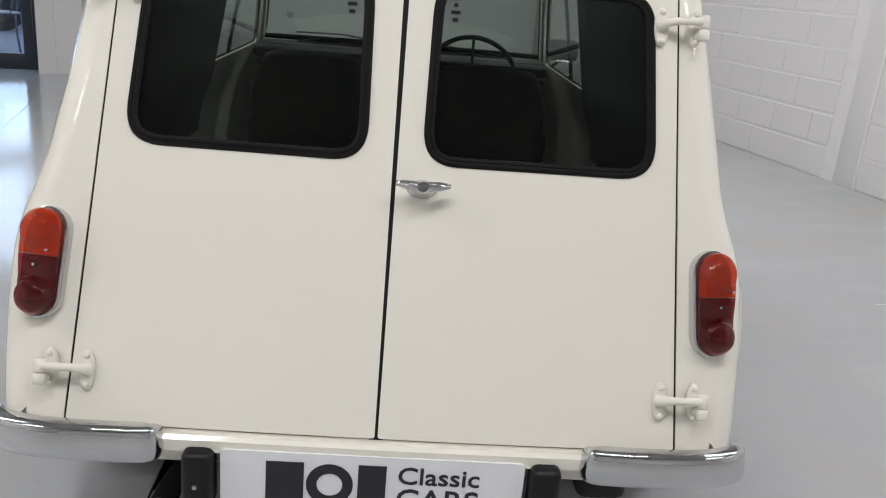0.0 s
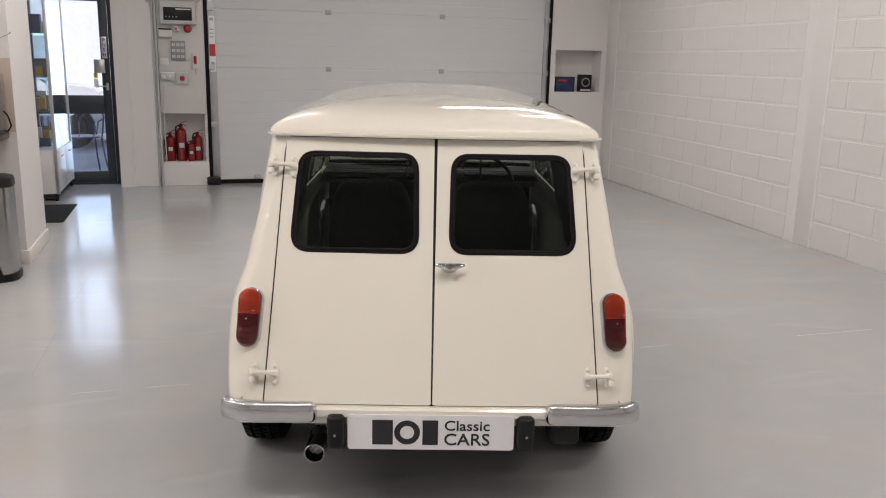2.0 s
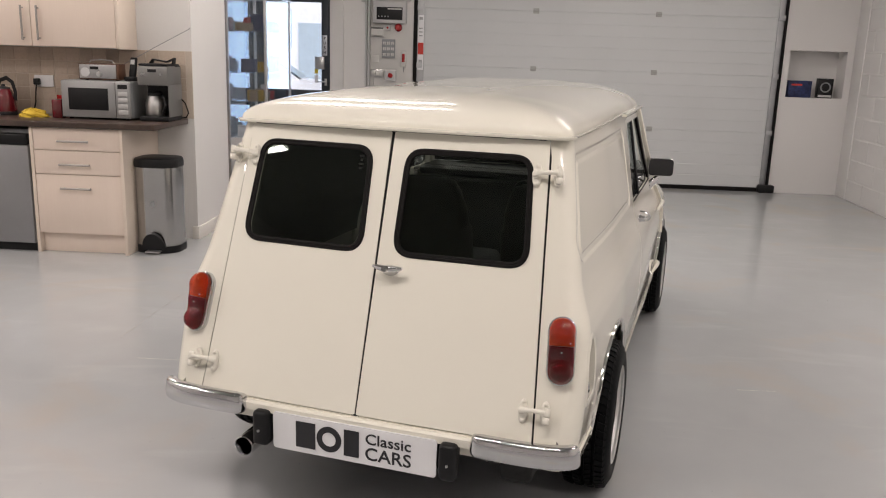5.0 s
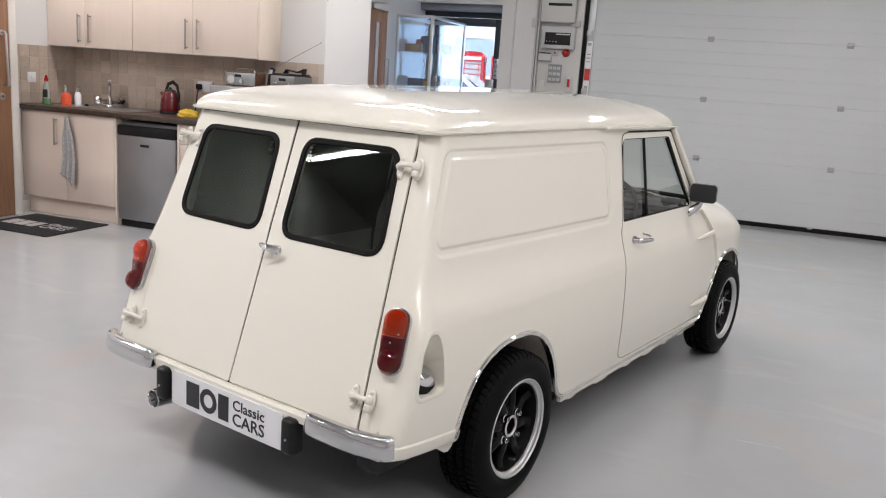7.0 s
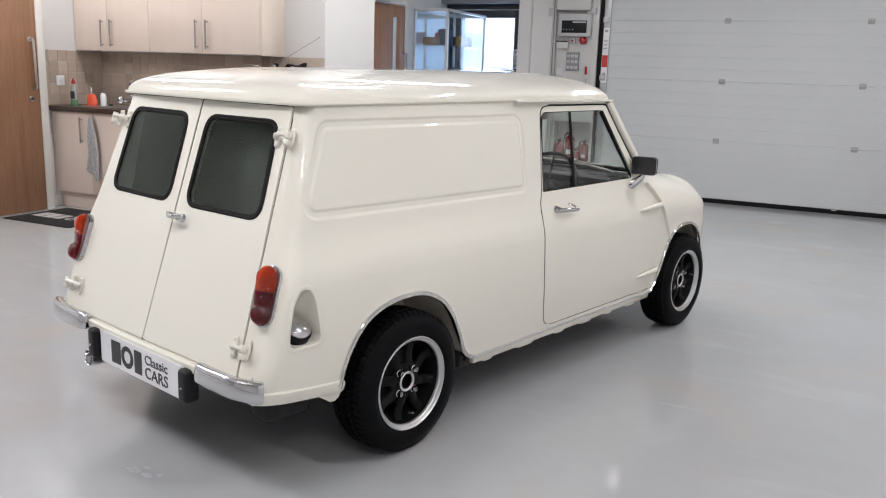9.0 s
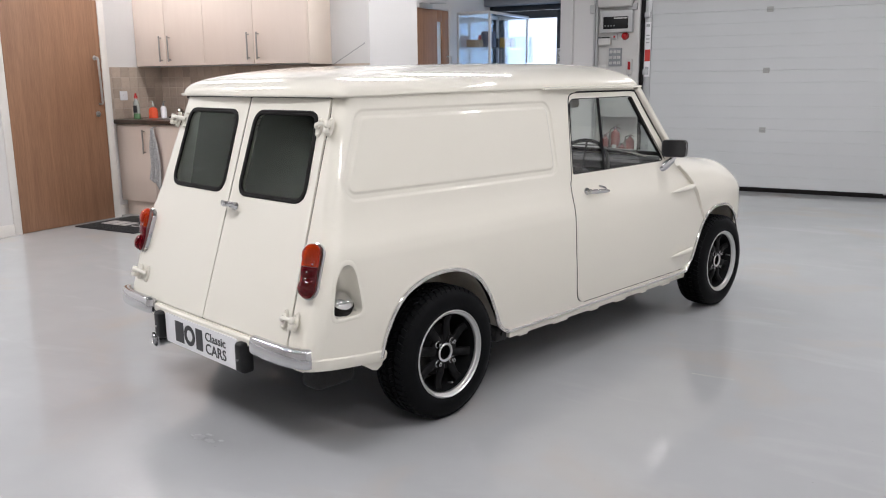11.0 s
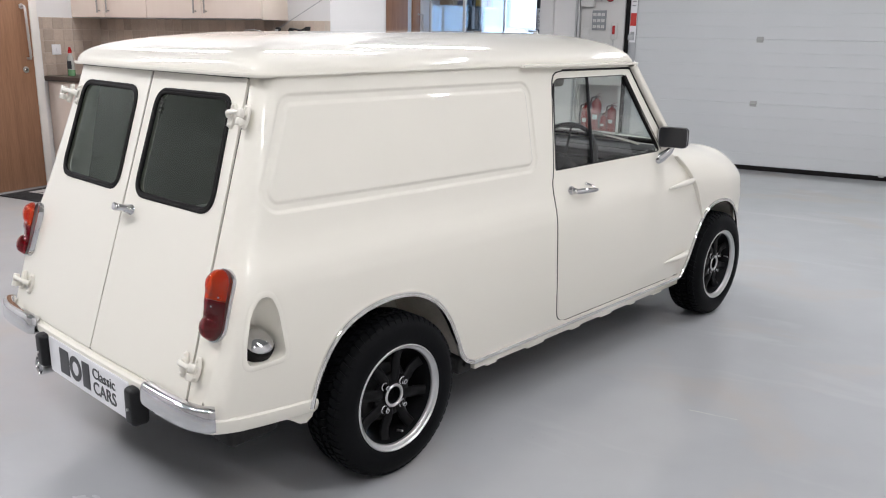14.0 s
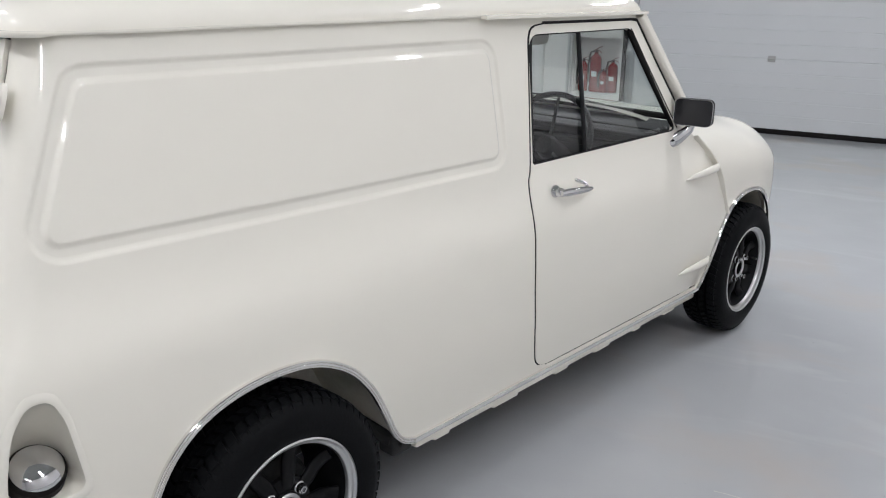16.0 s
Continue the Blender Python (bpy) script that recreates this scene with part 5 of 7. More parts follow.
# sectional door
HINGE = mat("pale_zinc", (0.38, 0.38, 0.37), rough=0.45, metal=0.4, vary=0.1, grain=120)
door_main = setting("door_1", Geo().box(-0.20, 3.87, FAR + 0.07, FAR + 0.075, 0.02, 3.2), PANEL_WHITE, "white sectional roller door with ribbed panels, shut", "door")
BOUND = [0.045, 0.673, 1.302, 1.931, 2.560, 3.189]
for z0, z1 in zip(BOUND[:-1], BOUND[1:]):
    prof = [(0.030, z0 + 0.0002), (0.0245, z0 + 0.001), (0.022, z0 + 0.007)]
    n = 5
    for i in range(1, n):
        zc = z0 + (z1 - z0) * i / n
        prof += [(0.022, zc - 0.0045), (0.0245, zc - 0.0015), (0.0245, zc + 0.0015), (0.022, zc + 0.0045)]
    prof += [(0.022, z1 - 0.007), (0.0245, z1 - 0.001), (0.030, z1 - 0.0002)]
    g = Geo()
    k = len(prof)
    g.add([(-0.19, FAR + d, z) for d, z in prof] + [(3.86, FAR + d, z) for d, z in prof], [(i, k + i, k + i + 1, i + 1) for i in range(k - 1)] + [tuple(range(k)), tuple(range(2 * k - 1, k - 1, -1))])
    part("panel", g, PANEL_WHITE, door_main, angle=2)
for z in BOUND[1:5]:
    for x in (1.148, 2.500):
        h = part("hinge", Geo().box(x - 0.032, x + 0.032, FAR + 0.010, FAR + 0.023, z - 0.028, z + 0.028, 0.003).tube([(x - 0.034, FAR + 0.008, z), (x + 0.034, FAR + 0.008, z)], 0.006, 8), HINGE, door_main, "grey steel panel hinge")
    for x, s in ((-0.16, 1), (3.83, -1)):
        part("roller_bracket", Geo().box(x - 0.03, x + 0.045, FAR - 0.02, FAR + 0.022, z - 0.03, z + 0.03, 0.004).tube([(x - 0.06 * s, FAR - 0.005, z), (x + 0.02 * s, FAR - 0.005, z)], 0.012, 10), GALV, door_main)
part("bottom_seal", Geo().box(-0.19, 3.86, FAR + 0.012, FAR + 0.06, 0.0, 0.047, 0.008), RUBBER, door_main)
part("pull_handle", Geo().box(0.28, 0.35, FAR - 0.01, FAR + 0.022, 0.05, 0.10, 0.006), GALV, door_main)
part("pull_handle", Geo().box(2.36, 2.41, FAR - 0.0, FAR + 0.022, 0.035, 0.06, 0.004), STEEL, door_main)
for x0, x1, xg0, xg1 in ((-0.215, -0.175, -0.175, -0.095), (3.865, 3.895, 3.80, 3.865)):
    tr = solid("door_track", Geo().box(xg0, xg1, FAR + 0.0, FAR + 0.018, 0.06, 3.2, 0.003), GALV, "galvanised steel door track with a black edge seal", "door track")
    part("edge_seal", Geo().box(x0, x1, FAR - 0.022, FAR + 0.06, 0.03, 3.2, 0.006), RUBBER, tr)
    part("track_foot", Geo().box(min(x0, xg0) - 0.03, max(x0, xg0) + 0.08, FAR - 0.09, FAR + 0.01, 0, 0.09, 0.015), BLACK_PLASTIC, tr)
WARN_RED = mat("red_print", (0.55, 0.04, 0.03), rough=0.5)
stk = solid("warning_sticker", Geo().box(-0.166, -0.10, FAR - 0.003, FAR - 0.001, 1.25, 1.85), PLATE_WHITE, "white safety sticker with a red field on the track", "sticker")
part("red_field", Geo().box(-0.164, -0.102, FAR - 0.0045, FAR - 0.003, 1.42, 1.55), WARN_RED, stk)
for z, k in ((1.80, 0.03), (1.70, 0.012), (1.66, 0.012), (1.62, 0.012), (1.33, 0.03)):
    part("print_bar", Geo().box(-0.155, -0.115, FAR - 0.0045, FAR - 0.003, z, z + k), mat("grey_print", (0.35, 0.36, 0.36), rough=0.5) if k == 0.03 and z > 1.5 else bpy.data.materials["grey_print"], stk)

# ceiling lamps: single-tube battens
DIFF = glow("lamp_diffuser", LAMP_COLOUR, 6.0)
LAMP_BODY = mat("lamp_housing", (0.75, 0.75, 0.75), rough=0.4)
lamp0 = None
# Out of view; known from reflections, their number and places set for brightness.
for y, columns in ((-1.38, (-4.2, 3.3)), (-0.2, (-1.0, 0.7)), (1.2, (-4.3,)), (1.4, (-2.9, 3.3)), (4.1, (-3.38, -0.5, 2.6)), (5.6, (-0.5,)), (6.3, (-3.38, 2.6))):
    for x in columns:
        m = pose(x, y, TOP)
        if lamp0 is None:
            lamp0 = thing("ceiling_light", "white batten ceiling light, lit", "ceiling light", m, "ceiling lights")
            part("housing", Geo().box(-0.78, 0.78, -0.06, 0.06, -0.06, 0.0, 0.008), LAMP_BODY, lamp0)
            part("diffuser", Geo().box(-0.76, 0.76, -0.045, 0.045, -0.072, -0.058, 0.004), DIFF, lamp0)
        else:
            copy_thing(lamp0, m)
        la = bpy.data.lights.new("ceiling_lamp", "AREA")
        la.shape, la.size, la.size_y, la.energy, la.color = "RECTANGLE", 1.5, 0.09, LAMP_WATTS, LAMP_COLOUR
        new("ceiling_lamp", la).matrix_world = pose(x, y, TOP - 0.08)
la = bpy.data.lights.new("door_daylight", "AREA")
la.shape, la.size, la.size_y, la.energy, la.color = "RECTANGLE", 0.66, 1.8, 12.0, (0.42, 0.66, 1.0)
new("door_daylight", la).matrix_world = look((-1.63, 8.86, 1.05), (-1.63, 0, 0.6))


# ---------------------------------------------------------------- entrance hall
DOOR_GLASS = glass("entrance_glass", (0.98, 0.99, 1.0))
ANTHRACITE = mat("anthracite_aluminium", (0.035, 0.042, 0.05), rough=0.4, vary=0.08, grain=300, bump=0.02)
ALU = mat("satin_aluminium", (0.62, 0.63, 0.64), rough=0.35, metal=0.7, vary=0.04)
WHITE_LAM = mat("white_laminate", (0.74, 0.74, 0.75), rough=0.3, vary=0.02, grain=200, bump=0.02)
OAK = wood("oak_veneer", (0.235, 0.118, 0.064), (0.325, 0.172, 0.096))
y0, y1 = 8.76, 8.82
ent = setting("door_2", Geo().box(-2.2, -2.14, y0, y1, 0, 2.16, 0.003).box(-1.21, -1.15, y0, y1, 0, 2.16, 0.003).box(-2.14, -1.21, y0, y1, 2.06, 2.16, 0.003).box(-2.14, -1.21, y0, y1, 0, 0.02), ANTHRACITE, "anthracite aluminium glazed entrance door, shut", "door")
leaf = part("door_leaf", Geo().box(-2.13, -1.96, y0 + 0.005, y1 - 0.005, 0.02, 2.055, 0.004).box(-1.30, -1.215, y0 + 0.005, y1 - 0.005, 0.02, 2.055, 0.004).box(-1.96, -1.30, y0 + 0.005, y1 - 0.005, 1.965, 2.055, 0.004)
            .box(-1.96, -1.30, y0 + 0.005, y1 - 0.005, 0.775, 0.975, 0.004).box(-1.96, -1.30, y0 + 0.005, y1 - 0.005, 0.02, 0.145, 0.004), ANTHRACITE, ent)
for a, b in ((0.975, 1.965), (0.145, 0.775)):
    p = part("pane", Geo().box(-1.965, -1.295, 8.787, 8.793, a, b), DOOR_GLASS, leaf)
    p.visible_shadow = False
part("lock_case", Geo().box(-1.372, -1.262, y0 - 0.03, y0 + 0.006, 1.215, 1.36, 0.006), STEEL, leaf)
part("lever_plate", Geo().box(-1.262, -1.236, y0 - 0.012, y0 + 0.006, 1.03, 1.11, 0.004).tube([(-1.25, y0 - 0.01, 1.075), (-1.25, y0 - 0.045, 1.075), (-1.34, y0 - 0.045, 1.075)], 0.008, 8), STEEL, leaf)
pl = part("push_sign", Geo().box(-1.288, -1.232, y0 - 0.001, y0 + 0.006, 1.37, 1.60, 0.002), ALU, leaf, "aluminium plate with dark print")
for i, letter in enumerate("PUSH"):
    lettering("letters", letter, 0.046, INK, pl, pose(-1.26, y0 - 0.0015, 1.55 - i * 0.052, 90), 0.0008)
part("notice", Geo().box(-1.385, -1.345, 8.783, 8.786, 1.165, 1.215), mat("yellow_print", (0.8, 0.55, 0.05), rough=0.5), leaf)
part("notice", Geo().box(-1.385, -1.34, 8.783, 8.786, 1.06, 1.15), PLATE_WHITE, leaf)
setting("trim", Geo().box(-2.2, -1.15, 8.60, 8.75, 2.12, 2.20, 0.004), mat("grey_fascia", (0.22, 0.23, 0.25), rough=0.5), "grey fascia over the entrance door", "trim")

# oak door with a vision panel, in the hall
d3 = setting("door_3", Geo().box(-2.26, -2.19, 6.92, 6.97, 0, 2.06, 0.004).box(-2.26, -2.19, 7.69, 7.74, 0, 2.06, 0.004).box(-2.26, -2.19, 6.97, 7.69, 2.01, 2.06, 0.004), WALL, "oak veneered door with a narrow glass panel, shut", "door")
lf = part("door_leaf", Geo().box(-2.24, -2.20, 6.975, 7.42, 0.01, 2.005, 0.002).box(-2.24, -2.20, 7.53, 7.685, 0.01, 2.005, 0.002).box(-2.24, -2.20, 7.42, 7.53, 0.01, 0.75, 0.002).box(-2.24, -2.20, 7.42, 7.53, 1.88, 2.005, 0.002), OAK, d3)
part("vision_pane", Geo().box(-2.225, -2.22, 7.42, 7.53, 0.75, 1.88), mat("frosted_pane", (0.55, 0.62, 0.68), rough=0.15, vary=0.1), lf)
part("pull_handle", Geo().tube([(-2.20, 7.64, 1.5), (-2.14, 7.64, 1.5), (-2.14, 7.64, 1.1), (-2.20, 7.64, 1.1)], 0.010, 10), STEEL, lf)
part("door_closer", Geo().box(-2.20, -2.15, 7.02, 7.24, 2.0, 2.055, 0.006).tube([(-2.16, 7.2, 2.06), (-2.10, 7.45, 2.075)], 0.007, 6), STEEL, lf)

# glazed display cabinet
CAB_GLASS = glass("cabinet_glass", (0.93, 0.965, 0.985))
X0, X1, Y0, Y1, ZC, ZT = -2.06, -1.66, 7.66, 8.70, 0.50, 1.985
cab = thing("display_cabinet", "tall glazed display cabinet with white base and aluminium posts", "display cabinet", pose(0, 0, 0))
base = part("base", Geo().box(X0, X1, Y0, Y1, 0.07, ZC, 0.004), WHITE_LAM, cab)
part("plinth", Geo().box(X0 + 0.03, X1 - 0.03, Y0 + 0.03, Y1 - 0.03, 0.02, 0.07), mat("dark_plinth", (0.05, 0.05, 0.05), rough=0.6), cab)
for a, b in ((Y0 + 0.02, (Y0 + Y1) / 2 - 0.003), ((Y0 + Y1) / 2 + 0.003, Y1 - 0.02)):
    d = part("base_door", Geo().box(X1, X1 + 0.016, a, b, 0.09, ZC - 0.012, 0.003), WHITE_LAM, base)
    part("handle", Geo().tube([(X1 + 0.016, (a + b) / 2 - 0.05, 0.42), (X1 + 0.035, (a + b) / 2 - 0.05, 0.42), (X1 + 0.035, (a + b) / 2 + 0.05, 0.42), (X1 + 0.016, (a + b) / 2 + 0.05, 0.42)], 0.005, 8), STEEL, d)
for x in (X0, X1):
    for y in (Y0, Y1):
        part("post", Geo().box(x - 0.014, x + 0.014, y - 0.014, y + 0.014, ZC - 0.43, ZT, 0.003), ALU, cab)
        part("castor", Geo().cyl(x - math.copysign(0.02, x + 1.86), y - math.copysign(0.02, y - 8.2), 0.0, 0.07, 0.018, 14), BLACK_PLASTIC, cab)
for a in ((X0, X1, Y0 - 0.014, Y0 + 0.014), (X0, X1, Y1 - 0.014, Y1 + 0.014), (X0 - 0.014, X0 + 0.014, Y0, Y1), (X1 - 0.014, X1 + 0.014, Y0, Y1)):
    part("rail", Geo().box(*a, ZT - 0.03, ZT, 0.003), ALU, cab)
    q = Geo().box(a[0] + 0.011 if a[1] - a[0] < 0.1 else a[0], a[1] - 0.011 if a[1] - a[0] < 0.1 else a[1], a[2] + 0.011 if a[3] - a[2] < 0.1 else a[2], a[3] - 0.011 if a[3] - a[2] < 0.1 else a[3], ZC, ZT - 0.03)
    part("pane", q, CAB_GLASS, cab).visible_shadow = False
part("pane", Geo().box(X0, X1, Y0, Y1, ZT - 0.006, ZT - 0.002), CAB_GLASS, cab).visible_shadow = False
SHELF_Z = (0.88, 1.18, 1.60)
for z in SHELF_Z:
    part("shelf", Geo().box(X0 + 0.02, X1 - 0.02, Y0 + 0.02, Y1 - 0.02, z - 0.008, z, 0.001), CAB_GLASS, cab)
BOOKS = [mat("book_" + n, c, rough=0.5, vary=0.08) for n, c in (("red", (0.35, 0.03, 0.03)), ("navy", (0.03, 0.04, 0.09)), ("card", (0.22, 0.16, 0.11)), ("yellow", (0.35, 0.22, 0.03)), ("white", (0.5, 0.5, 0.52)), ("grey", (0.09, 0.095, 0.1)), ("black", (0.02, 0.02, 0.02)))]
rnd = random.Random(4)
for z, items in ((0.502, 12), (0.882, 6), (1.182, 12), (1.602, 12)):
    y = Y0 + 0.08
    for i in range(items):
        w = rnd.uniform(0.015, 0.05) if rnd.random() < 0.65 else rnd.uniform(0.09, 0.15)
        h, dpt = rnd.uniform(0.08, 0.19), rnd.uniform(0.08, 0.17)
        lean = rnd.choice((0, 0, 0, 12)) if w < 0.07 else 0
        if y + w > Y1 - 0.06:
            break
        xx = rnd.uniform(X0 + 0.06, X1 - 0.06 - dpt)
        g = Geo().box(0, dpt, 0, w, 0, h, 0.003, m=pose(xx, y, z + (0.21 * w if lean else 0), -lean if lean else 0))
        c = rnd.randrange(7)
        names = ("red", "navy", "cardboard-brown", "yellow", "white", "grey", "black")
        solid("book" if w < 0.09 else "boxed_model", g, BOOKS[c], "%s %s standing in the display cabinet" % (names[c], "hardback book" if w < 0.09 else "cardboard model box"), "book" if w < 0.09 else "box", "cabinet contents")
        y += w + rnd.uniform(0.01, 0.06) + (0.05 if lean else 0)

MAT_BLACK = mat("black_carpet", (0.012, 0.012, 0.013), rough=0.95, vary=0.4, grain=260, bump=0.5)
MAT_GREY = mat("grey_carpet_print", (0.42, 0.40, 0.39), rough=0.95, vary=0.2, grain=260, bump=0.4)
solid("doormat", Geo().box(-2.05, -1.47, 6.52, 7.42, 0, 0.008, 0.003), MAT_BLACK, "black ribbed doormat lying on the floor", "doormat")
dm = solid("logo_doormat", Geo().box(-3.80, -3.045, 3.735, 4.37, 0, 0.009, 0.003), MAT_BLACK, "black doormat with pale grey lettering on the floor", "doormat")
for i, (a, b) in enumerate(((-3.72, -3.62), (-3.60, -3.50), (-3.48, -3.40))):
    part("logo_block", Geo().box(a, b, 3.94, 4.10, 0.009, 0.0105), MAT_GREY, dm)
lettering("letters", "Classic", 0.10, MAT_GREY, dm, pose(-3.235, 4.05, 0.0095), 0.0008, width=0.25)
lettering("letters", "CARS", 0.12, MAT_GREY, dm, pose(-3.235, 3.95, 0.0095), 0.0008, width=0.25)

# oak door in the west wall
# The box behind the leaf is unseen, added to stop daylight leaking under it.
d4 = setting("door_4", Geo().box(DOORWALL - 0.08, DOORWALL + 0.014, 3.236, 3.302, 0, 2.03, 0.003).box(DOORWALL - 0.08, DOORWALL + 0.014, 4.247, 4.312, 0, 2.03, 0.003).box(DOORWALL - 0.08, DOORWALL + 0.014, 3.302, 4.247, 1.968, 2.03, 0.003)
             .box(DOORWALL - 0.08, DOORWALL - 0.04, 3.302, 4.247, 0.0, 1.968), SKIRT, "oak veneered door with a steel pull handle, shut", "door")
lf = part("door_leaf", Geo().box(DOORWALL - 0.032, DOORWALL + 0.010, 3.306, 4.243, 0.004, 1.964, 0.002), OAK, d4)
hx = DOORWALL + 0.055
part("pull_handle", Geo().tube([(DOORWALL + 0.010, 4.175, 1.462), (hx - 0.01, 4.175, 1.464), (hx, 4.176, 1.452), (hx, 4.186, 1.068), (hx - 0.01, 4.188, 1.055), (DOORWALL + 0.010, 4.188, 1.056)], 0.010, 12), STEEL, lf)
part("lock_escutcheon", Geo().cyl(0, 0, 0, 0.008, 0.026, 24, 0.002, m=pose(DOORWALL + 0.010, 4.16, 0.966, 0, 90)), STEEL, lf)
part("lock_cylinder", Geo().cyl(0, 0, 0.008, 0.014, 0.010, 16, 0.002, m=pose(DOORWALL + 0.010, 4.16, 0.966, 0, 90)), CHROME, lf)
part("handle_rose", Geo().cyl(0, 0, 0, 0.006, 0.022, 20, 0.002, m=pose(DOORWALL + 0.010, 4.175, 1.462, 0, 90)), STEEL, lf)


# ---------------------------------------------------------------- service wall beside the roller door
BOXWHITE = mat("white_abs", (0.58, 0.57, 0.55), rough=0.4, vary=0.03, grain=300, bump=0.05)
BOXGREY = mat("grey_abs", (0.25, 0.26, 0.27), rough=0.45, vary=0.05)
LIGHTGREY = mat("light_grey_steel", (0.5, 0.5, 0.5), rough=0.4, vary=0.05)
SIGNAL_RED = mat("signal_red", (0.38, 0.008, 0.01), rough=0.28, vary=0.05, coat=0.4)
EXT_RED = mat("extinguisher_red", (0.20, 0.005, 0.007), rough=0.2, vary=0.05, coat=0.7)
board = solid("service_board", Geo().box(-0.70, -0.22, 8.57, 8.585, 0.795, 2.6, 0.003), BOXWHITE, "white backing board on the wall", "board")
for x, z in ((-0.675, 0.82), (-0.25, 0.82)):
    part("screw", Geo().cyl(0, 0, 0, 0.004, 0.007, 10, m=pose(x, 8.57, z, 90)), STEEL, board)


def wall_box(name, x0, x1, z0, z1, depth, material, label, category, bevel=0.005):
    return solid(name, Geo().box(x0, x1, 8.57 - depth, 8.57, z0, z1, bevel, seg=3), material, label, category)


wall_box("cable_duct", -0.725, -0.705, 0.0, 2.6, 0.05, LIGHTGREY, "grey steel conduit running up the wall", "conduit", 0.006)
wall_box("conduit", -0.76, -0.738, 0.0, 2.6, 0.03, LIGHTGREY, "grey steel conduit running up the wall", "conduit", 0.008)
wall_box("junction_box", -0.80, -0.735, 1.97, 2.06, 0.055, LIGHTGREY, "small grey conduit box", "junction box")
db = wall_box("distribution_box", -0.69, -0.30, 2.03, 2.30, 0.10, BOXWHITE, "white electrical distribution box with a dark breaker window", "electrical box", 0.01)
part("breaker_window", Geo().box(-0.61, -0.345, 8.466, 8.471, 2.205, 2.235, 0.001), BLACK_PLASTIC, db)
fp = wall_box("fire_alarm_panel", -0.665, -0.29, 1.745, 1.99, 0.08, LIGHTGREY, "grey fire alarm panel with a dark display", "alarm panel", 0.012)
scr = part("display", Geo().box(-0.625, -0.335, 8.486, 8.492, 1.785, 1.92, 0.002), BLACK_PLASTIC, fp, "dark control display")
part("print_bar", Geo().box(-0.50, -0.345, 8.484, 8.4862, 1.895, 1.908), BOXWHITE, scr)
for i in range(4):
    part("button", Geo().cyl(0, 0, 0, 0.004, 0.008, 10, m=pose(-0.60 + 0.035 * i, 8.486, 1.82, 90)), BOXGREY, scr)
wall_box("keyed_switch_box", -0.35, -0.25, 1.99, 2.06, 0.05, LIGHTGREY, "grey switch box with a hanging lead", "switch box")
b = solid("alarm_sounder", Geo().cyl(0, 0, 0, 0.022, 0.044, 28, 0.003, m=pose(-0.385, 8.57, 1.705, 90)), EXT_RED, "round red alarm sounder", "alarm sounder")
part("dome", Geo().lathe([(0, 0.05), (0.025, 0.045), (0.036, 0.03), (0.04, 0.0)], 24, pose(-0.385, 8.55, 1.705, 90)), SIGNAL_RED, b)
b = wall_box("call_point", -0.535, -0.475, 1.67, 1.735, 0.035, LIGHTGREY, "small grey call point with a red centre", "call point")
part("button", Geo().cyl(0, 0, 0, 0.006, 0.012, 14, m=pose(-0.505, 8.535, 1.70, 90)), SIGNAL_RED, b)
b = wall_box("paper_dispenser", -0.69, -0.545, 1.61, 1.70, 0.06, BOXWHITE, "white wall box with a dark slot", "wall box", 0.008)
part("slot", Geo().box(-0.685, -0.55, 8.508, 8.511, 1.685, 1.699), BLACK_PLASTIC, b)
kp = wall_box("switch_bank", -0.568, -0.418, 1.37, 1.575, 0.03, BOXGREY, "dark grey bank of nine white rocker switches", "switch panel", 0.004)
for i in range(3):
    for j in range(3):
        for k in range(2):
            part("rocker", Geo().box(-0.556 + j * 0.046 + k * 0.019, -0.541 + j * 0.046 + k * 0.019, 8.532, 8.541, 1.392 + i * 0.062, 1.424 + i * 0.062, 0.002), BOXWHITE, kp)
b = wall_box("wall_intercom", -0.352, -0.289, 1.275, 1.45, 0.04, BOXWHITE, "white pull-cord switch with a red key", "switch", 0.012)
part("pull_key", Geo().box(-0.336, -0.305, 8.52, 8.531, 1.33, 1.42, 0.006), SIGNAL_RED, b)
part("cord", Geo().tube([(-0.32, 8.53, 1.275), (-0.318, 8.53, 1.22)], 0.004, 6), BOXGREY, b)
wall_box("blank_plate", -0.69, -0.60, 1.315, 1.395, 0.012, BOXWHITE, "white blank wall plate", "wall plate")
b = wall_box("double_socket", -0.69, -0.545, 1.155, 1.24, 0.03, STEEL, "metal-clad double socket with white plugs", "socket")
for x in (-0.66, -0.60):
    part("plug", Geo().box(x - 0.02, x + 0.02, 8.515, 8.541, 1.17, 1.215, 0.006), BOXWHITE, b)
b = wall_box("emergency_stop", -0.525, -0.40, 1.115, 1.24, 0.05, LIGHTGREY, "grey box with a red emergency stop", "emergency stop", 0.008)
part("mushroom_button", Geo().lathe([(0, 0.035), (0.022, 0.032), (0.028, 0.02), (0.022, 0.01), (0.016, 0)], 22, pose(-0.463, 8.52, 1.178, 90)), SIGNAL_RED, b)
solid("cable", Geo().tube([(-0.66, 8.54, 1.16), (-0.665, 8.545, 0.9), (-0.672, 8.555, 0.6), (-0.668, 8.56, 0.27)], 0.006, 8), BOXWHITE, "white cable hanging down the recess", "cable")
solid("lead", Geo().tube([(-0.31, 8.53, 2.06), (-0.30, 8.515, 2.15), (-0.34, 8.515, 2.18), (-0.345, 8.53, 2.05)], 0.004, 6), BOXGREY, "thin grey lead looped on the wall", "cable")


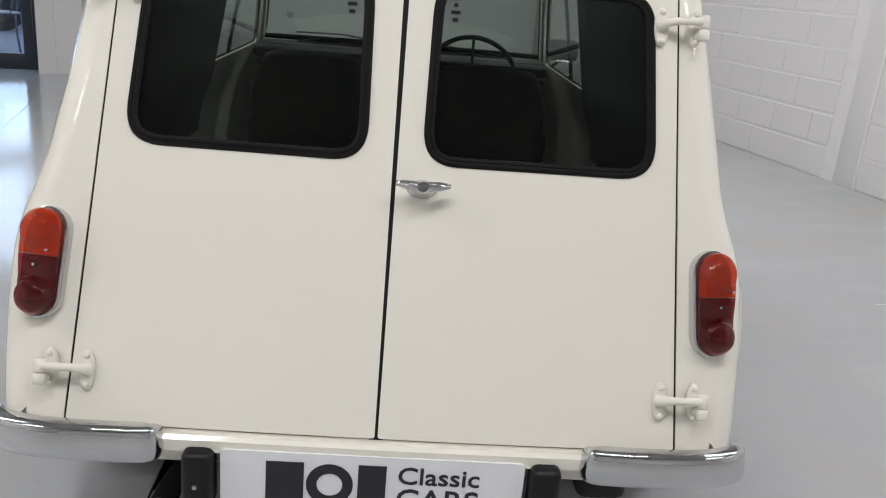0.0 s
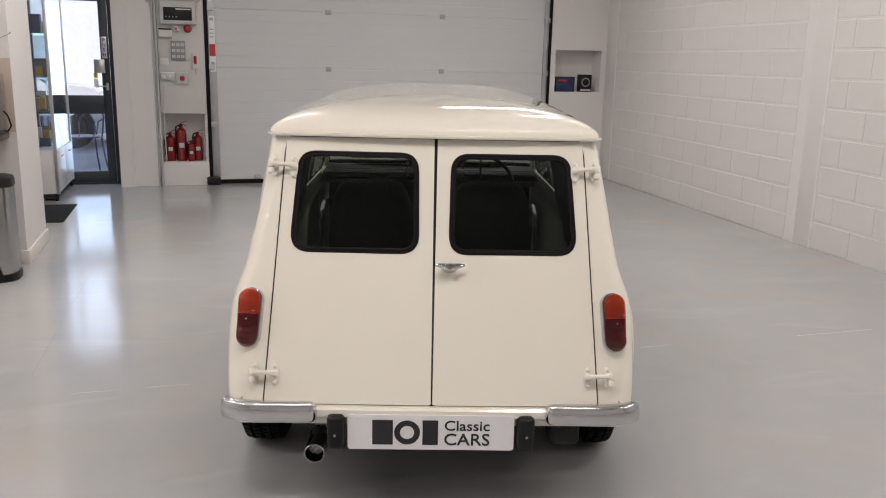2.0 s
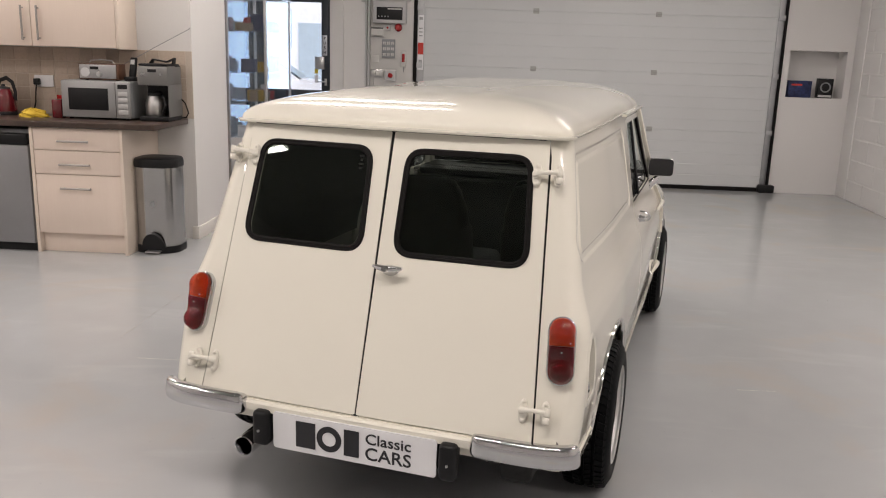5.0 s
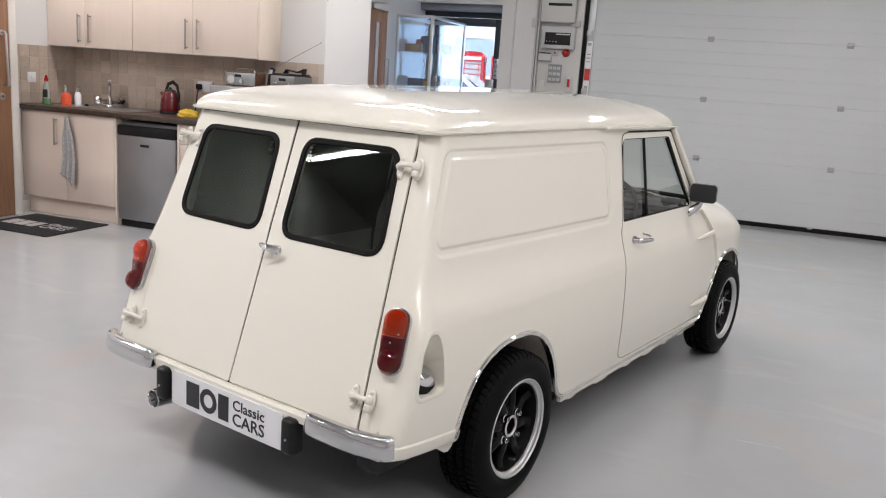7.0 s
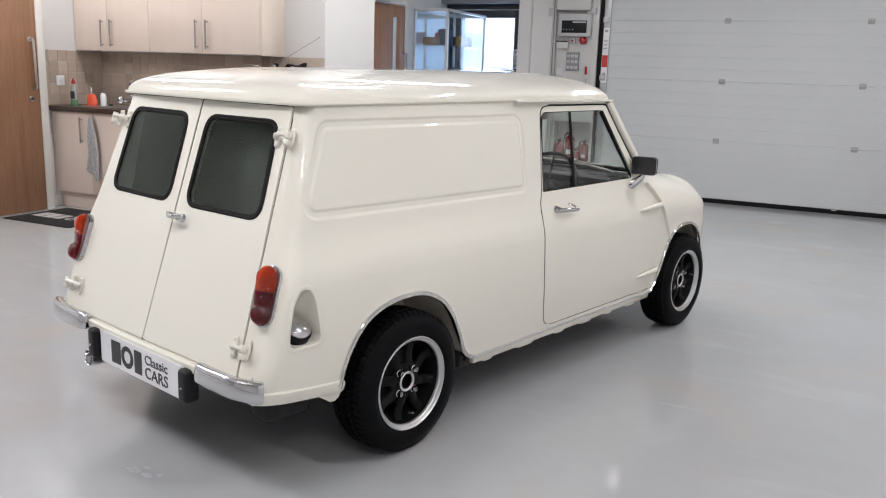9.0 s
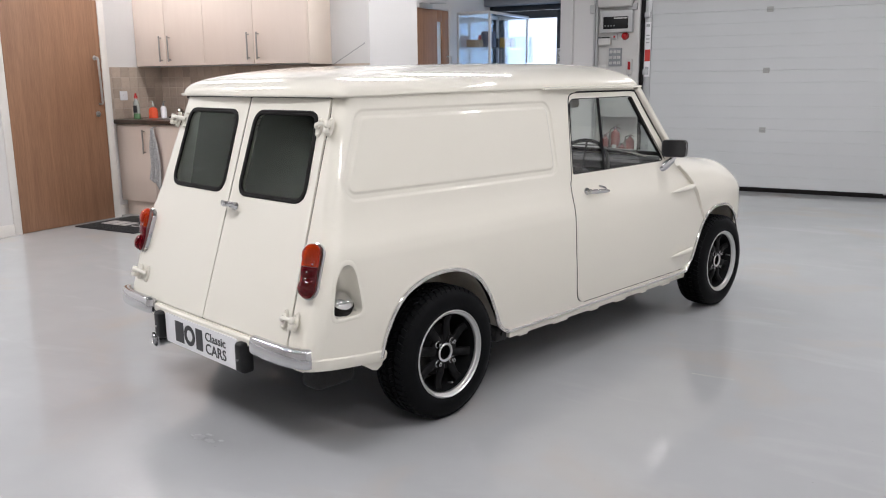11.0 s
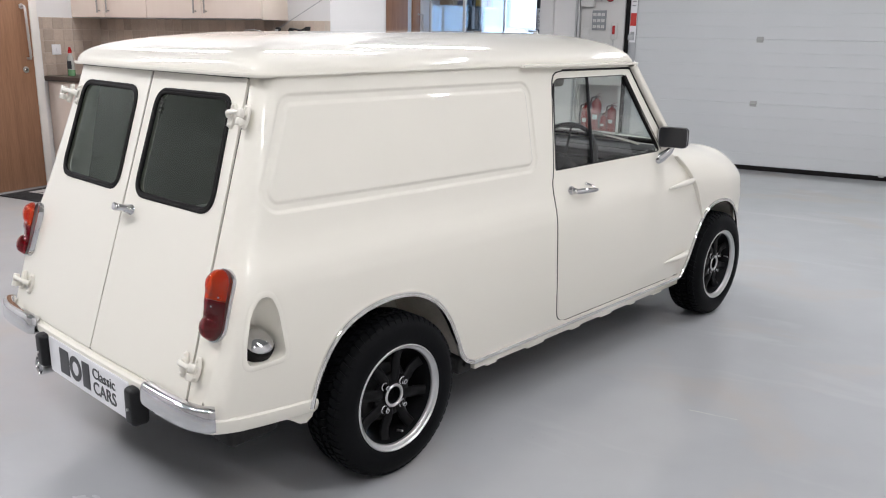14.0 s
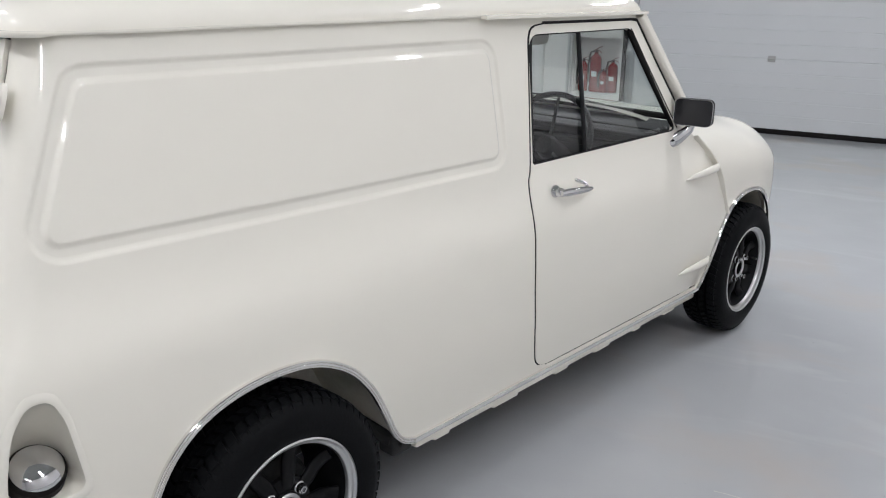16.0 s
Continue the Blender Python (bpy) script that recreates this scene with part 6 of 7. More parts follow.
def make_extinguisher(x, y, h, r, label):
    e = thing("fire_extinguisher", label, "fire extinguisher", pose(x, y, 0.262), "fire extinguishers")
    part("cylinder", Geo().lathe([(0, 0.0), (r * 0.92, 0.0), (r, 0.015), (r, h * 0.68), (r * 0.9, h * 0.76), (r * 0.55, h * 0.81), (r * 0.35, h * 0.83), (r * 0.35, h * 0.86)], 28), EXT_RED, e)
    part("valve", Geo().cyl(0, 0, h * 0.85, h * 0.92, r * 0.3, 14, 0.004), BLACK_PLASTIC, e)
    part("lever", Geo().sweep([(-r * 0.2, 0, h * 0.92), (r * 0.5, 0, h * 0.97), (r * 1.1, 0, h * 1.0)], rrect(-0.009, 0.009, -0.003, 0.003, 0.002, 2)), EXT_RED, e)
    part("lever", Geo().sweep([(-r * 0.2, 0, h * 0.90), (r * 0.6, 0, h * 0.90), (r * 1.0, 0, h * 0.86)], rrect(-0.009, 0.009, -0.003, 0.003, 0.002, 2)), EXT_RED, e)
    part("hose", Geo().tube([(-r * 0.3, -0.01, h * 0.89), (-r * 0.9, -0.02, h * 0.86), (-r * 1.12, -0.03, h * 0.6), (-r * 1.05, -0.03, h * 0.2)], 0.009, 8), RUBBER, e)
    part("label", Geo().lathe([(r + 0.001, h * 0.34), (r + 0.001, h * 0.46)], 12, pose(0, 0, 0, 0, 0, -115), arc=radians(55)), LIGHTGREY, e)


make_extinguisher(-0.625, 8.68, 0.345, 0.050, "small red fire extinguisher standing in the wall recess")
make_extinguisher(-0.505, 8.69, 0.445, 0.058, "tall red fire extinguisher standing in the wall recess")
make_extinguisher(-0.405, 8.64, 0.245, 0.038, "little red fire extinguisher in front of the others")
make_extinguisher(-0.33, 8.70, 0.345, 0.052, "small red fire extinguisher standing in the wall recess")

# niche contents
bx = solid("picture_box", Geo().box(-0.13, 0.13, -0.04, 0.04, 0, 0.185, 0.003, m=pose(4.125, 8.66, 1.08, 0, 0, 4)), mat("printed_box", (0.02, 0.03, 0.09), rough=0.35, vary=0.9, scale=14, grain=40), "dark blue printed carton standing in the niche", "box")
part("print_bar", Geo().box(-0.10, 0.02, -0.042, -0.0402, 0.13, 0.15, m=pose(4.125, 8.66, 1.08, 0, 0, 4)), WARN_RED, bx)
sp = solid("speaker_box", Geo().box(-0.08, 0.08, -0.05, 0.05, 0, 0.215, 0.006, m=pose(4.41, 8.67, 1.08, 0, 0, -6)), BLACK_PLASTIC, "black boxed device with a round front in the niche", "box")
part("front_ring", Geo().lathe([(0.056, 0), (0.056, 0.008), (0.046, 0.010), (0.042, 0.0)], 28, pose(4.41, 8.67, 1.08, 0, 0, -6) @ pose(0, -0.05, 0.12, 90)), BOXGREY, sp)
part("print_bar", Geo().box(-0.07, 0.07, -0.052, -0.0502, 0.012, 0.035, m=pose(4.41, 8.67, 1.08, 0, 0, -6)), LIGHTGREY, sp)


# ---------------------------------------------------------------- kitchenette
UNIT = wood("pale_maple_laminate", (0.755, 0.635, 0.55), (0.775, 0.655, 0.57), "Z", 3.0, 0.35)
WORKTOP = mat("dark_brown_worktop", (0.055, 0.036, 0.028), rough=0.3, vary=0.35, scale=30, grain=160, bump=0.03)
PANEL_SIDE = mat("unit_side_laminate", (0.755, 0.65, 0.56), rough=0.4, vary=0.03)
YB, YW, WF = 4.42, 5.018, 4.72      # base fronts, wall face, wall-unit fronts


HANDLE_STEEL = mat("dull_handle_steel", (0.36, 0.34, 0.32), rough=0.42, metal=0.9, vary=0.08, grain=300, bump=0.02)


def bar_handle(parent, p, q, off=0.03):
    p, q = Vector(p), Vector(q)
    d = (q - p).normalized()
    o = Vector((0, -off, 0))
    g = Geo().tube([p + o - d * 0.016, q + o + d * 0.016], 0.007, 10).tube([p, p + o], 0.005, 8).tube([q, q + o], 0.005, 8)
    part("handle", g, HANDLE_STEEL, parent, "brushed steel bar handle")


for x0, x1, mid in ((WEST + 0.003, -3.093, -3.582), (-3.093, -1.91, -2.505)):
    u1 = thing("wall_cabinet", "pale maple wall cabinet with two shut doors and steel bar handles", "kitchen cabinet", pose(0, 0, 0), "wall cabinets")
    part("carcass", Geo().box(x0, x1, WF + 0.02, YW - 0.002, 1.397, 2.11, 0.002), PANEL_SIDE, u1)
    for a, b, hx in ((x0 + 0.002, mid - 0.002, mid - 0.05), (mid + 0.002, x1 - 0.002, mid + 0.06)):
        d = part("door", Geo().box(a, b, WF, WF + 0.019, 1.392, 2.11, 0.002), UNIT, u1)
        bar_handle(d, (hx, WF, 1.445), (hx, WF, 1.645))
solid("filler_panel", Geo().box(-1.908, -1.888, WF - 0.002, YW - 0.002, 1.385, 2.112, 0.001), PANEL_SIDE, "pale laminate end panel of the wall cabinets", "panel")

cabm = thing("sink_cabinet", "pale maple base cabinet with two shut doors under the sink", "kitchen cabinet", pose(0, 0, 0), "base cabinets")
part("carcass", Geo().box(WEST + 0.003, -3.02, YB + 0.02, YW - 0.002, 0.14, 0.865, 0.002), PANEL_SIDE, cabm)
part("plinth", Geo().box(WEST + 0.003, -3.02, YB + 0.06, YB + 0.075, 0, 0.14), UNIT, cabm)
for a, b, hx in ((WEST + 0.006, -3.522, -3.610), (-3.518, -3.024, None)):
    d = part("door", Geo().box(a, b, YB, YB + 0.019, 0.145, 0.860, 0.002), UNIT, cabm)
    if hx:
        bar_handle(d, (hx, YB, 0.61), (hx, YB, 0.80))
solid("end_panel", Geo().box(-3.02, -2.998, YB - 0.002, YW - 0.002, 0, 0.865, 0.001), PANEL_SIDE, "pale laminate panel beside the fridge", "panel")
solid("end_panel", Geo().box(-2.412, -2.39, YB - 0.002, YW - 0.002, 0, 0.865, 0.001), PANEL_SIDE, "pale laminate panel beside the fridge", "panel")
dr = thing("drawer_cabinet", "pale maple base cabinet with three shut drawers", "kitchen cabinet", pose(0, 0, 0), "base cabinets")
part("carcass", Geo().box(-2.388, -1.79, YB + 0.02, YW - 0.002, 0.135, 0.865, 0.002), PANEL_SIDE, dr)
part("plinth", Geo().box(-2.388, -1.79, YB + 0.05, YB + 0.065, 0, 0.135), UNIT, dr)
for z0, z1 in ((0.14, 0.545), (0.55, 0.708), (0.713, 0.860)):
    d = part("drawer_front", Geo().box(-2.386, -1.792, YB, YB + 0.019, z0, z1, 0.002), UNIT, dr)
    zh = z1 - 0.09 if z1 < 0.6 else (z0 + z1) / 2 - 0.012
    bar_handle(d, (-2.19, YB, zh), (-2.01, YB, zh))
solid("end_panel", Geo().box(-1.79, -1.768, YB - 0.01, YW - 0.002, 0, 0.865, 0.001), PANEL_SIDE, "pale laminate end panel of the kitchenette", "panel")
solid("worktop", Geo().box(WEST + 0.002, -1.535, YB - 0.04, YW - 0.002, 0.866, 0.905, 0.004), WORKTOP, "dark brown laminate worktop", "worktop")

fr = thing("fridge", "grey under-counter fridge with a dark top edge", "fridge", pose(0, 0, 0))
FRIDGE = mat("grey_fridge_steel", (0.30, 0.30, 0.31), rough=0.35, metal=0.6, vary=0.05, grain=300, bump=0.02)
part("body", Geo().box(-2.985, -2.425, YB + 0.05, YW - 0.03, 0.02, 0.84, 0.005), BOXGREY, fr)
d = part("door", Geo().box(-2.985, -2.425, YB - 0.005, YB + 0.045, 0.06, 0.735, 0.008), FRIDGE, fr)
part("brand_plate", Geo().box(-2.76, -2.68, YB - 0.008, YB - 0.004, 0.655, 0.675), BLACK_PLASTIC, d)
part("top_edge", Geo().box(-2.985, -2.425, YB - 0.012, YB + 0.045, 0.737, 0.815, 0.012, seg=3), BLACK_PLASTIC, fr)
part("kick_plate", Geo().box(-2.985, -2.425, YB + 0.03, YB + 0.05, 0.0, 0.055), BLACK_PLASTIC, fr)

# towel over the cabinet handle
TOWEL = mat("grey_tea_towel", (0.46, 0.45, 0.45), rough=0.95, vary=0.4, scale=70, grain=300, bump=0.5)
g = Geo()
vv = []
n, k = 30, 25
for j in range(n):
    t = j / (n - 1)
    w = 0.016 + 0.055 * smooth(t * 1.7) + 0.008 * math.sin(t * 6)
    for i in range(k):
        s = i / (k - 1) * 2 - 1
        fold = (0.014 * math.sin(s * 8.5 + t * 1.3) + 0.006 * math.sin(s * 17 - 2 * t)) * (0.55 + 0.45 * t)
        low = 0.50 + 0.055 * (s > 0.15) * smooth((s - 0.15) / 0.2) - 0.03 * smooth((-s - 0.4) / 0.3)
        vv.append((-3.470 + s * w * (1 + 0.1 * math.sin(t * 9 + s)) + 0.012 * math.sin(t * 3.2), YB - 0.036 - fold, 0.835 - low * t))
g.add(vv, [(j * k + i, j * k + i + 1, (j + 1) * k + i + 1, (j + 1) * k + i) for j in range(n - 1) for i in range(k - 1)])
tw = solid("tea_towel", g, TOWEL, "crumpled grey tea towel hanging from a cabinet door", "towel", angle=80)
tw.modifiers.new("cloth_thickness", "SOLIDIFY").thickness = 0.004
hem = Geo()
hem.add([(x, y - 0.0035, z) for x, y, z in vv[26 * k:28 * k]], [(i, i + 1, k + i + 1, k + i) for i in range(k - 1)])
part("hem_stripe", hem, mat("navy_stripe", (0.05, 0.06, 0.10), rough=0.95, vary=0.2), tw, "dark woven stripe near the hem", 80)
part("towel_hook", Geo().tube([(-3.463, YB, 0.84), (-3.463, YB - 0.03, 0.84), (-3.463, YB - 0.035, 0.82)], 0.004, 6), STEEL, tw)

# sink, tap and things on the worktop
ZW = 0.905
sk = solid("sink", Geo().sweep([(-3.36, 4.72, ZW + 0.001), (-3.36, 4.72, ZW + 0.005)], rrect(-0.40, 0.40, -0.20, 0.20, 0.05, 5), up=(0, 1, 0)), STEEL, "stainless steel inset sink in the worktop", "sink")
part("bowl", Geo().lathe([(0.15, 0.0061), (0.145, 0.0045), (0.02, 0.0048), (0.0, 0.0048)], 32, pose(-3.54, 4.72, ZW)), STEEL, sk)
tap = thing("tap", "chrome monobloc kitchen tap with a swan spout", "tap", pose(-3.46, 4.86, ZW + 0.005, 0, 0, 65))
part("body", Geo().lathe([(0, 0.0), (0.03, 0.0), (0.027, 0.012), (0.020, 0.03), (0.024, 0.05), (0.018, 0.075), (0.0, 0.08)], 20).tube([(-0.085, 0, 0.045), (0.085, 0, 0.045)], 0.019, 12).lathe([(0.05, 0), (0.05, 0.008), (0.045, 0.014), (0, 0.014)], 24), CHROME, tap)
for s in (-1, 1):
    part("tap_head", Geo().lathe([(0, 0.05), (0.020, 0.048), (0.033, 0.034), (0.033, 0.008), (0.018, 0.0)], 14, pose(s * 0.085, 0, 0.045, 0, s * 55)), CHROME, tap)
part("spout", Geo().tube([(0, 0, 0.07), (0, 0, 0.14), (-0.005, -0.01, 0.185), (-0.02, -0.04, 0.205), (-0.04, -0.08, 0.195)], 0.014, 12), CHROME, tap)
part("spout_ball", Geo().lathe([(0, 0.02), (0.012, 0.016), (0.016, 0.006), (0.014, -0.006), (0, -0.01)], 16, pose(-0.006, -0.012, 0.21)), mat("white_ceramic", (0.8, 0.8, 0.78), rough=0.15), tap)

CLEAR_PET = mat("clear_bottle_plastic", (0.36, 0.37, 0.34), rough=0.12, vary=0.08, coat=0.5, bump=0.0)
BOTTLE_GREEN = mat("green_liquid_plastic", (0.13, 0.26, 0.13), rough=0.12, vary=0.08, coat=0.5, bump=0.0)
b = thing("washing_up_bottle", "clear green washing-up liquid bottle with a red cap", "bottle", pose(-3.84, 4.55, ZW))
part("body", Geo().lathe([(0, 0), (0.034, 0), (0.037, 0.01), (0.036, 0.10), (0.030, 0.15), (0.016, 0.185), (0.013, 0.195)], 24, Matrix.Diagonal((1, 0.7, 1, 1))), CLEAR_PET, b)
part("liquid", Geo().lathe([(0.0345, 0.001), (0.0375, 0.01), (0.0372, 0.05), (0.036, 0.052)], 24, Matrix.Diagonal((1, 0.71, 1, 1))), BOTTLE_GREEN, b)
part("cap", Geo().lathe([(0.016, 0.19), (0.017, 0.205), (0.010, 0.225), (0.008, 0.24), (0, 0.24)], 18), SIGNAL_RED, b)
part("label", Geo().lathe([(0.0378, 0.06), (0.0368, 0.125)], 10, Matrix.Diagonal((1, 0.73, 1, 1)) @ pose(0, 0, 0, 0, 0, -120), arc=radians(80)), INK, b)
ORANGE = mat("orange_plastic", (0.75, 0.10, 0.04), rough=0.2, coat=0.5, bump=0.0)
b = thing("soap_dispenser", "orange hand soap dispenser with a clear pump", "soap", pose(-3.72, 4.64, ZW))
part("body", Geo().lathe([(0, 0), (0.048, 0), (0.054, 0.01), (0.052, 0.075), (0.038, 0.10), (0.014, 0.108)], 24, Matrix.Diagonal((1, 0.6, 1, 1))), ORANGE, b)
part("pump", Geo().cyl(0, 0, 0.108, 0.14, 0.013, 14, 0.002).tube([(0, 0, 0.14), (0, 0, 0.16), (-0.03, 0, 0.162)], 0.006, 8), CLEAR_PET, b)
b = thing("lotion_bottle", "small white pump bottle", "bottle", pose(-3.69, 4.74, ZW))
part("body", Geo().lathe([(0, 0), (0.027, 0), (0.029, 0.008), (0.029, 0.09), (0.02, 0.11), (0.010, 0.115)], 20), PLATE_WHITE, b)
part("pump", Geo().cyl(0, 0, 0.115, 0.14, 0.010, 12).tube([(0, 0, 0.14), (0, 0, 0.155), (0.025, 0, 0.155)], 0.005, 8), BOXGREY, b)
solid("plug_stopper", Geo().lathe([(0, 0.02), (0.012, 0.018), (0.022, 0.006), (0.022, 0)], 16, pose(-3.60, 4.74, ZW)), RUBBER, "black sink stopper lying on the worktop", "sink plug")

KETTLE_RED = mat("red_enamel", (0.11, 0.004, 0.008), rough=0.15, coat=0.8, vary=0.05, bump=0)
b = thing("kettle", "dark red electric kettle with a black handle", "kettle", Matrix.Translation((-2.80, 4.82, ZW)) @ Matrix.Diagonal((0.92, 0.92, 1.12, 1)))
part("body", Geo().lathe([(0, 0.02), (0.085, 0.02), (0.088, 0.03), (0.080, 0.10), (0.062, 0.15), (0.045, 0.165)], 30), KETTLE_RED, b)
part("base", Geo().lathe([(0, 0), (0.09, 0), (0.092, 0.01), (0.088, 0.022), (0, 0.022)], 30), BLACK_PLASTIC, b)
part("lid", Geo().lathe([(0.05, 0.162), (0.045, 0.172), (0.015, 0.178), (0.012, 0.19), (0, 0.192)], 24), BLACK_PLASTIC, b)
part("handle", Geo().sweep([(-0.045, 0, 0.165), (-0.02, 0, 0.215), (0.03, 0, 0.23), (0.075, 0, 0.205), (0.095, 0, 0.14), (0.09, 0, 0.09)], ring(0.010, 8, 0.014)), BLACK_PLASTIC, b)
part("spout", Geo().sweep([(-0.06, 0, 0.12), (-0.095, 0, 0.15)], ring(0.016, 10), scale=[1.4, 0.8]), KETTLE_RED, b)

g = Geo()
nu, nv = 26, 12
rn = random.Random(2)
vv = []
for j in range(nv + 1):
    for i in range(nu):
        a, ph = 2 * math.pi * i / nu, math.pi / 2 * j / nv
        r = 1 + 0.22 * math.sin(3 * a + 1) + 0.12 * math.sin(7 * a + 2 * j) + 0.06 * math.sin(11 * a - j)
        vv.append((0.095 * r * math.cos(a) * math.cos(ph), 0.06 * r * math.sin(a) * math.cos(ph), 0.052 * math.sin(ph) * (1 + 0.25 * math.sin(5 * a + j))))
g.add(vv, [(j * nu + i, j * nu + (i + 1) % nu, (j + 1) * nu + (i + 1) % nu, (j + 1) * nu + i) for j in range(nv) for i in range(nu)], pose(-2.53, 4.70, ZW))
solid("duster", g, mat("yellow_cloth", (0.62, 0.42, 0.05), rough=0.9, vary=0.15, grain=300, bump=0.4), "crumpled yellow duster on the worktop", "cloth", angle=60)
b = solid("biscuit_tin", Geo().lathe([(0, 0), (0.045, 0), (0.046, 0.004), (0.046, 0.13), (0.047, 0.132), (0.047, 0.15), (0, 0.152)], 24, pose(-2.38, 4.86, ZW)), SIGNAL_RED, "red round tin on the worktop", "tin")
solid("tea_caddy", Geo().box(-2.37, -2.30, 4.66, 4.73, ZW, ZW + 0.13, 0.008), KETTLE_RED, "dark red square tin beside the microwave", "tin")

mw = thing("microwave", "silver microwave oven with a dark glass door", "microwave", pose(0, 0, 0))
SILVER = mat("silver_plastic", (0.33, 0.33, 0.33), rough=0.32, metal=0.4, vary=0.03)
part("body", Geo().box(-2.285, -1.80, 4.66, 5.0, ZW + 0.012, ZW + 0.265, 0.008), BOXGREY, mw)
d = part("door", Geo().box(-2.285, -1.905, 4.645, 4.662, ZW + 0.014, ZW + 0.262, 0.004), SILVER, mw)
part("door_glass", Geo().box(-2.235, -1.955, 4.6425, 4.646, ZW + 0.065, ZW + 0.215, 0.001), BLACK_PLASTIC, d)
cp = part("control_panel", Geo().box(-1.902, -1.80, 4.645, 4.662, ZW + 0.014, ZW + 0.262, 0.004), SILVER, mw)
part("display", Geo().box(-1.885, -1.818, 4.643, 4.6455, ZW + 0.215, ZW + 0.245), BLACK_PLASTIC, cp)
for i in range(4):
    part("button", Geo().box(-1.885, -1.818, 4.641, 4.6455, ZW + 0.04 + i * 0.042, ZW + 0.07 + i * 0.042, 0.003), LIGHTGREY, cp)
for x in (-2.25, -1.84):
    for y in (4.70, 4.96):
        part("foot", Geo().cyl(x, y, ZW, ZW + 0.013, 0.014, 12), BLACK_PLASTIC, mw)

ZM = ZW + 0.265
ra = thing("radio", "table radio with dark wooden case and silver front", "radio", pose(-2.05, 4.78, ZM))
part("case", Geo().box(-0.14, 0.14, -0.06, 0.07, 0.006, 0.115, 0.006), wood("walnut_case", (0.06, 0.025, 0.015), (0.12, 0.055, 0.03), "X"), ra)
f = part("front_panel", Geo().box(-0.132, 0.128, -0.066, -0.059, 0.014, 0.108, 0.003), SILVER, ra)
part("display", Geo().box(-0.055, 0.005, -0.068, -0.0655, 0.075, 0.095), BLACK_PLASTIC, f)
part("dial", Geo().lathe([(0, 0.016), (0.016, 0.015), (0.018, 0)], 20, pose(0.01, -0.066, 0.045, 90)), STEEL, f)
part("speaker_grille", Geo().lathe([(0, 0.003), (0.03, 0.002), (0.032, 0)], 24, pose(-0.09, -0.066, 0.055, 90)), LIGHTGREY, f)
part("carry_handle", Geo().tube([(-0.09, 0, 0.113), (-0.075, 0, 0.135), (0, 0, 0.142), (0.075, 0, 0.135), (0.09, 0, 0.113)], 0.005, 8), STEEL, ra)
for x in (-0.11, 0.11):
    part("foot", Geo().cyl(x, 0, 0, 0.008, 0.012, 10), BLACK_PLASTIC, ra)
part("aerial", Geo().tube([(0.13, 0.05, 0.11), (0.36, 0.08, 0.24), (0.60, 0.10, 0.37)], 0.0025, 6).cyl(0.60, 0.10, 0.368, 0.378, 0.004, 8), BOXGREY, ra)
ph = thing("cordless_phone", "black cordless phone upright in its charging base", "phone", pose(-1.845, 4.80, ZM, 0, 0, -10))
part("handset", Geo().box(-0.024, 0.024, -0.014, 0.014, 0.02, 0.165, 0.009, m=pose(0, 0, 0, -12), seg=3), BLACK_PLASTIC, ph)
part("base", Geo().box(-0.04, 0.04, -0.045, 0.05, 0, 0.03, 0.010, seg=3), BLACK_PLASTIC, ph)
part("screen", Geo().box(-0.016, 0.016, -0.0155, -0.0138, 0.115, 0.148, m=pose(0, 0, 0, -12)), LIGHTGREY, ph)

MACHINE_STEEL = mat("dull_machine_steel", (0.22, 0.215, 0.21), rough=0.4, metal=0.7, vary=0.06, grain=300, bump=0.02)
cf = thing("coffee_machine", "steel and black filter coffee machine with its jug", "coffee machine", pose(-1.645, 4.80, ZW))
part("base", Geo().box(-0.105, 0.105, -0.14, 0.12, 0, 0.035, 0.008), BLACK_PLASTIC, cf)
part("column", Geo().box(-0.105, 0.105, 0.02, 0.12, 0.03, 0.38, 0.008), BLACK_PLASTIC, cf)
hd = part("head", Geo().box(-0.108, 0.108, -0.14, 0.122, 0.245, 0.375, 0.010), MACHINE_STEEL, cf)
part("lid", Geo().box(-0.10, 0.10, -0.13, 0.11, 0.376, 0.392, 0.007).sweep([(-0.06, 0, 0.392), (-0.04, 0, 0.42), (0.06, 0, 0.405), (0.11, 0, 0.43), (0.10, 0, 0.392)], rrect(-0.03, 0.03, -0.005, 0.005, 0.003, 2)), BLACK_PLASTIC, cf)
part("side_skin", Geo().box(0.103, 0.109, -0.13, 0.12, 0.03, 0.25, 0.002), MACHINE_STEEL, cf)
part("display", Geo().box(-0.03, 0.03, -0.143, -0.139, 0.335, 0.355), BLACK_PLASTIC, hd)
for x in (-0.07, -0.05, 0.06):
    part("button", Geo().cyl(0, 0, 0, 0.006, 0.008, 12, m=pose(x, -0.14, 0.32, 90)), CHROME, hd)
jug = part("jug", Geo().lathe([(0, 0.036), (0.062, 0.036), (0.066, 0.045), (0.068, 0.12), (0.05, 0.165), (0.045, 0.175)], 28, pose(-0.02, -0.055, 0)), STEEL, cf)
part("handle", Geo().sweep([(0.035, -0.09, 0.17), (0.07, -0.125, 0.165), (0.085, -0.14, 0.11), (0.055, -0.115, 0.055)], ring(0.008, 8, 0.013)), BLACK_PLASTIC, jug)
part("lid", Geo().lathe([(0.047, 0.172), (0.045, 0.19), (0.02, 0.198), (0, 0.198)], 20, pose(-0.02, -0.055, 0)), BLACK_PLASTIC, jug)
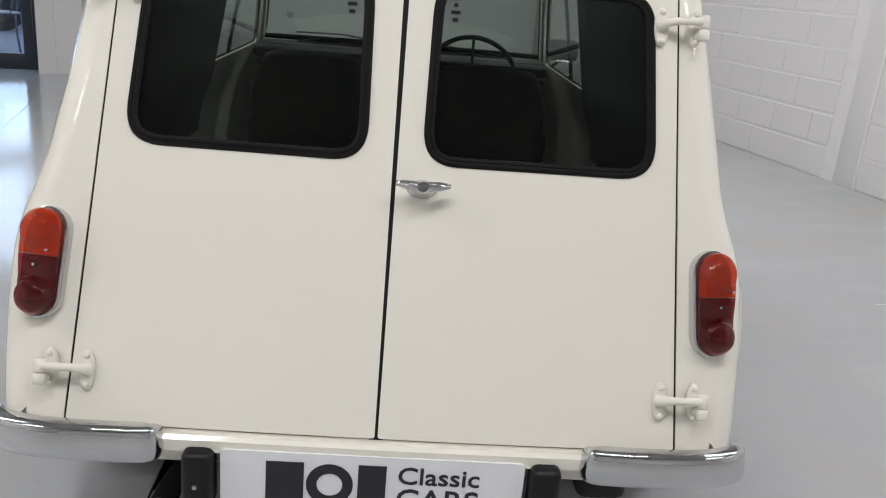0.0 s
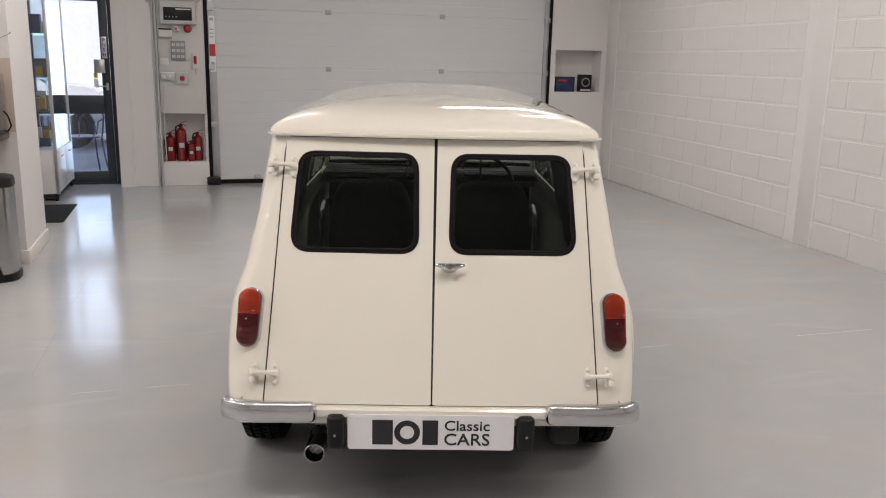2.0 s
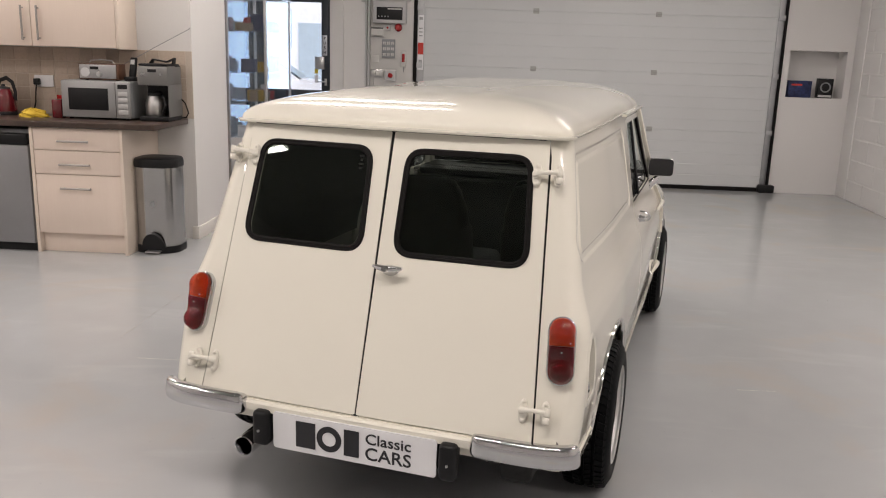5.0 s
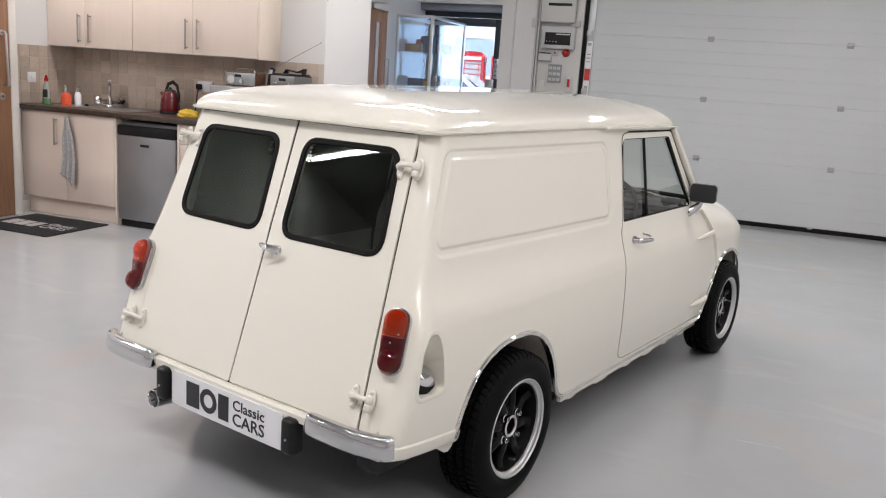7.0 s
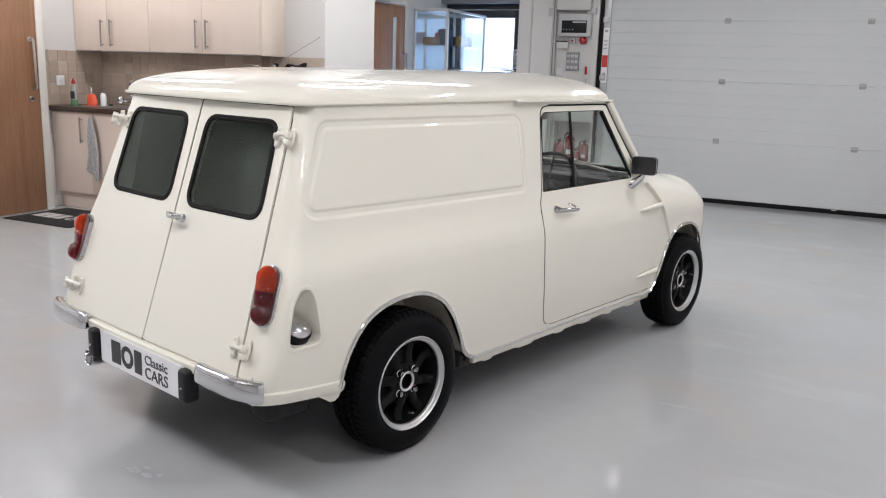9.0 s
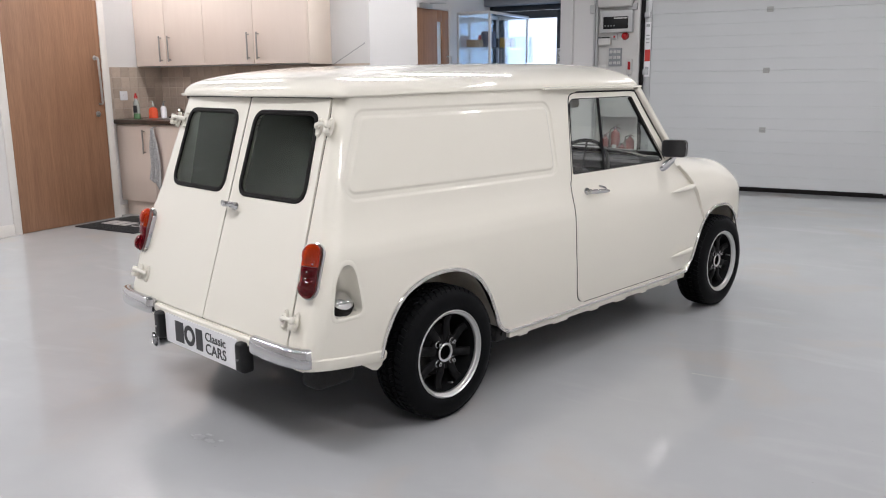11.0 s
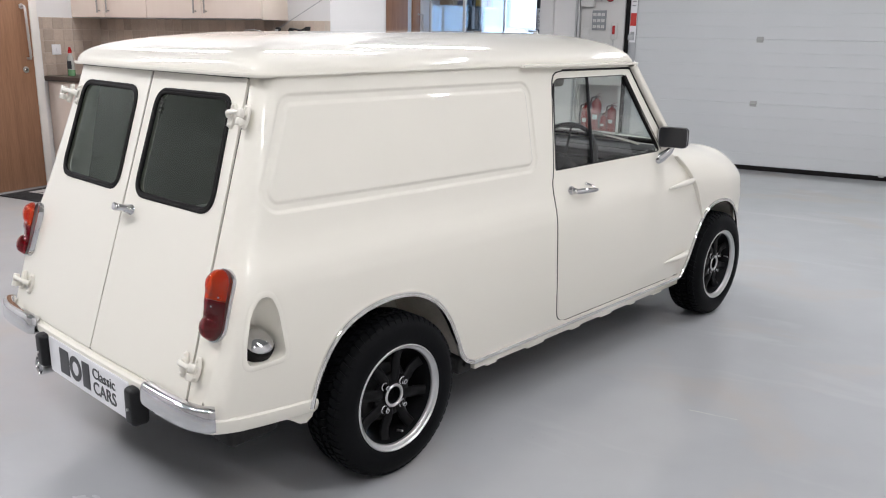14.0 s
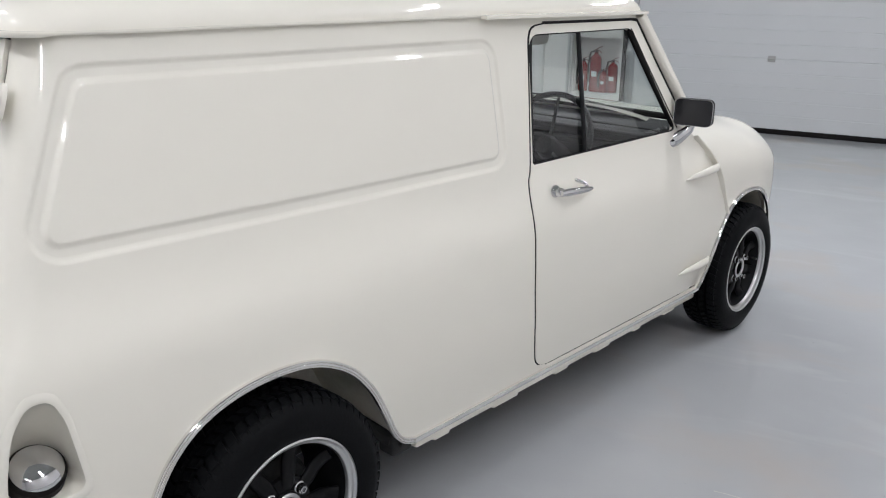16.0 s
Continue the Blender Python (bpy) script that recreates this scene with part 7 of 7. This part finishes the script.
solid("appliance_cable", Geo().tube([(-1.535, 4.90, 1.05), (-1.515, 4.92, 1.02), (-1.505, 4.95, 0.95), (-1.53, 4.97, 0.915), (-1.60, 4.985, 0.912)], 0.005, 8), RUBBER, "black power cable beside the coffee machine", "cable")

# sockets and switch on the tiles
b = solid("wall_socket", Geo().box(-2.665, -2.52, YW - 0.022, YW - 0.012, 1.10, 1.185, 0.004), PLATE_WHITE, "white double wall socket on the tiles", "socket")
part("plug", Geo().box(-2.655, -2.615, YW - 0.06, YW - 0.022, 1.115, 1.16, 0.006), BLACK_PLASTIC, b)
part("plug_cable", Geo().tube([(-2.635, YW - 0.05, 1.115), (-2.64, YW - 0.06, 1.06), (-2.65, YW - 0.05, 0.99), (-2.67, YW - 0.06, 0.91)], 0.005, 8), RUBBER, b)
b = solid("wall_switch", Geo().box(WEST + 0.0095, WEST + 0.020, 4.485, 4.571, 1.078, 1.164, 0.004), PLATE_WHITE, "white square switch on the tiles", "switch")
part("rocker", Geo().box(WEST + 0.019, WEST + 0.026, 4.520, 4.536, 1.108, 1.134, 0.002), PLATE_WHITE, b)

# pedal bin
bn = thing("pedal_bin", "tall brushed steel pedal bin with a black lid", "bin", pose(-1.625, 4.66, 0))
prof = rrect(-0.15, 0.15, -0.14, 0.14, 0.10, 8)
part("body", Geo().sweep([(0, 0, 0.045), (0, 0, 0.60)], prof, up=(0, 1, 0)), mat("dark_brushed_steel", (0.44, 0.44, 0.44), rough=0.2, metal=1.0, vary=0.08, grain=300, bump=0.03), bn)
part("base_ring", Geo().sweep([(0, 0, 0.0), (0, 0, 0.05)], rrect(-0.156, 0.156, -0.146, 0.146, 0.105, 8), up=(0, 1, 0)), BLACK_PLASTIC, bn)
part("lid", Geo().sweep([(0, 0, 0.60), (0, 0, 0.635), (0, 0, 0.655), (0, 0, 0.662)], rrect(-0.156, 0.156, -0.146, 0.146, 0.105, 8), up=(0, 1, 0), scale=[1.0, 1.0, 0.97, 0.88]), BLACK_PLASTIC, bn)
pedal = Geo()
arch = [(0.085 * math.cos(a), -0.148 - 0.012 * math.sin(a), 0.02 + 0.13 * math.sin(a)) for a in np.linspace(0, math.pi, 14)]
pedal.add(arch + [(x, y - 0.035 * math.sin(i / 13 * math.pi), z * 0.98) for i, (x, y, z) in enumerate(arch)] + [(0, -0.15, 0.02)], [(i, i + 1, 14 + i + 1, 14 + i) for i in range(13)] + [(28, 14 + i, 14 + i + 1) for i in range(13)])
part("pedal_recess", pedal, BLACK_PLASTIC, bn, angle=60)
part("pedal", Geo().box(-0.05, 0.05, -0.20, -0.14, 0.012, 0.024, 0.004), STEEL, bn)
part("hand_mark", Geo().box(-0.012, 0.012, -0.1415, -0.14, 0.33, 0.37), BOXGREY, bn)


# ---------------------------------------------------------------- outside the glazed door
PAVING = mat("pale_paving", (0.72, 0.73, 0.75), rough=0.8, vary=0.12, scale=1.5, grain=40, bump=0.2)
setting("ground", Geo().box(-60, 40, 8.9, 90, -0.12, -0.02), PAVING, "pale grey paved forecourt outside", "ground")
# Wall colours whitened and blued to stand in for the outdoor glare.
BRICKS = mat("glare_brick", (0.86, 0.88, 0.92), rough=0.85, vary=0.08, scale=12, grain=60, bump=0.4)
out_wall = thing("brick_building", "brick building with pale windows across the forecourt", "building", pose(0, 0, 0))
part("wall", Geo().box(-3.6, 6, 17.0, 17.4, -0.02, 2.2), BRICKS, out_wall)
part("upper_wall", Geo().box(-3.6, 6, 17.02, 17.4, 2.2, 6.0), mat("glare_render", (0.88, 0.90, 0.94), rough=0.8, vary=0.05), out_wall)
part("door", Geo().box(-3.45, -2.9, 16.97, 17.0, 0, 2.0), mat("blue_grey_paint", (0.45, 0.55, 0.62), rough=0.4), out_wall)
TEL_RED = mat("kiosk_red", (0.62, 0.02, 0.03), rough=0.35, vary=0.05)


def make_kiosk(at):
    k = thing("telephone_kiosk", "red cast-iron telephone kiosk with small panes", "telephone box", at, "telephone kiosks")
    g = Geo()
    for x in (-0.42, 0.42):
        for y in (-0.42, 0.42):
            g.box(x - 0.04, x + 0.04, y - 0.04, y + 0.04, 0, 2.15, 0.005)
    for z in np.linspace(0.35, 1.95, 9):
        for s in (-1, 1):
            g.box(-0.4, 0.4, s * 0.42 - 0.012, s * 0.42 + 0.012, z - 0.012, z + 0.012)
            g.box(s * 0.42 - 0.012, s * 0.42 + 0.012, -0.4, 0.4, z - 0.012, z + 0.012)
    for q in (-0.28, 0.28):
        for s in (-1, 1):
            g.box(q - 0.012, q + 0.012, s * 0.42 - 0.012, s * 0.42 + 0.012, 0.3, 2.0)
            g.box(s * 0.42 - 0.012, s * 0.42 + 0.012, q - 0.012, q + 0.012, 0.3, 2.0)
    part("frame", g, TEL_RED, k)
    part("plinth", Geo().box(-0.47, 0.47, -0.47, 0.47, 0, 0.30, 0.01), TEL_RED, k)
    part("fascia", Geo().box(-0.47, 0.47, -0.47, 0.47, 2.05, 2.28, 0.01), TEL_RED, k)
    part("sign_panel", Geo().box(-0.38, 0.38, -0.48, -0.469, 2.10, 2.23), PLATE_WHITE, k)
    dome = Geo()
    n = 12
    vv = []
    for j in range(n + 1):
        for i in range(n + 1):
            x, y = i / n * 2 - 1, j / n * 2 - 1
            vv.append((x * 0.46, y * 0.46, 2.28 + 0.17 * math.sqrt(max(0, 1 - max(abs(x), abs(y)) ** 2))))
    dome.add(vv, [(j * (n + 1) + i, j * (n + 1) + i + 1, (j + 1) * (n + 1) + i + 1, (j + 1) * (n + 1) + i) for j in range(n) for i in range(n)])
    part("roof", dome, TEL_RED, k)
    part("pane", Geo().box(-0.40, 0.40, -0.40, 0.40, 0.3, 2.05), mat("kiosk_pane", (0.5, 0.55, 0.6), rough=0.1) if "kiosk_pane" not in bpy.data.materials else bpy.data.materials["kiosk_pane"], k)
    return k


make_kiosk(pose(-9.15, 31.0, -0.02, 0, 0, 10))
make_kiosk(pose(-8.05, 31.6, -0.02, 0, 0, 10))

# pale hall across the road, backdrop over the sky, daylight's blue in its colour
hall = thing("pale_hall", "white rendered hall with a row of windows far across the road", "building", pose(-12, 44, -0.02))
HALL_WHITE = mat("daylit_render", (0.80, 0.85, 0.92), rough=0.8, vary=0.04, scale=0.6)
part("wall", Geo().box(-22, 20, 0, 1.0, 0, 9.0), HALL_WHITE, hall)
part("roof_edge", Geo().box(-22.2, 20.2, -0.2, 1.2, 9.0, 9.35, 0.02), LIGHTGREY, hall)
for i in range(9):
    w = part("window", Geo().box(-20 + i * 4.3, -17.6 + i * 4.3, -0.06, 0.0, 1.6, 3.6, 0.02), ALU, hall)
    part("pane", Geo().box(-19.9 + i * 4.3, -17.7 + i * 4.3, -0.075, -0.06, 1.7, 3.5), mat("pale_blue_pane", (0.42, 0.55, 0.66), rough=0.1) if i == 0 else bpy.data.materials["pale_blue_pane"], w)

# parked car outside
CAR_SILVER = mat("silver_car_paint", (0.80, 0.81, 0.83), rough=0.25, metal=0.2, coat=0.6, vary=0.02)
CAR_GLASS = mat("car_window", (0.10, 0.13, 0.17), rough=0.05, vary=0.1, coat=0.5)
pc = thing("parked_car", "white hatchback parked on the forecourt", "car", pose(-3.5, 13.4, -0.02, 0, 0, 188))
g = Geo()
xs = [-2.0, -1.95, -1.5, -0.9, -0.3, 0.5, 1.1, 1.6, 1.95, 2.0]
tops = [0.45, 0.75, 0.92, 0.98, 1.42, 1.46, 1.40, 1.05, 0.95, 0.5]
rows = []
for x, h in zip(xs, tops):
    rows.append([(x, s * 0.82 * (1 if z < 0.9 else 0.8), z) for s, z in ((-1, 0.22), (-1, min(h, 0.6)), (-1, min(h, 0.95)), (-0.95, h), (0, h + 0.02), (0.95, h), (1, min(h, 0.95)), (1, min(h, 0.6)), (1, 0.22))])
g.add([p for r in rows for p in r], [(j * 9 + i, j * 9 + i + 1, (j + 1) * 9 + i + 1, (j + 1) * 9 + i) for j in range(9) for i in range(8)] + [tuple(range(9)), tuple(range(81, 90))])
part("body", g, CAR_SILVER, pc, angle=50)
for s in (-1, 1):
    part("side_window", Geo().add([(-0.78, s * 0.80, 0.97), (-0.28, s * 0.68, 1.36), (1.0, s * 0.68, 1.36), (1.45, s * 0.79, 1.0)], [(0, 1, 2, 3)]), CAR_GLASS, pc)
    for x in (-1.25, 1.3):
        w = part("wheel", Geo().lathe([(0, 0.1), (0.2, 0.1), (0.21, 0.12), (0.31, 0.11), (0.32, 0.08), (0.32, -0.08), (0, -0.08)], 28, pose(x, s * 0.76, 0.32, -90 * s)), TYRE, pc)
part("windscreen", Geo().add([(-0.93, -0.62, 1.0), (-0.93, 0.62, 1.0), (-0.36, 0.55, 1.40), (-0.36, -0.55, 1.40)], [(0, 1, 2, 3)]), CAR_GLASS, pc)

# bistro chairs and table outside
BLUE_METAL = mat("painted_metal_tube", (0.07, 0.10, 0.22), rough=0.35, metal=0.2)


def make_bistro_chair(at):
    c = thing("bistro_chair", "dark tubular metal garden chair outside the door", "chair", at, "bistro chairs")
    part("seat", Geo().lathe([(0, 0.45), (0.19, 0.45), (0.2, 0.46), (0.19, 0.47), (0, 0.47)], 24), BLUE_METAL, c)
    for s in (-1, 1):
        part("front_leg", Geo().tube([(s * 0.17, -0.15, 0.455), (s * 0.19, -0.18, 0.2), (s * 0.22, -0.21, 0.0)], 0.011, 8), BLUE_METAL, c)
        part("back_leg", Geo().tube([(s * 0.17, 0.15, 0.455), (s * 0.19, 0.19, 0.2), (s * 0.22, 0.25, 0.0)], 0.011, 8), BLUE_METAL, c)
    part("back_hoop", Geo().tube([(-0.18, 0.14, 0.46), (-0.20, 0.19, 0.70), (-0.14, 0.22, 0.88), (0, 0.23, 0.93), (0.14, 0.22, 0.88), (0.20, 0.19, 0.70), (0.18, 0.14, 0.46)], 0.011, 8), BLUE_METAL, c)
    part("back_scroll", Geo().tube([(-0.08, 0.15, 0.47), (-0.09, 0.20, 0.65), (0, 0.225, 0.80), (0.09, 0.20, 0.65), (0.08, 0.15, 0.47)], 0.008, 8), BLUE_METAL, c)
    part("arm_loop", Geo().tube([(-0.20, 0.19, 0.68), (-0.26, 0.0, 0.68), (-0.22, -0.15, 0.62), (-0.19, -0.16, 0.46)], 0.010, 8).tube([(0.20, 0.19, 0.68), (0.26, 0.0, 0.68), (0.22, -0.15, 0.62), (0.19, -0.16, 0.46)], 0.010, 8), BLUE_METAL, c)
    return c


make_bistro_chair(pose(-1.65, 9.75, -0.02, 0, 0, 200))
make_bistro_chair(pose(-2.45, 10.3, -0.02, 0, 0, 70))
make_bistro_chair(pose(-2.75, 9.6, -0.02, 0, 0, 120))
tb = thing("bistro_table", "round metal garden table outside the door", "table", pose(-2.1, 9.95, -0.02))
part("tabletop", Geo().lathe([(0, 0.70), (0.33, 0.70), (0.34, 0.71), (0.33, 0.722), (0, 0.722)], 32), ALU, tb)
for a in (0, 120, 240):
    part("leg", Geo().tube([(0.05 * math.cos(radians(a)), 0.05 * math.sin(radians(a)), 0.70), (0.04 * math.cos(radians(a)), 0.04 * math.sin(radians(a)), 0.35), (0.26 * math.cos(radians(a)), 0.26 * math.sin(radians(a)), 0.0)], 0.012, 8), BLUE_METAL, tb)


# ---------------------------------------------------------------- pieces: tiles and blocks
TILE = mat("tumbled_stone_tile", (0.47, 0.385, 0.315), rough=0.5, vary=0.10, scale=25, grain=120, bump=0.2, per_object=0.13)
GROUT = mat("tile_grout", (0.54, 0.465, 0.395), rough=0.85, vary=0.08, grain=100, bump=0.2)
splash = setting("splashback", Geo().box(WEST + 0.006, -1.49, YW - 0.006, YW + 0.002, 0.905, 1.385).box(WEST - 0.001, WEST + 0.006, 4.335, YW - 0.006, 0.905, 1.385), GROUT, "beige tumbled stone tiles behind the worktop", "tiles")


def piece(w, h, d, bevel):
    """A block with eased edges, its face towards -y, its back on the plane y = 0."""
    g = Geo()
    b = bevel
    g.add([(-w / 2, 0, -h / 2), (w / 2, 0, -h / 2), (w / 2, 0, h / 2), (-w / 2, 0, h / 2),
           (-w / 2, -d + b, -h / 2), (w / 2, -d + b, -h / 2), (w / 2, -d + b, h / 2), (-w / 2, -d + b, h / 2),
           (-w / 2 + b, -d, -h / 2 + b), (w / 2 - b, -d, -h / 2 + b), (w / 2 - b, -d, h / 2 - b), (-w / 2 + b, -d, h / 2 - b)],
          [(8, 9, 10, 11), (4, 5, 9, 8), (5, 6, 10, 9), (6, 7, 11, 10), (7, 4, 8, 11), (0, 1, 5, 4), (1, 2, 6, 5), (2, 3, 7, 6), (3, 0, 4, 7)])
    return mesh("piece", g.v, g.f, 25)


tile_me = piece(0.0945, 0.0920, 0.0035, 0.0015)
tile_me.materials.append(TILE)
rt = random.Random(7)
for j in range(5):
    z = 0.905 + 0.048 + j * 0.096
    for i in range(28):
        x = WEST + 0.055 + i * 0.098
        if x > -1.54:
            break
        part("tile", tile_me, None, splash, at=pose(x + rt.uniform(-0.001, 0.001), YW - 0.0055, z + rt.uniform(-0.001, 0.001), rt.uniform(-0.5, 0.5), rt.uniform(-0.7, 0.7), 0))
    for i in range(7):
        y = YW - 0.06 - i * 0.098
        part("tile", tile_me, None, splash, at=pose(WEST + 0.0055, y, z, 0, rt.uniform(-0.7, 0.7), 90))

block_me = piece(0.436, 0.211, 0.014, 0.005)
block_me.materials.append(BLOCK)
rb = random.Random(11)
half_me = piece(0.21, 0.211, 0.014, 0.005)
half_me.materials.append(BLOCK)
for j in range(14):
    z = 0.11 + j * 0.2265
    for lo, hi in ((-3.985, -0.30), (-9.2, -4.214)):
        y = hi - (0 if j % 2 == 0 else 0.2255)
        if j % 2:
            part("block", half_me, None, wall_right, at=pose(0.0155, hi - 0.108, z, 0, 0, 270) )
        while y - 0.436 > lo:
            part("block", block_me, None, wall_right, at=pose(0.0155 + rb.uniform(-0.0012, 0.0012), y - 0.2215, z + rb.uniform(-0.0015, 0.0015), rb.uniform(-0.15, 0.15), rb.uniform(-0.15, 0.15), 270))
            y -= 0.446
        if y - lo > 0.22:
            part("block", half_me, None, wall_right, at=pose(0.0155, y - 0.108, z, 0, 0, 270))
